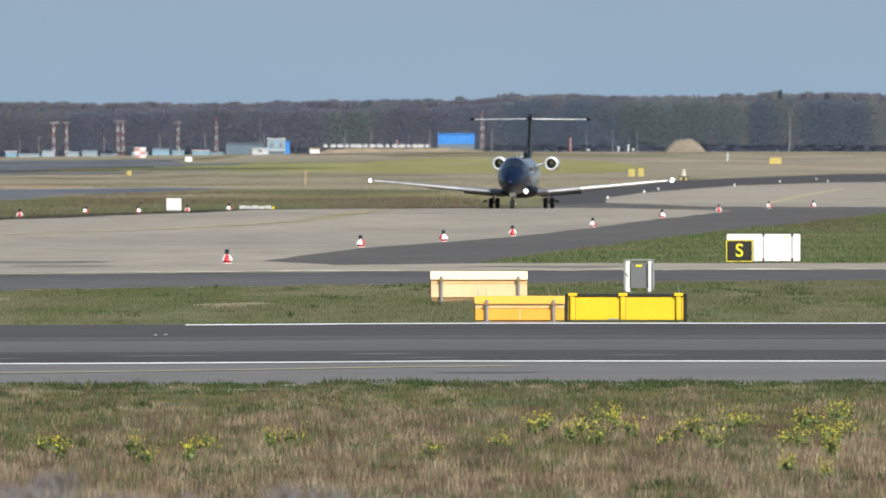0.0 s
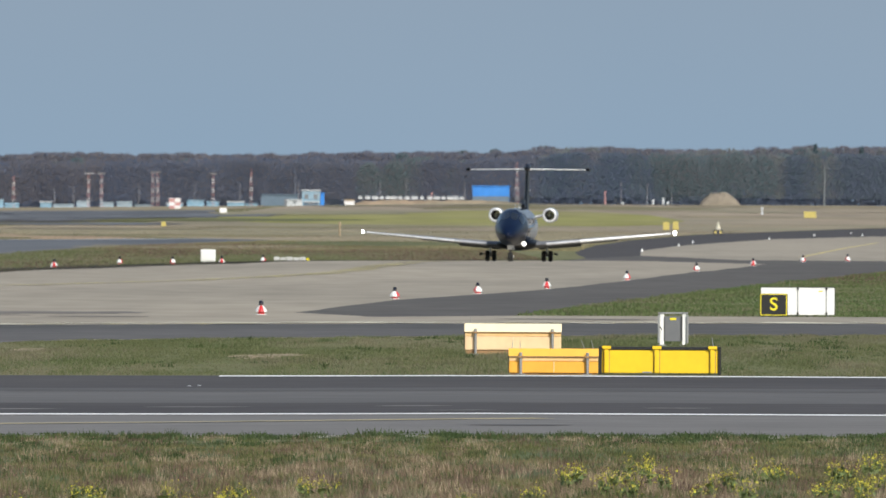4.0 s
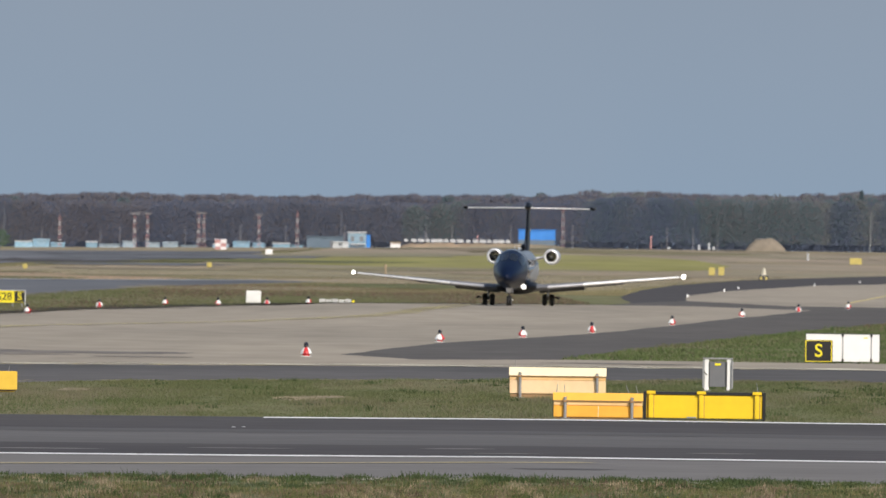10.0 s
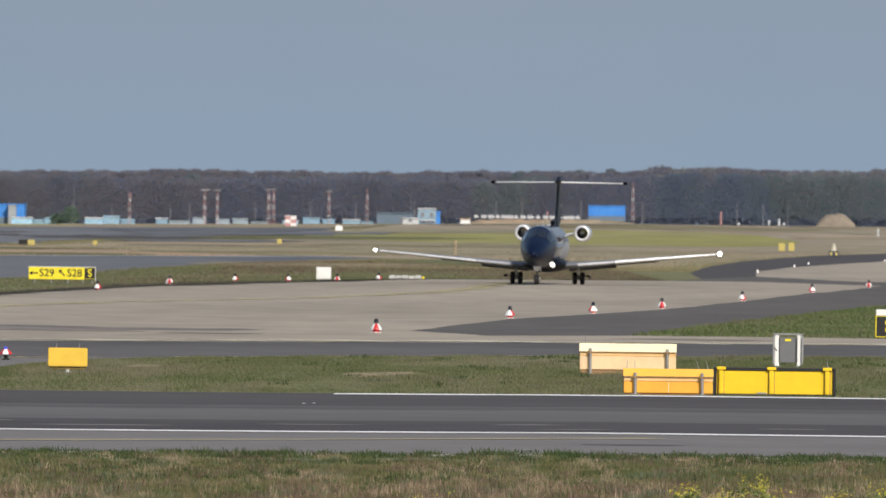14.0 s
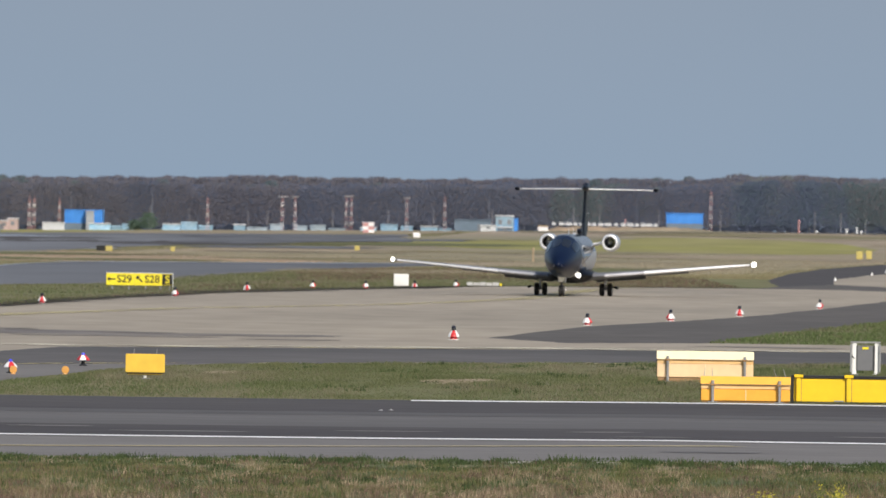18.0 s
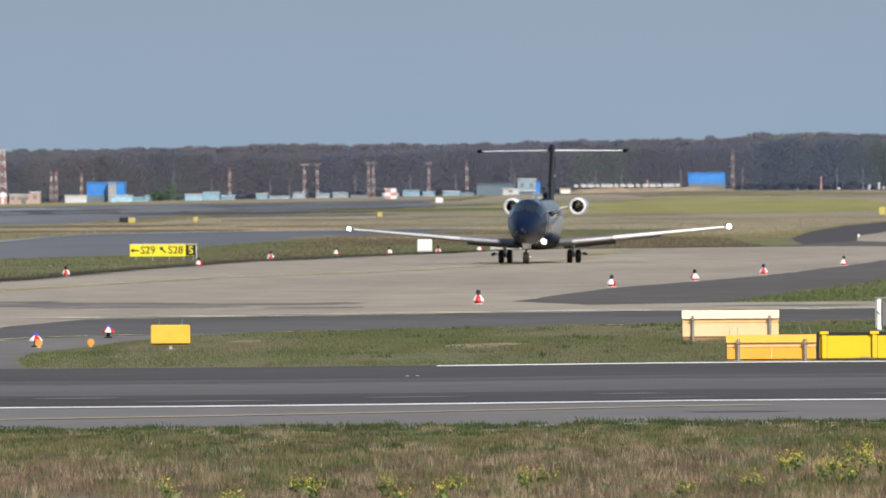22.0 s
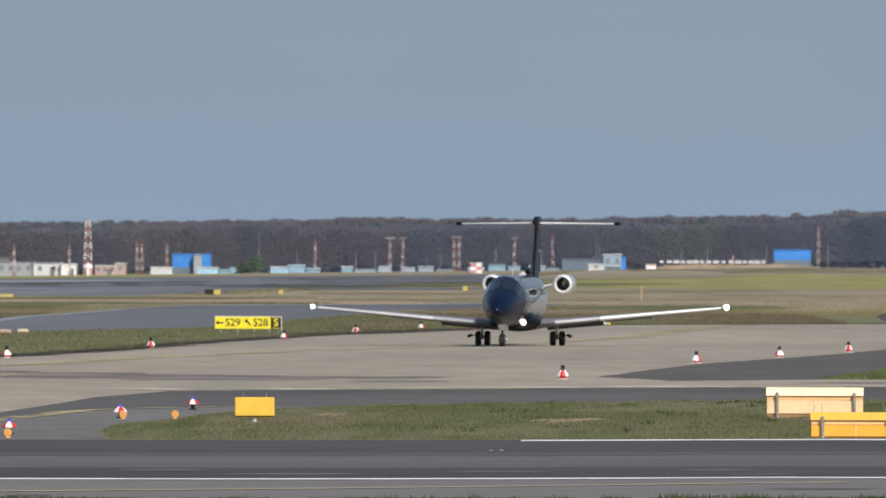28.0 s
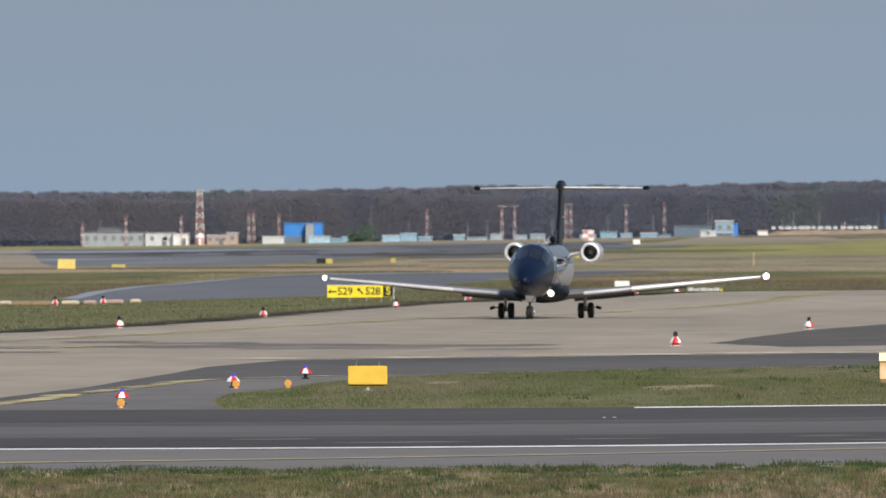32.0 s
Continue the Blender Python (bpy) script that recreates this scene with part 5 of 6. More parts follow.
def woods():
    """The edge of a bare spring wood, five rows deep, with pines and birches among it."""
    clumps, trunks = {"TWIGS": [], "TWIGS_WARM": [], "NEEDLES": [], "BUDS": []}, {"BARK": [], "BIRCH": []}
    for row in range(6):
        for x in np.arange(-430, 300, 2.6):
            x = x + RNG.uniform(-1.4, 1.4)
            y = 4600 + row * 27 + RNG.uniform(-0.8, 0.8)
            base = float(far_z(x, y)) - 0.2
            wave = noise.noise((x * 0.02, row * 0.2, 0)) + 0.7 * noise.noise((x * 0.07, row * 0.7, 3))
            h = 16.7 + 1.7 * wave + RNG.uniform(-0.5, 0.5) + (1.2 * min(1, max(0, (x + 30) / 60)) - (0.6 if -120 < x < -20 else 1.5 * max(0, 1 - abs(x - 8) / 32)))
            pick = noise.noise((x * 0.02, row * 0.35, 9)) + RNG.uniform(-0.35, 0.35)
            warm = 0.30 if x < -120 else -0.34 if x < 30 else -0.42
            kind = "NEEDLES" if pick > (0.12 if x > 30 else 0.46) else "TWIGS_WARM" if pick < warm else "TWIGS"
            if row >= 3 and pick < 0.5:
                kind = "TWIGS_WARM"
            elif row < 3 and kind == "TWIGS_WARM" and x > -120 and noise.noise((x * 0.045, row * 0.5, 5)) < 0.12:
                kind = "TWIGS"
            h += 0.7 if row >= 3 else -1.6
            if kind != "NEEDLES" and x > 10 and RNG.random() < 0.34:
                kind = "BUDS"
            if row == 0 and RNG.random() < 0.15:
                h *= RNG.uniform(0.6, 0.85)
            n = (2600, 1400, 900, 520, 520, 520)[row]
            if kind == "NEEDLES":
                f = RNG.random(n) ** 0.8 if row < 3 else RNG.uniform(0.5, 1, n)
                r = 4.6 * np.sqrt(np.clip(1 - ((f - 0.42) / 0.6) ** 2, 0.03, 1))
                zz = base + h * (0.18 + 0.84 * f) + (0.8 if RNG.random() < 0.3 else 0)
            else:
                f = RNG.random(n) if row < 3 else RNG.uniform(0.5, 1, n)
                r = 6.2 * np.sqrt(np.clip(1 - ((f - 0.45) / 0.56) ** 2, 0.02, 1))
                zz = base + h * (0.16 + 0.84 * f)
            if kind == "BUDS":
                n = n // 3
                r, zz = r[:n] * 0.75, zz[:n]
            # sprays of twigs, interlaced with the neighbours' and turned to the light
            a = RNG.uniform(0, 2 * np.pi, n)
            rr = r * np.sqrt(RNG.random(n))
            c = np.stack([x + rr * np.cos(a), y + 0.12 * rr * np.sin(a), zz], 1)
            turn = RNG.normal(-np.pi / 2, 0.45, n)
            fine = 0.62 if row == 0 else 1.0
            wide = fine * RNG.uniform(0.16, 0.32, (n, 1)) * np.stack([-np.sin(turn), np.cos(turn), RNG.normal(0, 0.2, n)], 1)
            way = fine * RNG.uniform(0.2, 0.45, (n, 1)) * np.stack([RNG.normal(0, 0.3, n), 0.25 * np.ones(n), np.ones(n)], 1)
            tri = np.stack([-way - wide, -way + wide, way], 1)
            other = "TWIGS" if kind == "TWIGS_WARM" else "TWIGS_WARM" if kind != "TWIGS" or x < 20 else "NEEDLES"
            mixed = RNG.random(n) < 0.3
            clumps[kind].append((c[:, None, :] + tri)[~mixed])
            clumps[other].append((c[:, None, :] + tri)[mixed])
            if RNG.random() < (0.88 if row == 0 and x > 20 else 0.95):
                continue
            w = 0.13 if RNG.random() < 0.8 else 0.2
            lean = RNG.uniform(-0.5, 0.5)
            bark = "BIRCH" if row < 2 and RNG.random() < (0.9 if x > 20 else 0.05) else "BARK"
            for dx, dy in ((w, 0), (0, w)):
                trunks[bark].append(np.array([[[x - dx, y - dy - 1.5, base], [x + dx, y + dy - 1.5, base], [x + lean + dx * 0.35, y - 1.5 + dy * 0.35, base + h * 0.8], [x + lean - dx * 0.35, y - 1.5 - dy * 0.35, base + h * 0.8]]]))
    # underbrush that closes the wood's foot
    n = 90000
    ux, uf = RNG.uniform(-430, 300, n), RNG.random(n)
    uy = 4594 + 60 * RNG.random(n)
    uz = far_z(ux, uy) + uf * (4.5 + 2.5 * np.sin(ux * 0.21) * np.sin(ux * 0.057))
    clumps["TWIGS"].append(np.stack([ux, uy, uz], 1)[:, None, :] + RNG.normal(0, 1, (n, 3, 3)) * (0.25, 0.06, 0.3))
    n = 50000
    ux, uf = RNG.uniform(-430, 300, n), RNG.random(n)
    uy = 4745 + 10 * RNG.random(n)
    clumps["TWIGS"].append(np.stack([ux, uy, far_z(ux, uy) + uf * 11], 1)[:, None, :] + RNG.normal(0, 1, (n, 3, 3)) * (0.5, 0.3, 0.9))
    wood = thing("woods", "bare grey-brown spring woods with dark pines along the horizon", "woods")
    tagged(wood, kind="stuff")
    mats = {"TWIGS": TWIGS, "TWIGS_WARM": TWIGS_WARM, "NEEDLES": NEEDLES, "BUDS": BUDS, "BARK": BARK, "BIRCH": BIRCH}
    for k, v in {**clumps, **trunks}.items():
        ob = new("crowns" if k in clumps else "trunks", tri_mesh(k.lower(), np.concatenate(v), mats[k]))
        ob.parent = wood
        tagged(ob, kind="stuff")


woods()

# Many of these far paints are paled or muted for distance haze.
MAST_RED = mat("haze-paled red mast paint", (0.55, 0.29, 0.28), 0.6, vary=0.15, grain=1.0, coarse=0.2)
MAST_WHITE = mat("white mast paint", (0.80, 0.78, 0.78), 0.6, vary=0.15, grain=1.0, coarse=0.2)
POLE_GREY = mat("grey pole steel", (0.21, 0.21, 0.23), 0.6, vary=0.15, grain=1.0, coarse=0.2)
SHED_WHITE = mat("white shed sheeting", (0.58, 0.60, 0.62), 0.6, vary=0.1, grain=0.6, coarse=0.08)
SHED_GREY = mat("grey-blue shed sheeting", (0.32, 0.35, 0.385), 0.6, vary=0.12, grain=0.6, coarse=0.08)
SHED_BLUE = mat("bright blue sheeting", (0.03, 0.20, 0.62), 0.5, vary=0.1, grain=0.5, coarse=0.07, second=(0.06, 0.27, 0.68))
SHED_PALE = mat("pale blue containers", (0.24, 0.45, 0.62), 0.7, vary=0.2, grain=0.8, coarse=0.2, second=(0.38, 0.46, 0.51), random=0.25)
SHED_HAZED = mat("haze-paled grey-blue containers", (0.27, 0.37, 0.45), 0.8, vary=0.2, grain=0.8, coarse=0.2, second=(0.36, 0.38, 0.39), random=0.12)
SHED_PINK = mat("pink-grey brick", (0.45, 0.345, 0.325), 0.8, vary=0.15, grain=0.8, coarse=0.1)
ROOF_DARK = mat("grey roofing", (0.17, 0.18, 0.20), 0.8, vary=0.15, grain=0.6, coarse=0.1)
HALL_GREY = mat("haze-blended hall sheeting", (0.13, 0.18, 0.235), 0.8, vary=0.12, grain=0.5, coarse=0.08)
PANE = mat("haze-lightened shed window", (0.2, 0.215, 0.235), 0.35, vary=0.1, grain=1, coarse=0.3)


def base_z(x, y):
    return ground_z(x, y) - 0.05


def lattice_mast(x, y, h, w, head=0.0, label="red and white banded lattice mast", sections=8):
    s = thing("lattice_mast", label, "mast", "airfield masts", pose(x, y, base_z(x, y)))
    for k in range(sections):
        z0, z1 = h * k / sections, h * (k + 1) / sections
        a, b = w / 2 * (1 - 0.45 * k / sections), w / 2 * (1 - 0.45 * (k + 1) / sections)
        bm = bmesh.new()
        t = max(0.03, w * 0.032)
        for sx, sy in ((-1, -1), (1, -1), (1, 1), (-1, 1)):
            rod((sx * a, sy * a, z0), (sx * b, sy * b, z1), t, t, 5, bm)
        for (ax, ay), (bx, by) in (((-1, -1), (1, -1)), ((1, -1), (1, 1)), ((1, 1), (-1, 1)), ((-1, 1), (-1, -1))):
            rod((ax * a, ay * a, z0), (bx * b, by * b, z1), t * 0.7, t * 0.7, 4, bm)
            rod((bx * a, by * a, z0), (ax * b, ay * b, z1), t * 0.7, t * 0.7, 4, bm)
            rod((ax * b, ay * b, z1), (bx * b, by * b, z1), t * 0.7, t * 0.7, 4, bm)
        part("mast_section", bm, MAST_RED if k % 2 == 0 else MAST_WHITE, s, "red section" if k % 2 == 0 else "white section")
    if head:
        part("lamp_platform", box(-head / 2, head / 2, -0.5, 0.5, h, h + 0.35, 0.04), MAST_WHITE, s, "lamp platform")
        for i in range(4):
            px = -head / 2 + (i + 0.5) * head / 4
            part("floodlight", box(px - 0.2, px + 0.2, -0.75, -0.52, h + 0.05, h + 0.5, 0.03), POLE_GREY, s)
    else:
        part("spike", rod((0, 0, h), (0, 0, h + 0.9), 0.06, 0.03, 6), MAST_RED, s)
    return s


lattice_mast(-205.1, 4300, 16.2, 2.6, 2.6, "tall red and white lattice tower", 10)
for x, y, top, head in ((-221.8, 4200, 8.8, 0), (-234.4, 4200, 6.9, 0), (-206.5, 4215, 9.0, 0), (-186.1, 4200, 9.9, 0), (-184.7, 4200, 9.9, 0), (-187.5, 4440, 9.8, 0), (-137.6, 4300, 10.5, 0),
                        (-115.4, 4300, 11.6, 2.6), (-111.6, 4300, 11.6, 2.0), (-96.4, 4300, 12.0, 1.6), (-94.9, 4300, 12.0, 1.4), (-78.5, 4300, 11.7, 2.0), (-67.2, 4300, 12.4, 0)):
    lattice_mast(x, y, top - base_z(x, y), 0.85, head, sections=7)


def pole(x, y, top, r=0.28, paint=None, label="grey steel pole before the woods"):
    z = base_z(x, y)
    s = thing("pole", label, "pole", "far poles", pose(x, y, z))
    part("shaft", rod((0, 0, 0), (0, 0, top - z), r, r * 0.6, 8), paint or POLE_GREY, s)
    part("cap", rod((0, 0, top - z), (0, 0, top - z + 0.4), r * 1.2, r * 0.8, 8), paint or POLE_GREY, s)


lattice_mast(11.9, 4400, 15.2 - base_z(11.9, 4400), 1.0, 0, "dull red and grey lattice mast before the woods", 9)
for x, top in ((-124, 7.5), (-104, 8.2), (-87, 8.4), (-73, 8.6), (-130, 7), (-55, 9.0), (-30, 9.4), (-22, 9.2), (-4, 9.6), (15, 10), (44, 9.6), (52, 9.4), (-160, 8.2), (-148, 7.4), (-243, 7.6)):
    pole(x, 4450, top, 0.15)
pole(36.9, 4200, 6.7, 0.28, MAST_RED, "red and white post in the field")
pole(-13.7, 4310, 6.3, 0.22, MAST_RED, "red post on the bank")
for x, top, y in ((50.8, 4.3, 4200), (42.1, 3.6, 4200), (53.7, 4.9, 4200), (55, 3.8, 4200), (54.9, 2.5, 2799)):
    pole(x, y, top, 0.4 if y > 3000 else 0.22, SHED_WHITE, "white marker post in the field")
pole(-13.45, 1415, 1.0, 0.12, SAND, "pale wooden post in the heath")


def shed(name, label, x0, x1, y, top, wall, roof, depth=9, pitch=0.0, windows=0, doors=0, category="building"):
    """A far shed with plinth, wall, roof, doors and windows."""
    xc, z = (x0 + x1) / 2, base_z((x0 + x1) / 2, y)
    w, h = x1 - x0, top - z
    s = thing(name, label, category, m=pose(xc, y, z))
    part("wall", box(-w / 2, w / 2, 0, depth, 0, h - 0.3, 0.03), wall, s)
    if pitch:
        part("roof", rings([[Vector((e, -0.4, h - 0.3)), Vector((e, depth / 2, h + pitch)), Vector((e, depth + 0.4, h - 0.3))] for e in (-w / 2 - 0.3, w / 2 + 0.3)]), roof, s, "pitched roof")
    else:
        part("roof", box(-w / 2 - 0.2, w / 2 + 0.2, -0.3, depth + 0.2, h - 0.3, h, 0.05), roof, s, "flat roof")
    for i in range(windows):
        px = -w / 2 + (i + 0.5) * w / max(1, windows)
        wn_ = part("window", box(px - 0.55, px + 0.55, -0.06, -0.01, h * 0.42, h * 0.72), PANE, s, "dark window")
        part("sill", box(px - 0.65, px + 0.65, -0.14, -0.065, h * 0.38, h * 0.42), wall, wn_)
    for i in range(doors):
        px = w / 2 - (i + 0.6) * w / (doors + 1)
        part("door", box(px - 0.7, px + 0.7, -0.06, -0.01, 0.05, h * 0.62), ROOF_DARK, s, "dark door")
    return s


shed("airfield_building", "long grey-white airfield building with a dark flat roof", -240, -221.5, 4300, 4.7, SHED_GREY, ROOF_DARK, 12, 0, 7, 1)
shed("airfield_building", "white airfield building with a roller door", -221.3, -213.2, 4299, 4.4, SHED_WHITE, SHED_GREY, 12, 0, 2, 1)
shed("airfield_building", "bright white ribbed shed at the building's end", -213, -208.5, 4297, 4.1, MAST_WHITE, SHED_WHITE, 12, 0, 0, 1)
shed("roof_house", "dark rooftop plant room", -236, -229, 4310, 5.9, ROOF_DARK, ROOF_DARK, 5)
shed("low_house", "pinkish low house beside the lattice tower", -203, -197, 4300, 3.6, SHED_PINK, SHED_WHITE, 8, 0, 3, 1)
shed("low_house", "pinkish two-storey house beside the lattice tower", -197, -194, 4301, 4.3, SHED_PINK, SHED_WHITE, 8, 0, 1, 0)
west_hall = shed("blue_hall", "bright blue sheet-metal hall with a grey plinth", -186.3, -174.7, 4450, 7.2, SHED_BLUE, SHED_BLUE, 14, 0, 0, 0)
part("plinth", box(-5.75, 5.75, -0.25, -0.02, 0, 2.2, 0.03), HALL_GREY, west_hall, "grey plinth")
shed("blue_annex", "pale grey annex of the blue hall", -179.6, -177.2, 4447, 6.9, SHED_GREY, SHED_GREY, 2.5)
east_hall = shed("blue_hall", "small bright blue hall with a grey plinth behind the bank", -1.6, 9.7, 4450, 8.9, SHED_BLUE, SHED_BLUE, 14, 0, 0, 0)
part("plinth", box(-5.6, 5.6, -0.25, -0.02, 0, 2.6, 0.03), HALL_GREY, east_hall, "grey plinth")
shed("container", "pale container hut beside the masts", -187.4, -181, 4320, 3.2, SHED_WHITE, SHED_WHITE, 3, category="container")
for i, (x0, x1, top) in enumerate(((-174.3, -168, 3.5), (-167.8, -164.5, 3.1), (-164.3, -160.4, 3.6), (-152.3, -147, 3.5), (-146.8, -142, 4.0), (-141.5, -137.4, 3.3), (-131, -127.6, 4.1), (-127, -121, 3.2), (-120, -116.2, 3.8),
                                   (-113, -109, 3.4), (-108, -103.5, 4.0), (-102.5, -97.5, 3.3), (-93, -88.4, 3.6), (-87, -82, 4.2), (-81, -77.5, 3.7), (-75, -70, 4.2), (-69.5, -66, 3.8))):
    shed("container", "pale blue container in the row before the woods", x0, x1, 4340, top - 0.35 + 0.3 * math.sin(i * 5), SHED_HAZED if 7 <= i < 12 else SHED_PALE, SHED_HAZED if 7 <= i < 12 else SHED_PALE if i % 3 else SHED_WHITE, 2.6, category="container")
shed("grey_hall", "dull blue-grey hall with a flat roof", -65.5, -54.5, 4380, 5.9, HALL_GREY, HALL_GREY, 14, 0, 0, 1)
shed("site_hut", "white site hut with one window", -55.2, -50.8, 4200, 4.3, SHED_WHITE, SHED_WHITE, 3, 0, 1, 0, "hut")
shed("site_hut", "pale blue hut with a white roof edge", -51.5, -46.2, 4250, 7.2, SHED_PALE, SHED_WHITE, 4, 0, 2, 0, "hut")
shed("site_hut", "blue site hut beside a pale blue hut", -46.1, -45.0, 4252, 6.4, SHED_BLUE, SHED_BLUE, 4, 0, 0, 0, "hut")
shed("site_hut", "grey lower site hut", -50.4, -46.0, 4200, 3.8, HALL_GREY, SHED_WHITE, 3, 0, 1, 0, "hut")
shed("site_hut", "pale brown site hut", -38.6, -35.7, 4200, 4.4, MAST_WHITE, SAND, 3, 0, 0, 0, "hut")

# antenna shelter in red and white, and a white cabinet before it
s = thing("antenna_shelter", "red and white chequered antenna shelter with a bright top", "shelter", m=pose(-75.2, 3600, base_z(-75.2, 3600)))
hh = 4.2 - base_z(-75.2, 3600)
for r in range(3):
    for k in range(2):
        part("panel", box(-1.4 + 1.4 * k, 1.4 * k - 0.01, 0, 2.2, hh * r / 3 + 0.005, hh * (r + 1) / 3, 0.02), MAST_RED if (r + k) % 2 == 0 else MAST_WHITE, s, "red panel" if (r + k) % 2 == 0 else "white panel")
part("roof", box(-1.5, 1.5, -0.1, 2.3, hh, hh + 0.15, 0.02), MAST_WHITE, s)
s = thing("field_cabinet", "white field cabinet in the meadow", "cabinet", m=pose(-50.9, 2900, base_z(-50.9, 2900)))
hh = 2.2 - base_z(-50.9, 2900)
part("body", box(-0.7, 0.7, 0, 1.0, 0.1, hh, 0.04), WHITE, s)
part("door", box(-0.55, 0.55, -0.03, -0.005, 0.2, hh - 0.15, 0.01), WHITE, s)
part("plinth", box(-0.75, 0.75, -0.05, 1.05, 0, 0.1), GREY_PANEL, s)
s = thing("beacon_tank", "red and white domed tank at the tower's foot", "tank", m=pose(-203.6, 4270, base_z(-203.6, 4270)))
part("drum", turned([(1.3, 0), (1.35, 1.2), (1.3, 2.3)], seg=18), MAST_RED, s, "red drum", True)
part("dome", turned([(1.3, 2.3), (1.0, 3.1), (0.5, 3.6), (0.05, 3.75)], seg=18), MAST_WHITE, s, "white dome", True)
part("door", box(-0.4, 0.4, -1.42, -1.36, 0.1, 2.0), MAST_WHITE, s)


def heap(name, label, x, y, z0, rx, ry, h, material, category, seed, flat_top=0.0):
    """A heap or bank of loose earth with an uneven crest."""
    s = thing(name, label, category, m=pose(x, y, z0))
    bm = bmesh.new()
    n, m = 48, 14
    grid = []
    for j in range(m + 1):
        row = []
        for i in range(n + 1):
            u, v = i / n * 2 - 1, j / m * 2 - 1
            e = max(0.0, 1 - abs(u) ** (2 + 6 * flat_top)) * max(0.0, 1 - v * v)
            q = noise.noise((u * rx * 0.35 + seed, v * ry * 0.35, seed)) * 0.22 + noise.noise((u * rx * 1.2, v * ry, seed)) * 0.1
            row.append(bm.verts.new((u * rx, v * ry, h * e * (1 + q) - 0.1)))
        grid.append(row)
    for a, b in zip(grid, grid[1:]):
        for i in range(n):
            bm.faces.new((a[i], a[i + 1], b[i + 1], b[i]))
    part("earth", bm, material, s, smooth=True)
    return s


BANK_SAND = mat("dull orange sand", (0.31, 0.235, 0.165), 0.95, vary=0.25, grain=0.25, coarse=0.08, second=(0.25, 0.215, 0.155), spec=0.05)
# Sand greyed to carry the haze over the far heap.
HEAP_SAND = mat("haze-greyed heap sand", (0.275, 0.235, 0.182), 0.95, vary=0.2, grain=0.3, coarse=0.06, spec=0.05)
heap("sand_heap", "tall heap of pale sand in the field", 71.8, 4300, 2.9, 6.4, 6, 4.1, HEAP_SAND, "heap", 3, 0.12)
heap("sand_bank", "long low bank of orange sand", -12, 4270, 2.4, 27, 5, 2.0, BANK_SAND, "bank", 5, 0.8)
for i in range(16):
    x = -34.6 + i * 2.02 + 0.35 * math.sin(i * 7)
    s = thing("white_van", "small white parked van on the sand bank", "van", "vans on the bank", pose(x, 4272, 4.25))
    w = 1.2 + 0.4 * (i % 3)
    part("body", box(-w / 2, w / 2, -0.9, 0.9, 0.25, 0.95, 0.08), SHED_WHITE, s)
    part("cab", box(-w / 2 + 0.1, w / 2 - 0.3, -0.8, 0.8, 0.95, 1.3, 0.08), SHED_WHITE, s)
    part("window", box(-w / 2 + 0.2, w / 2 - 0.4, -0.83, -0.805, 1.0, 1.22), PANE, s)
    for px in (-w / 2 + 0.25, w / 2 - 0.25):
        part("wheel", rod((px, -0.85, 0.22), (px, 0.85, 0.22), 0.22, 0.22, 10), RUBBER, s)
# small beehive-shaped marker in the heath
s = thing("heath_marker", "pale cone marker on a dark base in the heath", "marker", m=pose(25.55, 1540, 0))
base = part("base", box(-0.5, 0.5, -0.3, 0.3, 0, 0.62, 0.05), SHADOW_GREY, s, "dark base")
for px in (-0.28, 0.26):
    part("reflector", box(px - 0.1, px + 0.1, -0.33, -0.302, 0.18, 0.46, 0.01), FAR_YELLOW, base, "pale yellow reflector")
part("cone", turned([(0.27, 0.62), (0.23, 0.95), (0.15, 1.25), (0.03, 1.42)], seg=14), CHALK, s, "pale cone", True)
for x, y, w, paint in ((-42.3, 676, 0.5, CHALK), (-41.5, 676, 0.9, CHALK), (-40.5, 675, 0.9, BANK_SAND), (-39.5, 674, 0.95, BANK_SAND), (-38.3, 676, 0.8, CHALK), (-37.55, 679, 0.6, SHED_PINK), (-36.75, 685, 0.9, SHED_PINK), (-36.0, 690, 0.5, CHALK)):
    s = thing("concrete_block", "weathered pale concrete edge block in the grass" if paint is CHALK else "brown stained concrete edge block in the grass", "block", "edge blocks", pose(x, y, ground_z(x, y)))
    part("block", box(-w / 2, w / 2, -0.3, 0.3, 0, 0.2, 0.04), paint, s)
    part("stain_band", box(-w / 2 + 0.05, w / 2 - 0.08, -0.306, -0.301, 0.02, 0.08), BROWN, s, "rusty stain")
for x, y in ((-38.8, 672), (-37.0, 680)):
    copy_thing(first, pose(x, y, ground_z(x, y), 0, 0, 40))


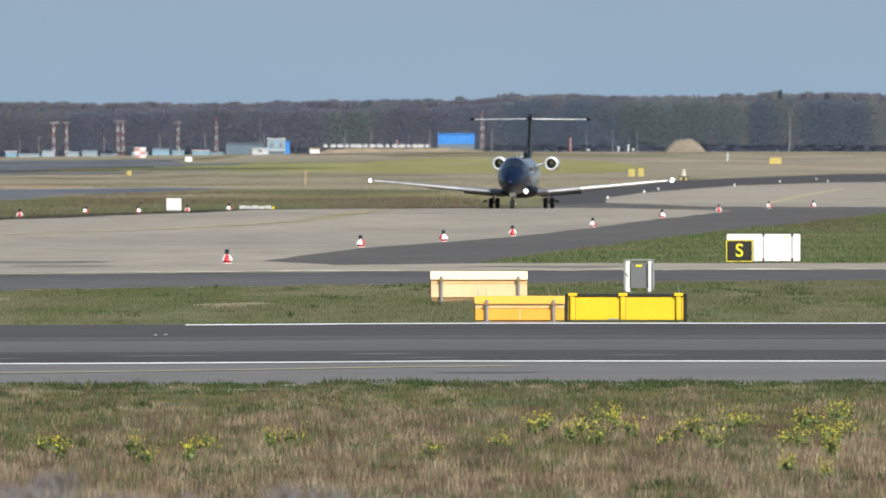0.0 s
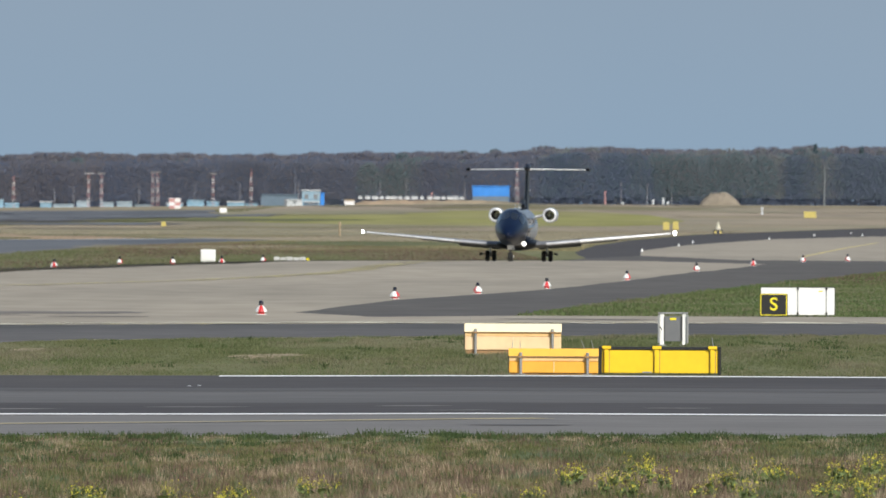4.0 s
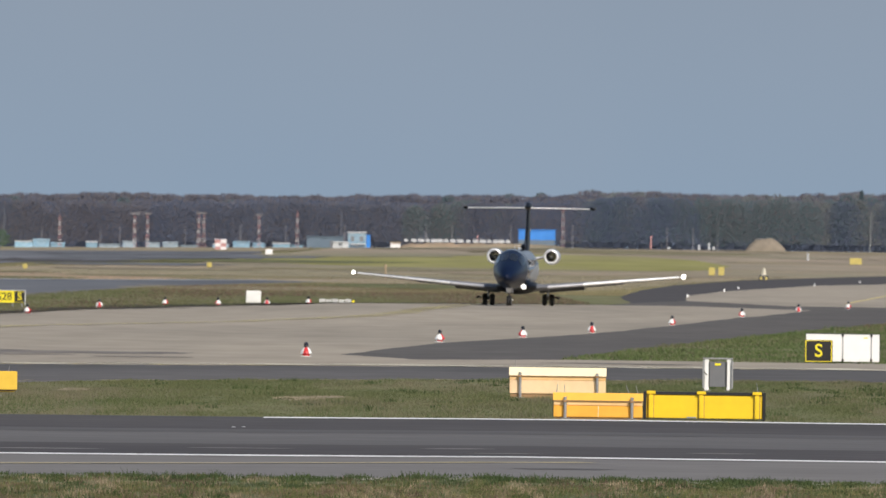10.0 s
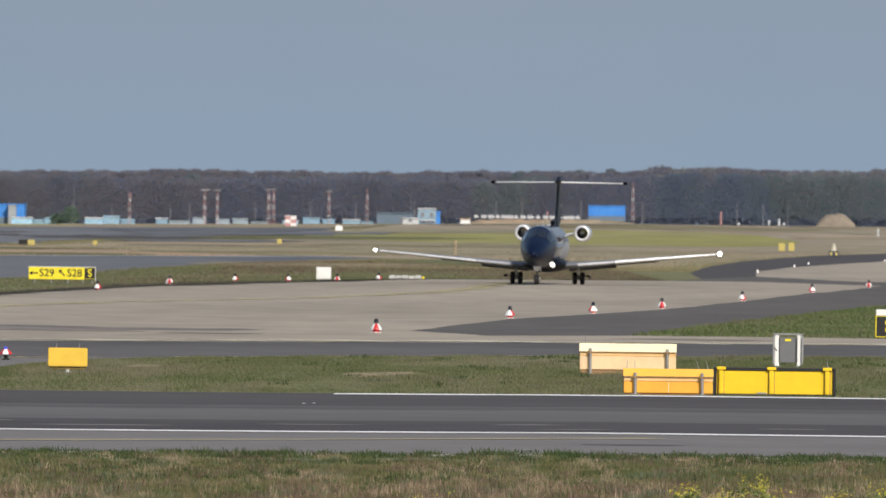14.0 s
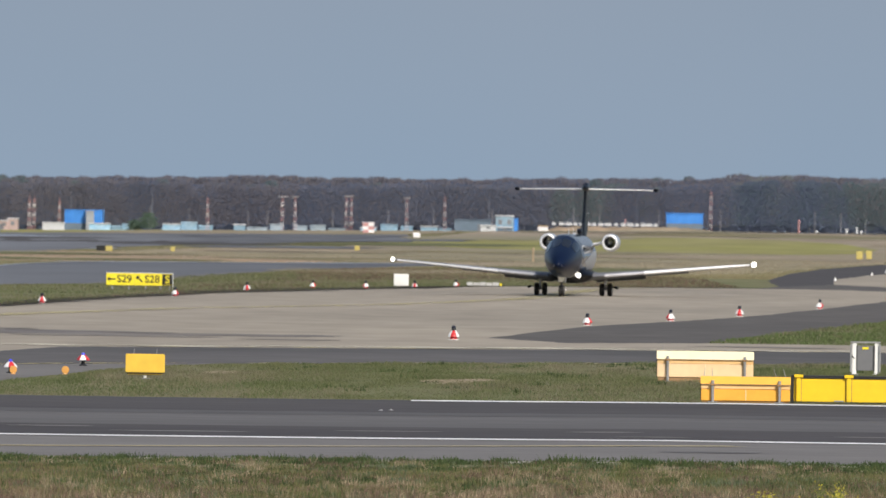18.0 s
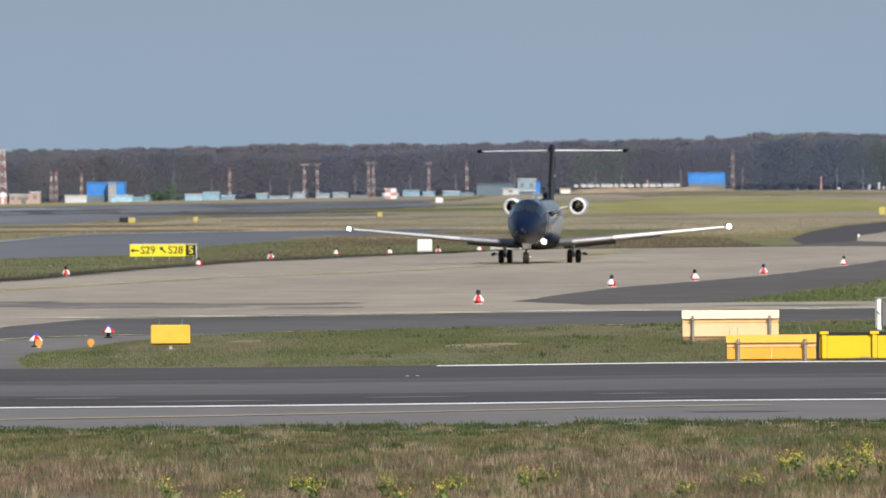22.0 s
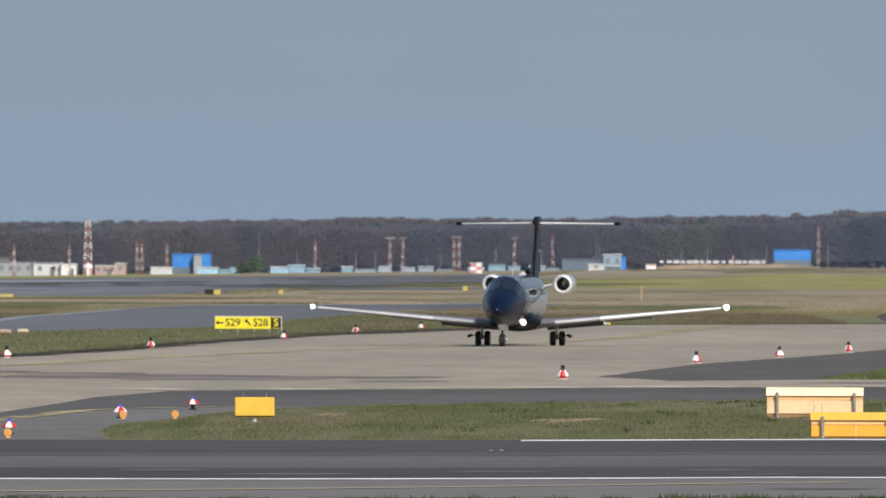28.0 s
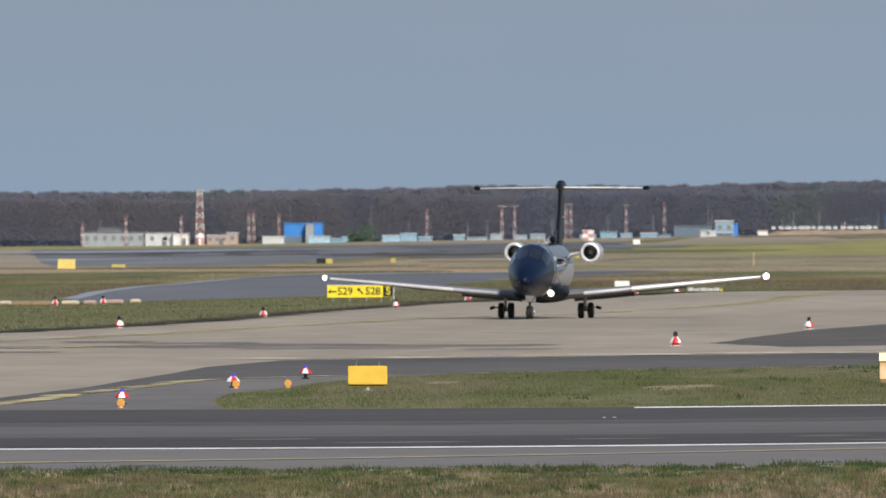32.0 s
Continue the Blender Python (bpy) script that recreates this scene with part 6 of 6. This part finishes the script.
def far_tree(x, y, top, spread, seed):
    """A leafing tree on the field's edge: tapered trunk, limbs and a gappy crown of small leaf clumps."""
    r = np.random.default_rng(seed)
    z = base_z(x, y)
    h = top - z
    s = thing("tree", "young green tree before the woods", "tree", "field trees", pose(x, y, z))
    trunk = rod((0, 0, 0), (0.1, 0, h * 0.6), 0.2, 0.09, 8)
    for k in range(7):
        a, f = k * 2.4, 0.25 + 0.09 * k
        rod((0.05, 0, h * f), (spread * 0.6 * math.cos(a), spread * 0.6 * math.sin(a), h * (f + 0.2)), 0.07, 0.025, 6, trunk)
    part("trunk", trunk, BARK, s, "grey trunk with limbs")
    n = 2600
    f = r.random(n)
    rad = spread * np.sqrt(np.clip(1 - ((f - 0.4) / 0.62) ** 2, 0.02, 1)) * np.sqrt(r.random(n)) * (1 + 0.25 * np.sin(f * 17 + seed))
    a = r.uniform(0, 6.283, n)
    c = np.stack([rad * np.cos(a), rad * np.sin(a), h * (0.14 + 0.86 * f)], 1)
    ob = new("crown", tri_mesh("crown", c[:, None, :] + r.normal(0, 0.14, (n, 3, 3)), YOUNG_LEAF))
    ob.parent = s
    tagged(ob, "gappy crown of small green leaves", kind="stuff")


YOUNG_LEAF = mat("young green leaves", (0.15, 0.23, 0.17), 0.9, vary=0.15, grain=0.5, coarse=0.1, second=(0.19, 0.25, 0.19), island=0.1, spec=0.05, through_light=0.5)
far_tree(-156.2, 4330, 6.4, 2.9, 4)
far_tree(-160.5, 4336, 4.2, 2.2, 7)


def tall_pine(x, y, top, seed):
    """A single pine that rises over the wood's edge."""
    r = np.random.default_rng(seed)
    z = base_z(x, y)
    h = top - z
    s = thing("pine_tree", "tall dark pine above the wood's edge", "tree", "tall pines", pose(x, y, z))
    part("trunk", rod((0, 0, 0), (0, 0, h * 0.95), 0.25, 0.05, 8), BARK, s, "straight grey trunk")
    n = 1500
    f = r.random(n)
    rad = (0.5 + 2.6 * (1 - f) * (0.75 + 0.25 * np.sin(f * 40))) * np.sqrt(r.random(n))
    a = r.uniform(0, 6.283, n)
    c = np.stack([rad * np.cos(a), rad * np.sin(a), h * (0.3 + 0.7 * f)], 1)
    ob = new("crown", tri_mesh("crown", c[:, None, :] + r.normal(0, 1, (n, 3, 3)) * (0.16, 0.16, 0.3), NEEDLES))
    ob.parent = s
    tagged(ob, "tapering crown of dark needles", kind="stuff")


for i, (x, top) in enumerate(((107.3, 22.6), (122, 21.8))):
    tall_pine(x, 4612, top, 60 + i)


# ---- grass and weeds ----
def inside(px, py, outline):
    """Which of the points lie within an outline."""
    hit = np.zeros(len(px), bool)
    for (x0, y0), (x1, y1) in zip(outline, outline[1:] + outline[:1]):
        cross = (y0 > py) != (y1 > py)
        with np.errstate(divide="ignore", invalid="ignore"):
            hit ^= cross & (px < (x1 - x0) * (py - y0) / (y1 - y0) + x0)
    return hit


def patchy(px, py, s, seed, deep=0.35):
    """Smooth random patches, roughly -1 to 1, from a few crossed waves."""
    out = np.zeros(len(px))
    r = np.random.default_rng(seed)
    for k in range(10):
        a, f, p = r.uniform(0, 6.28), s * r.uniform(0.4, 2.2), r.uniform(0, 6.28)
        out += np.sin((px * np.cos(a) + py * np.sin(a) * deep) * f + p)
    return out / 3.2


def blades(px, py, height, width, lean=0.35):
    """Leaning blades at the points, each narrowing to a tip."""
    n = len(px)
    a = RNG.uniform(0, np.pi, n)
    dx, dy = np.cos(a) * width / 2, np.sin(a) * width / 2
    lx, ly = RNG.normal(0, lean, n) * height, RNG.normal(0, lean, n) * height
    if py.max() > 600:
        z = np.array([ground_z(float(u), float(v)) for u, v in zip(px, py)])
    else:
        west, near = np.clip(-px / 11, 0, 1), np.clip((288 - py) / 22, 0, 1)
        z = -0.048 * west * (2 - west) * near
    p = np.zeros((n, 3, 3))
    p[:, 0] = np.stack([px - dx * 1.3, py - dy * 1.3, z], 1)
    p[:, 1] = np.stack([px + dx * 1.3, py + dy * 1.3, z], 1)
    p[:, 2] = np.stack([px + lx, py + ly, z + height], 1)
    return p


def meadow(name, label, material, px, py, height, width, lean=0.35):
    ob = new(name, tri_mesh(name, blades(px, py, height, width, lean), material))
    return tagged(ob, label, "grass", kind="stuff")


# the near meadow: a short sward, and over it tufts, lush by the runway, straw and sedge towards the camera
def meadow_spots(count):
    x, y = RNG.uniform(-15, 8.5, count), 128 + 70.8 * RNG.random(count) ** 0.9
    ok = np.abs(x + 3.2) < 3.5 + y * 0.047
    return x[ok], y[ok]


def lushness(x, y):
    return np.clip((y - 155) / 36, -0.3, 0.9) + 0.32 * patchy(x, y, 2.6, 1, 0.12) + 0.28 * patchy(x, y, 0.9, 2, 0.12)


px, py = meadow_spots(520000)
green = RNG.random(len(px)) < np.clip(0.40 + 0.42 * lushness(px, py), 0.12, 0.9)
tall = np.clip(1 + 0.35 * patchy(px, py, 2.2, 4), 0.45, 1.7)
tall *= np.where(py > 192, np.clip(0.22 + 0.3 * patchy(px, py, 3.0, 6), 0.03, 0.6), np.where(py > 178, 0.55, 0.7))
keep = (py < 194) | (patchy(px, py, 3.0, 6) + RNG.normal(0, 0.3, len(px)) > 0.0)
px, py, green, tall = px[keep], py[keep], green[keep], tall[keep]
hg = RNG.uniform(0.03, 0.10, len(px)) * tall
meadow("green_grass", "green meadow grass beside the runway", GRASS_BLADE, px[green], py[green], hg[green], RNG.uniform(0.004, 0.009, green.sum()), 0.26)
meadow("dry_grass", "dry straw-coloured grass among the green", DRY_BLADE, px[~green], py[~green], hg[~green] * 1.2, RNG.uniform(0.003, 0.006, (~green).sum()), 0.13)
RUST_BLADE = mat("red-brown sedge blades", (0.20, 0.135, 0.105), 0.85, vary=0.2, grain=2, coarse=0.3, second=(0.13, 0.09, 0.07), island=0.35, spec=0.1, through_light=0.25)
STRAW_BLADE = mat("bleached straw blades", (0.46, 0.355, 0.245), 0.85, vary=0.2, grain=2, coarse=0.3, second=(0.36, 0.29, 0.20), island=0.3, spec=0.1, through_light=0.25)
GREY_BLADE = mat("grey-green blades", (0.155, 0.185, 0.115), 0.85, vary=0.2, grain=2, coarse=0.3, second=(0.12, 0.15, 0.08), island=0.25, spec=0.1, through_light=0.35)
DEEP_BLADE = mat("deep green tuft blades", (0.048, 0.076, 0.03), 0.85, vary=0.2, grain=2, coarse=0.3, second=(0.085, 0.12, 0.045), island=0.25, spec=0.1, through_light=0.35)
TUFTS = [("green_tufts", "tufts of fresh green meadow grass", GRASS_BLADE, 0.30, 0.045, 0.075, 0.14, 0.007, 0.014, 20), ("deep_tufts", "dark green tufts in the meadow", DEEP_BLADE, 0.35, 0.06, 0.06, 0.13, 0.007, 0.014, 22),
         ("grey_tufts", "grey-green tufts in the meadow", GREY_BLADE, 0.20, 0.055, 0.07, 0.14, 0.006, 0.012, 20), ("straw_tufts", "tufts of bleached straw stalks", STRAW_BLADE, -0.30, 0.06, 0.10, 0.19, 0.004, 0.008, 15),
         ("red_sedge", "red-brown dry sedge among the straw", RUST_BLADE, -0.25, 0.07, 0.09, 0.18, 0.004, 0.009, 18)]
for i, (name, label, m, want, spread, h0, h1, w0, w1, k) in enumerate(TUFTS):
    cx, cy = meadow_spots(7600 if name == "red_sedge" else 5200)
    chance = np.clip(0.42 + want * (2.0 * lushness(cx, cy) - 0.9) + 0.45 * patchy(cx, cy, 2.6, 90 + i, 0.12), 0.02, 1)
    ok = (RNG.random(len(cx)) < chance) & (cy < 196.5)
    cx, cy = cx[ok], cy[ok]
    size = RNG.uniform(h0, h1, len(cx)) * np.where(cy > 184, 0.55, np.where(cy > 170, 0.75, 1.0))
    wx = np.repeat(cx, k) + RNG.normal(0, spread, len(cx) * k)
    wy = np.repeat(cy, k) + RNG.normal(0, spread * 2, len(cx) * k)
    meadow(name, label, m, wx, wy, np.repeat(size, k) * RNG.uniform(0.45, 1.1, len(wx)), RNG.uniform(w0, w1, len(wx)), 0.24)
# broad-leaved weeds along the asphalt edge and in tufts
LEAF = mat("broad weed leaves", (0.06, 0.092, 0.034), 0.8, vary=0.2, grain=5, coarse=0.5, second=(0.085, 0.115, 0.045), island=0.35, spec=0.15, through_light=0.35)
cx = np.concatenate([RNG.uniform(-14, 8, 430), RNG.uniform(-14, 8, 330)])
cy = np.concatenate([RNG.normal(197.2, 1.3, 430), RNG.uniform(140, 197, 330)])
k = 46
wx = np.repeat(cx, k) + RNG.normal(0, 0.11, len(cx) * k)
wy = np.repeat(cy, k) + RNG.normal(0, 0.25, len(cx) * k)
wh = np.repeat(RNG.uniform(0.04, 0.13, len(cx)) * np.where(RNG.random(len(cx)) < 0.25, 1.0, 0.6), k) * RNG.uniform(0.4, 1.1, len(cx) * k)
meadow("broadleaf_weeds", "clumps of green weeds along the asphalt edge", LEAF, wx, wy, wh, RNG.uniform(0.01, 0.022, len(wx)), 0.5)
GRAVEL = mat("pale gravel verge", (0.36, 0.33, 0.28), 0.95, vary=0.3, grain=6, coarse=0.6, second=(0.25, 0.24, 0.17))
flat("verge", [(-300, 197), (300, 197), (300, 199), (-300, 199)], GRAVEL, 0.003, "pale gravel verge of the runway")

# grass strip between runway and taxiway
n = 260000
px, py = RNG.uniform(-14, 14, n), RNG.uniform(268.8, 358, n)
ok = inside(px, py, [(-12.4, 268.6), (-13.1, 280), (-13.2, 290), (-12.7, 300), (-11.9, 316), (-10.9, 327), (-7.5, 336), (-0.3, 348), (11, 357), (14, 357.5), (14, 268.6)]) & (np.abs(px + 2.5) < 2.6 + py * 0.04) & ~((py < 271.2) & (px > 0.5) & (px < 4.65))
px, py = px[ok], py[ok]
bare = np.zeros(len(px), bool)
for bx, by, rx, ry in ((-10.7, 293.5, 0.3, 4), (-4.6, 298.5, 0.6, 5), (-4.0, 302, 0.5, 3.4), (-9.6, 310, 0.4, 4)):
    bare |= ((px - bx) / rx) ** 2 + ((py - by) / ry) ** 2 < RNG.uniform(-0.25, 1.5, len(px))
px, py = px[~bare], py[~bare]
dry = RNG.random(len(px)) < np.clip(0.25 + 0.45 * patchy(px, py, 1.1, 11, 0.09) + 0.25 * patchy(px, py, 3.0, 13, 0.06), 0.03, 0.9)
hh = RNG.uniform(0.025, 0.07, len(px)) * np.clip(1 + 0.5 * patchy(px, py, 2.6, 12, 0.06), 0.35, 2.0)
meadow("green_grass", "green grass strip between runway and taxiway", STRIP_GREEN, px[~dry], py[~dry], hh[~dry], RNG.uniform(0.007, 0.014, (~dry).sum()), 0.5)
meadow("dry_grass", "dry stalks in the grass strip", STRIP_DRY, px[dry], py[dry], hh[dry] * 1.1, RNG.uniform(0.006, 0.01, dry.sum()), 0.4)
k = 26
cx, cy = RNG.uniform(-9, 13, 420), RNG.uniform(275, 356, 420)
ok = inside(cx, cy, [(-11, 275), (-10.5, 326), (-7.3, 334), (-0.3, 346), (11, 355), (14, 356), (14, 275)]) & (RNG.random(420) < np.clip(0.25 + 0.5 * (cy > 325) + 0.5 * patchy(cx, cy, 1.2, 17, 0.08), 0, 1))
cx, cy = np.repeat(cx[ok], k), np.repeat(cy[ok], k)
size = np.repeat(RNG.uniform(0.05, 0.13, ok.sum()), k)
meadow("green_tufts", "darker green tufts in the grass strip", DEEP_BLADE, cx + RNG.normal(0, 0.14, len(cx)), cy + RNG.normal(0, 0.5, len(cx)), size * RNG.uniform(0.4, 1.1, len(cx)), RNG.uniform(0.012, 0.028, len(cx)), 0.5)
# infield and the grass beyond the concrete
for area, count, box4, seed in (([(1, 413), (3.9, 463), (8.75, 540), (15.2, 632), (22.9, 748), (30, 752), (30, 424), (12.6, 414)], 180000, (1, 26, 413.5, 750), 21),
                                ([(-60, 420), (-40, 412), (-29.5, 480), (-27.2, 507), (-25.1, 549), (-24, 607), (-20.7, 681), (-16.7, 736), (-8.7, 785), (-1, 809), (4, 830), (2, 980), (-20, 1180), (-25.8, 1066), (-28.4, 956), (-29.8, 848), (-30, 754), (-33, 733), (-36.3, 707), (-40.1, 702), (-42, 736), (-46, 830), (-48, 918), (-52, 1090), (-76, 1090), (-60, 620)], 320000, (-74, 4, 470, 1150), 22)):
    px, py = RNG.uniform(box4[0], box4[1], count), RNG.uniform(box4[2], box4[3], count)
    ok = inside(px, py, area) & (px / py > -0.068) & (px / py < 0.034)
    px, py = px[ok], py[ok]
    dry = RNG.random(len(px)) < np.clip((0.12 if seed == 21 else 0.2) + 0.34 * patchy(px, py, 0.9, seed), 0.05, 0.85)
    hh = RNG.uniform(0.03, 0.11, len(px)) * np.clip(1 + 0.5 * patchy(px, py, 0.4, seed + 5), 0.3, 1.8)
    rust = RNG.random(len(px)) < np.clip(0.9 * patchy(px, py, 0.16, seed + 9, 0.06) + 0.45 * np.clip((py - 690) / 90, 0, 1) * (px < 5) - (0.6 if seed == 21 else 0), 0, 0.75)
    meadow("red_sedge", "red-brown dry sedge beside the concrete taxiway", RUST_BLADE, px[rust], py[rust], hh[rust], RNG.uniform(0.018, 0.035, rust.sum()), 0.5)
    px, py, dry, hh = px[~rust], py[~rust], dry[~rust], hh[~rust]
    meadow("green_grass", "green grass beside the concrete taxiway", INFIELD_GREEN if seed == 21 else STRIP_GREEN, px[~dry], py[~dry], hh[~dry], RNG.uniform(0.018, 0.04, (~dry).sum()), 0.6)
    meadow("dry_grass", "dry stalks beside the concrete taxiway", STRIP_DRY, px[dry], py[dry], hh[dry], RNG.uniform(0.016, 0.03, dry.sum()), 0.5)

# rough dry grass and heath in the distance: low tufts that take the colour of their zone and blur its borders
n = 420000
py = 1 / RNG.uniform(1 / 4400, 1 / 985, n)
px = py * RNG.uniform(-0.066, 0.034, n)
jx, jy = px + RNG.normal(0, 2, n) * py / 1500, py * (1 + RNG.normal(0, 0.02, n))
cover = np.full(n, -1)
for i, zone in enumerate(ZONES):
    cover[inside(jx, jy, zone[1])] = i
palette = [FAR_GRASS, FAR_GREEN, SAND_GRASS, HAZE_GROUND, FAR_BROWN, GREEN_DARK, HEATH_ORANGE]
surface = np.array([palette.index(z[2]) if z[2] in palette else -1 for z in ZONES] + [0])[cover]
for x, y, rx, ry, k in PATCHES:
    hit = ((jx - x) / rx) ** 2 + ((jy - y) / ry) ** 2 < 1
    surface[hit] = palette.index((FAR_BROWN, FAR_GRASS, GREEN_DARK, SAND_GRASS)[k]) if k < 4 else -1
for paved in PAVED:
    surface[inside(px, py, paved)] = -1
for i, m in enumerate(palette):
    ok = surface == i
    if not ok.any():
        continue
    k = ok.sum()
    h = RNG.uniform(0.02, 0.075, k) * np.clip(1 + 0.5 * patchy(px[ok], py[ok], 0.05, 70 + i), 0.3, 1.8)
    tuft = blades(px[ok], py[ok], h, RNG.uniform(0.08, 0.2, k) * py[ok] / 2000, 0.4)
    tagged(new("far_tufts", tri_mesh("far_tufts", tuft, m)), "low rough tufts of grass and heath in the distance", "grass", kind="stuff")

# yellow flowering weeds
STALK = mat("weed stalks", (0.12, 0.155, 0.05), 0.8, vary=0.2, grain=8, coarse=1, island=0.3)
PETALS = mat("yellow petals", (0.56, 0.50, 0.04), 0.6, vary=0.15, grain=8, coarse=1, island=0.3)


def flower_plant(seed, h):
    """A branching weed with narrow leaves and heads of tiny yellow flowers."""
    r = np.random.default_rng(seed)
    s = thing("flowering_weed", "yellow flowering weed in the meadow", "weed", "yellow weeds")
    leaves, heads = [], []
    for k in range(int(r.integers(4, 7))):
        a, sp = r.uniform(0, 6.28), r.uniform(0.03, 0.16)
        top = Vector((sp * math.cos(a), sp * math.sin(a), h * r.uniform(0.6, 1.0)))
        foot = Vector((0.03 * math.cos(a), 0.03 * math.sin(a), 0))
        part("stem", rod(foot, top, 0.008, 0.005, 5), STALK, s)
        for q in range(6):
            c = np.array(foot.lerp(top, r.uniform(0.05, 0.85)))
            leaves.append(c + r.normal(0, 1, (3, 3)) * (0.03, 0.03, 0.035))
        for q in range(19):
            c = np.array(top) + r.normal(0, 1, 3) * (0.036, 0.036, 0.05)
            heads.append(c + r.normal(0, 0.009, (3, 3)))
    for nm, v, m in (("foliage", leaves, STALK), ("blossom", heads, PETALS)):
        ob = new(nm, tri_mesh(nm, np.array(v), m))
        ob.parent = s
        tagged(ob, "heads of tiny yellow flowers" if nm == "blossom" else "", kind="stuff")
    return s


plants = [flower_plant(40 + i, 0.17 + 0.04 * (i % 3)) for i in range(5)]
where = [(-4.1, 152.8), (-3.8, 147.5), (-3.1, 148.3), (-2.9, 145.8), (-2.5, 147.2), (-2.4, 152.2), (-1.7, 152.8), (-1.5, 152.4), (0.0, 148.3), (1.1, 160.9), (0.7, 153.7), (1.5, 155.9), (1.9, 165.4), (1.8, 155.9), (2.2, 159.2), (2.5, 155.3), (2.9, 158.5),
         (3.3, 162.6), (3.5, 164.3), (3.0, 152.8), (3.8, 155.9), (4.2, 164.3), (3.9, 152.8), (3.5, 141.5), (4.7, 168.0), (4.6, 160.9), (4.1, 148.3), (4.2, 154.4), (3.8, 138.4), (-5.3, 148.4), (-4.6, 146.0), (-7.4, 146.0), (2.05, 161.5), (1.65, 161), (-8.9, 145)]
for i, (x, y) in enumerate(where):
    for j in range(2 if x > 1 and i % 3 == 0 else 1):
        m = pose(x - 0.1 + 0.13 * j, y + 0.8 + 0.9 * j, 0.0, 0, 0, i * 77 + 50 * j)
        if i < 5 and j == 0:
            plants[i].matrix_basis = m
        else:
            copy_thing(plants[(i + 2 * j) % 5], m)


# bare shrubs on the slope before the camera, far out of focus
SHRUB = mat("grey-mauve bare twigs", (0.30, 0.275, 0.28), 0.9, vary=0.15, grain=3, coarse=0.5, island=0.2, spec=0.05, through_light=0.3)
for i in range(17):
    b = -3.15 + 0.18 * i
    y = 60 + 1.5 * math.sin(i * 2.3)
    top = 1.79 + 0.14 * min(1, max(0, (-b - 1.2) / 1.2)) + 0.025 * math.sin(i * 5.1)
    s = thing("bare_shrub", "bare grey-mauve shrub on the grassy slope", "shrub", "shrubs on the slope", pose(y * math.tan(radians(b)), y, 0))
    r = np.random.default_rng(300 + i)
    for k in range(5):
        a = k * 1.257 + i
        part("stem", rod((0.02 * math.cos(a), 0.02 * math.sin(a), 0), (0.10 * math.cos(a), 0.10 * math.sin(a), top * 0.75), 0.009, 0.004, 5), SHRUB, s)
    n = 1500
    f = r.random(n)
    c = np.stack([r.normal(0, 0.055, n), r.normal(0, 0.06, n), top * (0.3 + 0.68 * f)], 1)
    way = np.stack([r.normal(0, 0.02, n), r.normal(0, 0.02, n), np.full(n, 0.035)], 1)
    wide = r.normal(0, 0.003, (n, 3))
    ob = new("twig_mass", tri_mesh("twig_mass", c[:, None, :] + np.stack([-way - wide, -way + wide, way], 1), SHRUB))
    ob.parent = s
    tagged(ob, "dense bare twigs", kind="stuff")

TURNS = [(0, -4.5), (4, -4.0), (8, -3.6), (12, -4.2), (16, -4.1), (20, -4.2), (24, -4.5), (28, -4.9), (32, -3.7)]   # heading, degrees
JET = [(0, 4.37, 806.7), (1, 3.78, 800.6), (2, 3.22, 794.2), (3, 2.71, 787.7), (4, 2.24, 781.1), (5, 1.81, 774.3), (6, 1.40, 767.3), (7, 1.01, 760.3), (8, 0.61, 753.0), (9, 0.21, 745.7), (10, -0.22, 738.2), (11, -0.68, 730.6), (12, -1.16, 722.9), (13, -1.67, 715.1), (14, -2.21, 707.1), (15, -2.77, 699.1), (16, -3.34, 691.0), (17, -3.92, 682.7), (18, -4.51, 674.4), (19, -5.09, 666.0), (20, -5.67, 657.5), (21, -6.24, 648.9), (22, -6.81, 640.3), (23, -7.38, 631.6), (24, -7.96, 622.8), (25, -8.56, 614.0), (26, -9.17, 605.1), (27, -9.81, 596.2), (28, -10.48, 587.2), (29, -11.18, 578.2), (30, -11.87, 569.1), (31, -12.54, 560.0), (32, -13.12, 550.9)]


def motions():
    """The jet rolls up the taxiway, its wheels turning."""
    walk(jet, [(s, pose(x, y, ground_z(x, y) + 0.004, 0, 0, float(np.interp(s, [a for a, _ in TURNS], [b for _, b in TURNS])))) for s, x, y in JET])
    times = np.arange(0, 32 * FPS + 1) / FPS
    along = np.interp(times, [r[0] for r in JET], [r[2] for r in JET])
    for w, r in WHEELS:
        x, y, z = w.location
        walk(w, [(float(s), pose(x, y, z) @ Matrix.Rotation(float((a - along[0]) / r), 4, "X")) for s, a in zip(times, along)])


motions()
